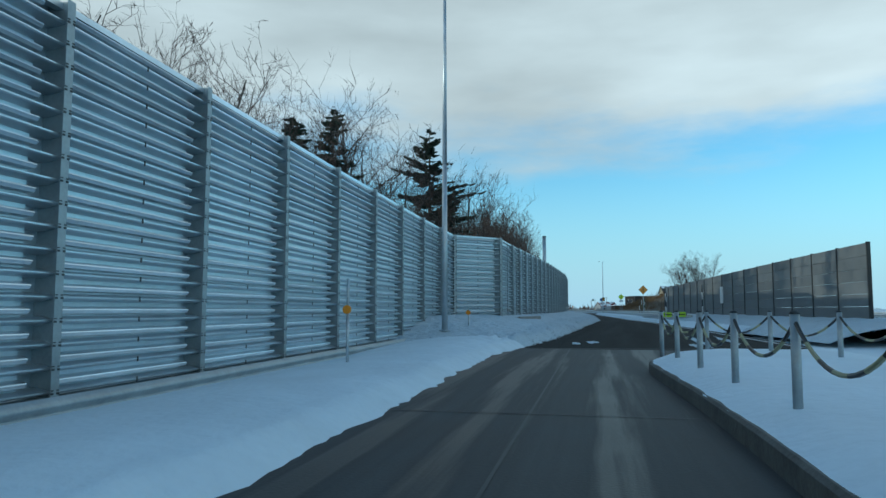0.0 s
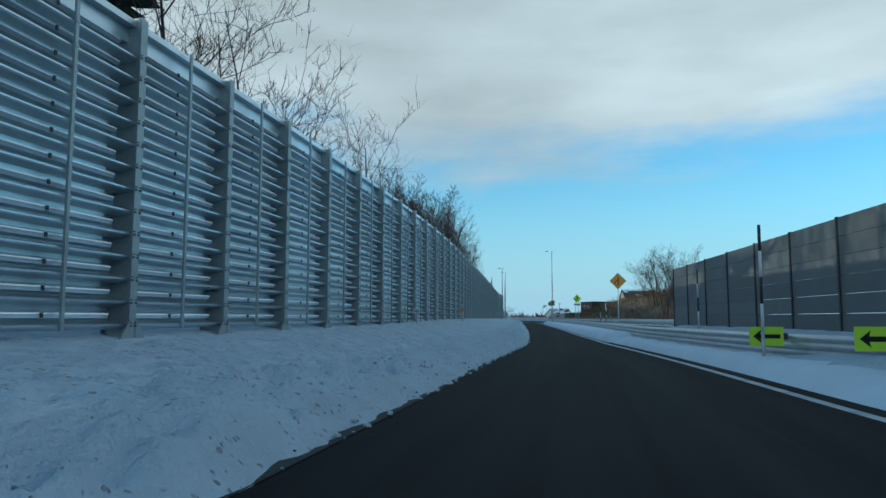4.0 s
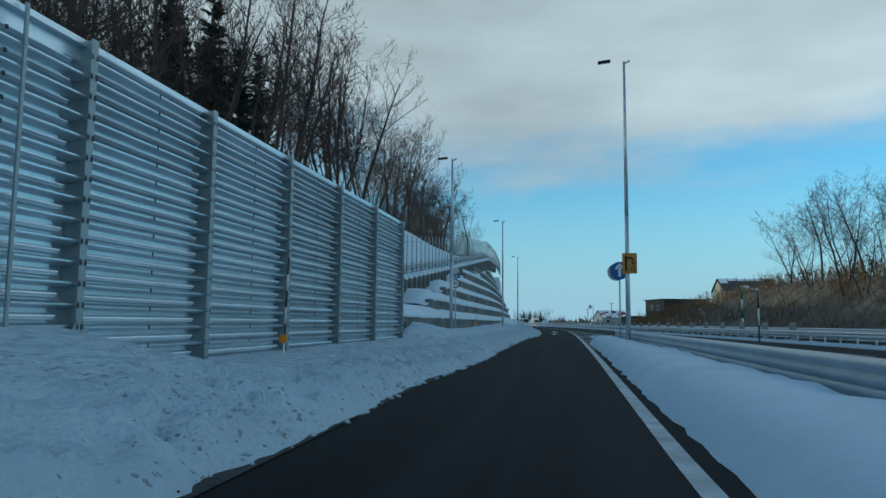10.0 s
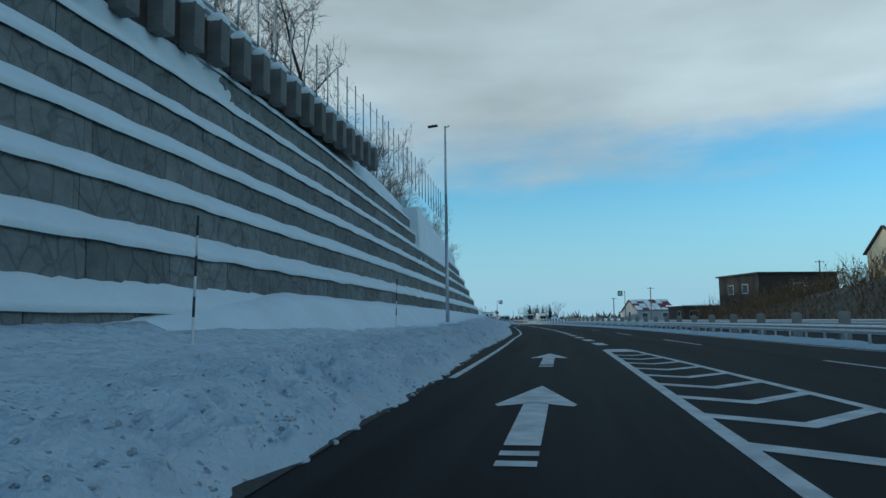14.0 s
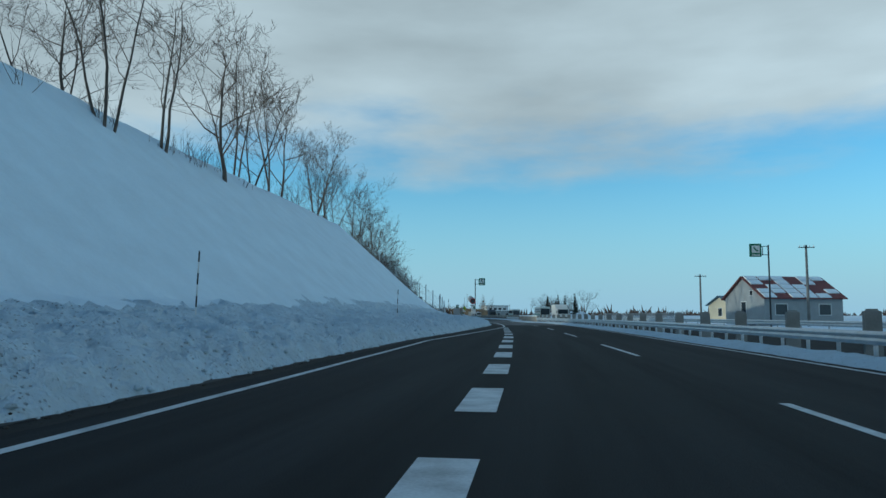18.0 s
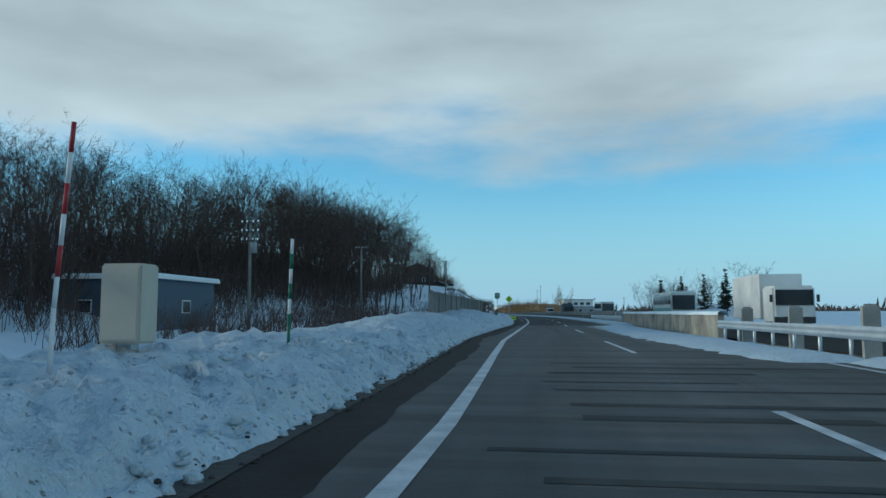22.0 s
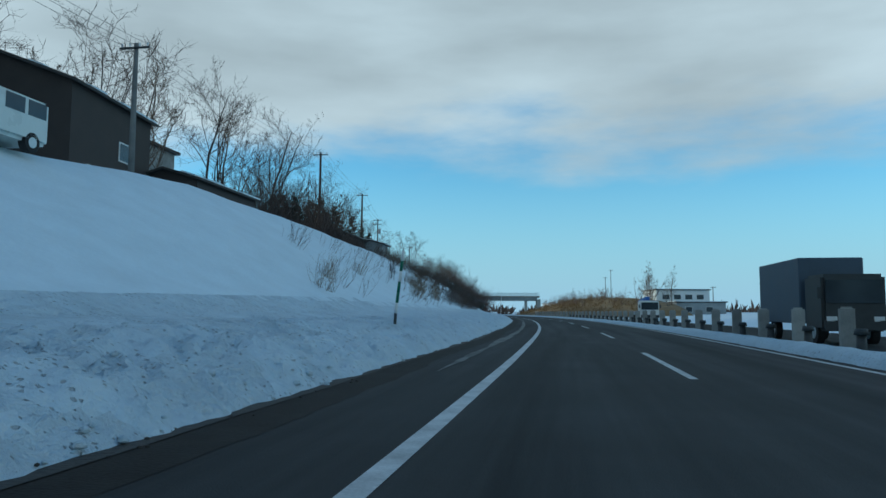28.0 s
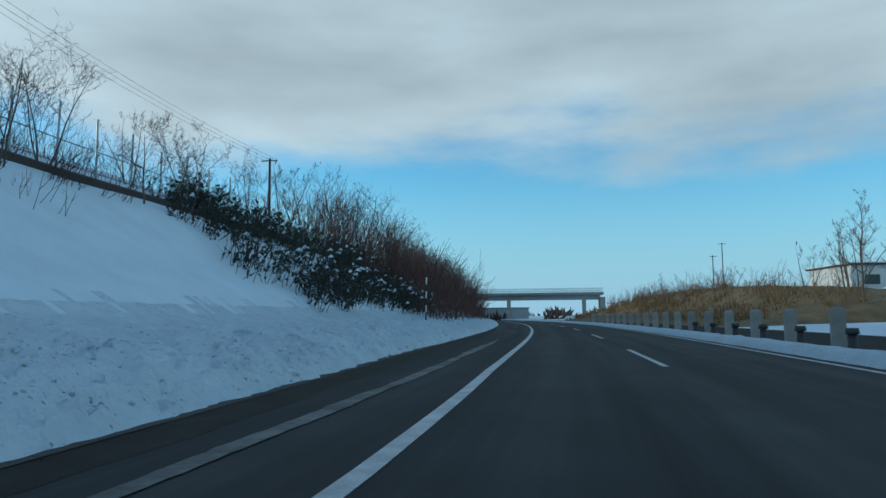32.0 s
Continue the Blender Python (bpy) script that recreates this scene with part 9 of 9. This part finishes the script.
for s, d, top in ((405, 24.5, 6.5), (382, 27.5, 8.0), (804.9, 42.6, 16), (806, 41, 13.5), (770, 50, 8), (745, 52, 8), (728, 60, 8), (700, 62, 8), (340, 44, 10)):
    utility_pole(s, d, 0.2, top, 1, True)


# ---------------------------------------------------------------- overbridge
def build_bridge():
    root = tagged(new("overbridge"), "long pale concrete road bridge crossing far ahead with a slim railing", "bridge", kind="structure")
    c = at(884.5, 31)
    m = pose(c.x, c.y, 0, 0, 0, 12)
    bm = bmesh.new()
    bm_box(bm, -20, 0, 7.95, 52, 7.5, 0.45, m)
    part("deck", bm, CONCRETE, root)
    for y in (-2.2, 2.2):
        bm = bmesh.new()
        bm_box(bm, -20, y, 7.0, 50, 0.5, 1.45, m)
        part("girder", bm, WALL_GREY, root)
    for y in (-3.6, 3.6):
        bm = bmesh.new()
        bm_box(bm, -20, y, 8.35, 52, 0.25, 0.4, m)
        part("kerb", bm, CONCRETE, root)
        for z in (9.1, 9.8):
            bm = bmesh.new()
            bm_box(bm, -20, y, z, 52, 0.14, 0.14, m)
            part("rail", bm, STEEL, root)
        for x in np.arange(-45.5, 6.5, 2.0):
            bm = bmesh.new()
            bm_box(bm, x, y, 9.15, 0.1, 0.1, 1.3, m)
            part("rail_post", bm, STEEL, root)
    for x in (-24, 0):
        bm = bmesh.new()
        bm_box(bm, x, 0, 3.2, 1.0, 5.0, 6.6, m)
        part("pier", bm, CONCRETE, root)
    bm = bmesh.new()
    bm_box(bm, 5.6, 0, 3.4, 1.6, 8.0, 7.2, m)
    part("abutment", bm, CONCRETE, root)


build_bridge()


# ---------------------------------------------------------------- banks beyond the oncoming lanes
def bank(s0, s1, d0, d1, h, label, mat=None, seed=1, k=0.3):
    ss = np.linspace(s0, s1, int((s1 - s0) / 2) + 2)
    vs = []
    cols = 14
    for s in ss:
        e = math.sin(math.pi * (s - s0) / (s1 - s0)) ** 0.45 if s0 < s < s1 else 0
        for j in range(cols):
            f = j / (cols - 1)
            p = at(s, d0 + (d1 - d0) * f)
            z = h * e * min(1, f * 1.9) ** 1.1 + (rough(p.x * .35, p.y * .35, k) * e if j else 0) - (0.2 if j == 0 else 0)
            if j == cols - 1:
                z = -0.3
            vs.append((p.x, p.y, z))
    o = new("bank", mesh_of("bank", vs, [tuple(reversed(q)) for q in grid_faces(len(ss), cols)], mat or SNOW, True))
    return tagged(o, label, "bank", kind="structure")


EARTH = material("dry_earth", (0.22, 0.15, 0.07), 0.95, var=0.45, scale=0.6, fine=6, bump=0.5, dist=0.08, coord="World")
bank(722, 850, 16.5, 40, 5.6, "sunny earth bank with dry grass beyond the road", EARTH, 2)
bank(520, 560, 17.5, 34, 2.6, "snow mound below the conifers")


# ---------------------------------------------------------------- vehicles standing in the oncoming lanes
TYRE = material("tyre_rubber", (0.018, 0.018, 0.019), 0.85, var=0.2, scale=5, fine=30, bump=0.2)
BUSW = material("bus_paint", (0.60, 0.64, 0.62), 0.3, var=0.08, scale=1, fine=12, bump=0)
TEAL = material("teal_paint", (0.12, 0.30, 0.30), 0.35, var=0.1, scale=1, fine=12, bump=0)


def wheel(root, x, y, r):
    bm = bmesh.new()
    bm_tube(bm, (x - 0.13, y, r), (x + 0.13, y, r), r, r, 18)
    w = part("wheel", bm, TYRE, root, smooth=False)
    bm = bmesh.new()
    bm_tube(bm, (x - 0.145, y, r), (x + 0.145, y, r), r * 0.55, r * 0.55, 14)
    part("rim", bm, STEEL, w)


def coach(s, d, label, stripe=None):
    """A coach that faces back along the road."""
    root = tagged(new("bus"), label, "bus", "buses in the oncoming lane")
    bm = bmesh.new()
    bm_box(bm, 0, 0, 1.85, 2.5, 11.5, 2.9)
    bmesh.ops.bevel(bm, geom=bm.edges[:], offset=0.16, segments=3, affect="EDGES")
    b = part("body", bm, BUSW, root)
    bm = bmesh.new()
    bm_box(bm, 0, -5.72, 2.15, 2.2, 0.12, 1.5)
    part("windscreen", bm, GLASS, root)
    for sx in (-1, 1):
        for k in range(7):
            bm = bmesh.new()
            bm_box(bm, sx * 1.245, -4.4 + k * 1.5, 2.45, 0.06, 1.38, 0.95)
            part("window", bm, GLASS, root)
        bm = bmesh.new()
        bm_box(bm, sx * 1.25, 0, 1.45, 0.03, 11.0, 0.35)
        part("stripe", bm, stripe or TEAL, root)
        bm = bmesh.new()
        bm_box(bm, sx * 0.85, -5.74, 0.85, 0.4, 0.08, 0.2)
        part("headlight", bm, WHITE, root)
        bm = bmesh.new()
        bm_box(bm, sx * 1.42, -5.95, 2.2, 0.16, 0.12, 0.42)
        part("mirror", bm, DARK, root)
        for y in (-3.6, 3.2):
            wheel(root, sx * 1.1, y, 0.5)
    bm = bmesh.new()
    bm_box(bm, 0, -5.75, 0.6, 2.4, 0.12, 0.35)
    part("bumper", bm, DARK, root)
    root.matrix_basis = place(s, d, 0.0)


def van(s, d, z, turn, label):
    root = tagged(new("van"), label, "van")
    bm = bmesh.new()
    bm_box(bm, 0, 0, 1.05, 1.7, 4.2, 1.45)
    for q in bm.verts:
        if q.co.y < 0 and q.co.z > 1:
            q.co.y += 0.5
    bmesh.ops.bevel(bm, geom=bm.edges[:], offset=0.12, segments=2, affect="EDGES")
    part("body", bm, BUSW, root)
    bm = bmesh.new()
    bm_box(bm, 0, -1.86, 1.42, 1.4, 0.1, 0.55, pose(0, 0, 0))
    part("windscreen", bm, GLASS, root)
    for sx in (-1, 1):
        for y in (-0.75, 0.55, 1.5):
            bm = bmesh.new()
            bm_box(bm, sx * 0.845, y, 1.42, 0.03, 0.8, 0.5)
            part("window", bm, GLASS, root)
        bm = bmesh.new()
        bm_box(bm, sx * 0.62, -2.08, 0.75, 0.3, 0.08, 0.18)
        part("headlight", bm, WHITE, root)
        for y in (-1.3, 1.35):
            wheel(root, sx * 0.72, y, 0.32)
    bm = bmesh.new()
    bm_box(bm, 0, -2.1, 0.45, 1.6, 0.1, 0.2)
    part("bumper", bm, DARK, root)
    root.matrix_basis = place(s, d, z, turn)


def lorry(s, d, label, cargo, cab_paint, crane=False):
    root = tagged(new("truck"), label, "truck")
    bm = bmesh.new()
    bm_box(bm, 0, -2.6, 1.55, 2.2, 1.9, 2.1)
    bmesh.ops.bevel(bm, geom=bm.edges[:], offset=0.12, segments=2, affect="EDGES")
    part("cab", bm, cab_paint, root)
    bm = bmesh.new()
    bm_box(bm, 0, -3.55, 1.95, 1.95, 0.08, 0.85)
    part("windscreen", bm, GLASS, root)
    bm = bmesh.new()
    bm_box(bm, 0, -3.56, 0.72, 2.1, 0.1, 0.35)
    part("bumper", bm, DARK, root)
    bm = bmesh.new()
    if crane:
        bm_box(bm, 0, 1.2, 1.1, 2.2, 5.2, 0.4)
        part("bed", bm, STEEL, root)
        bm = bmesh.new()
        bm_box(bm, 0, 0.5, 2.7, 0.5, 5.6, 0.5, pose(0, 0, 0, -4, 0, 0))
        part("boom", bm, cargo, root, "blue crane boom")
        bm = bmesh.new()
        bm_box(bm, 0, -1.1, 2.0, 0.7, 0.7, 1.6)
        part("column", bm, cargo, root)
    else:
        bm_box(bm, 0, 1.4, 2.05, 2.4, 5.6, 2.6)
        bmesh.ops.bevel(bm, geom=bm.edges[:], offset=0.04, segments=1, affect="EDGES")
        part("box_body", bm, cargo, root)
    for sx in (-1, 1):
        for y in (-2.5, 2.6):
            wheel(root, sx * 0.95, y, 0.45)
        bm = bmesh.new()
        bm_box(bm, sx * 0.8, -3.58, 0.95, 0.35, 0.06, 0.18)
        part("headlight", bm, WHITE, root)
        bm = bmesh.new()
        bm_box(bm, sx * 1.22, -3.6, 1.9, 0.14, 0.1, 0.4)
        part("mirror", bm, DARK, root)
    root.matrix_basis = place(s, d, 0.0)


coach(492, LANE(492) + 12.3, "white coach with dark windows in the oncoming lane")
coach(561, LANE(561) + 13.0, "white and teal coach in the oncoming lane")
lorry(455.5, LANE(455.5) + 11.4, "white box truck in the oncoming lane", WHITE, WHITE)
lorry(650, LANE(650) + 10, "white truck carrying a blue folded crane", BLUE, WHITE, True)
lorry(590, LANE(590) + 8.2, "dark van-bodied truck in the oncoming lane", SLATE, DARK)


van(577, -17.6, ground_z(577, -17.6), 0, "small white van parked at the top of the snowy drive")


# ---------------------------------------------------------------- snow filling in beside the wall's far end, sill below the barrier
def build_wall_end():
    ss = np.arange(296, 320, 0.6)
    ds = np.arange(0.35, 5.2, 0.25)
    vs = []
    for s in ss:
        w = WALL_D(min(s, 311))
        for o in ds:
            d = w - o
            u = EDGE_L(s) - d
            col = [np.interp(max(s, 303), LS, LZ[:, j]) for j in range(len(U_COL))]
            low = float(np.interp(u, U_COL, col))
            k = o / STEP_D
            high = STEP_0 + k * STEP_Z(s) - 0.5
            f = min(1, max(0, (s - (310.8 - 2.0 * k)) / 4))
            f = f * f * (3 - 2 * f)
            p = at(s, d)
            vs.append((p.x, p.y, high * (1 - f) + (low - 0.9 * f) * f))
    o = new("slope_snow", mesh_of("slope_snow", vs, grid_faces(len(ss), len(ds)), SNOW, True))
    tagged(o, "smooth snow drifted against the wall's end", "snow", kind="stuff")


build_wall_end()
sill_d = lambda s: float(np.interp(s, (-36, 6.9, 20, 33), (-5.6, -6.05, -6.55, -7.2)))
sill = ribbon("barrier_sill", POST_STEEL, -34, 30, lambda s: sill_d(s) - 0.1, lambda s: sill_d(s) + 0.36, z=0.165)
tagged(sill, "pale steel sill below the noise barrier", "sill", kind="structure")


# ---------------------------------------------------------------- fence that runs down the end of the open slope
def build_slope_fence():
    root = tagged(new("wire_fence"), "tall wire fence on steel posts running down the end of the slope", "fence", kind="structure")
    P_ = []
    for s, d, top in ((393.6, -17.6, 10.2), (395.2, -15.6, 8.7), (396.6, -13.8, 7.2), (398.0, -12.1, 6.0), (399.2, -10.4, 4.9), (400.2, -9.6, 4.2), (400.8, -8.8, 3.6), (402.2, -8.8, 3.87), (403.4, -8.6, 3.5), (404.5, -8.4, 3.06), (405.8, -8.4, 2.63),
                      (407.4, -8.4, 2.26), (408.9, -8.4, 1.95), (410.5, -8.4, 1.6), (412.1, -8.4, 1.3), (413.8, -8.4, 1.15)):
        p = at(s, d, top - 2.2)
        P_.append(p)
        bm = bmesh.new()
        bm_tube(bm, p - Vector((0, 0, 1.2)), p + Vector((0, 0, 2.2)), 0.055, 0.05, 8)
        part("post", bm, POST_STEEL, root, smooth=True)
    for h in (0.9, 1.75):
        V, F = [], []
        tube_add(V, F, [p + Vector((0, 0, h)) for p in P_], [0.018] * len(P_), 4)
        part_mesh("rail", mesh_of("rail", V, F, POST_STEEL), root)
    wire_net("mesh", P_, -0.4, 1.75, root, 0.12, 0.002)


build_slope_fence()


# ---------------------------------------------------------------- fence along the crest of the last slope
def build_crest_fence():
    root = tagged(new("wire_fence"), "weathered wire fence on tall posts along the crest", "fence", kind="structure")
    rng = random.Random(92)
    dd = lambda s: -17.0 + max(0, s - 672) * 0.04
    P_ = []
    for s in np.arange(648, 704, 2.0):
        d = dd(s)
        p = at(s, d, ground_z(s, d))
        P_.append(p)
        bm = bmesh.new()
        bm_tube(bm, p - Vector((0, 0, 0.3)), p + Vector((rng.gauss(0, .04), rng.gauss(0, .04), rng.uniform(2.1, 2.5))), 0.045, 0.04, 6)
        part("post", bm, POST_STEEL, root)
    for h in (0.35, 1.15):
        V, F = [], []
        tube_add(V, F, [p + Vector((0, 0, h)) for p in P_], [0.022] * len(P_), 4)
        part_mesh("rail", mesh_of("rail", V, F, POST_STEEL), root)
    wire_net("mesh", P_, 0.3, 1.15, root, 0.2, 0.003)
    V = []
    ss = np.arange(647, 704, 1.0)
    for s in ss:
        z = ground_z(s, dd(s))
        for o, h in ((0.62, -0.3), (0.6, 0.2), (0.35, 0.22), (0.33, 0.05), (0.05, 0.05)):
            V.append(at(s, dd(s) + o, z - o * 0.45 + h))
    tagged(new("gutter", mesh_of("gutter", V, grid_faces(len(ss), 5), WOOD_DARK)), "dark wet gutter below the wire fence", "gutter", kind="structure")


build_crest_fence()
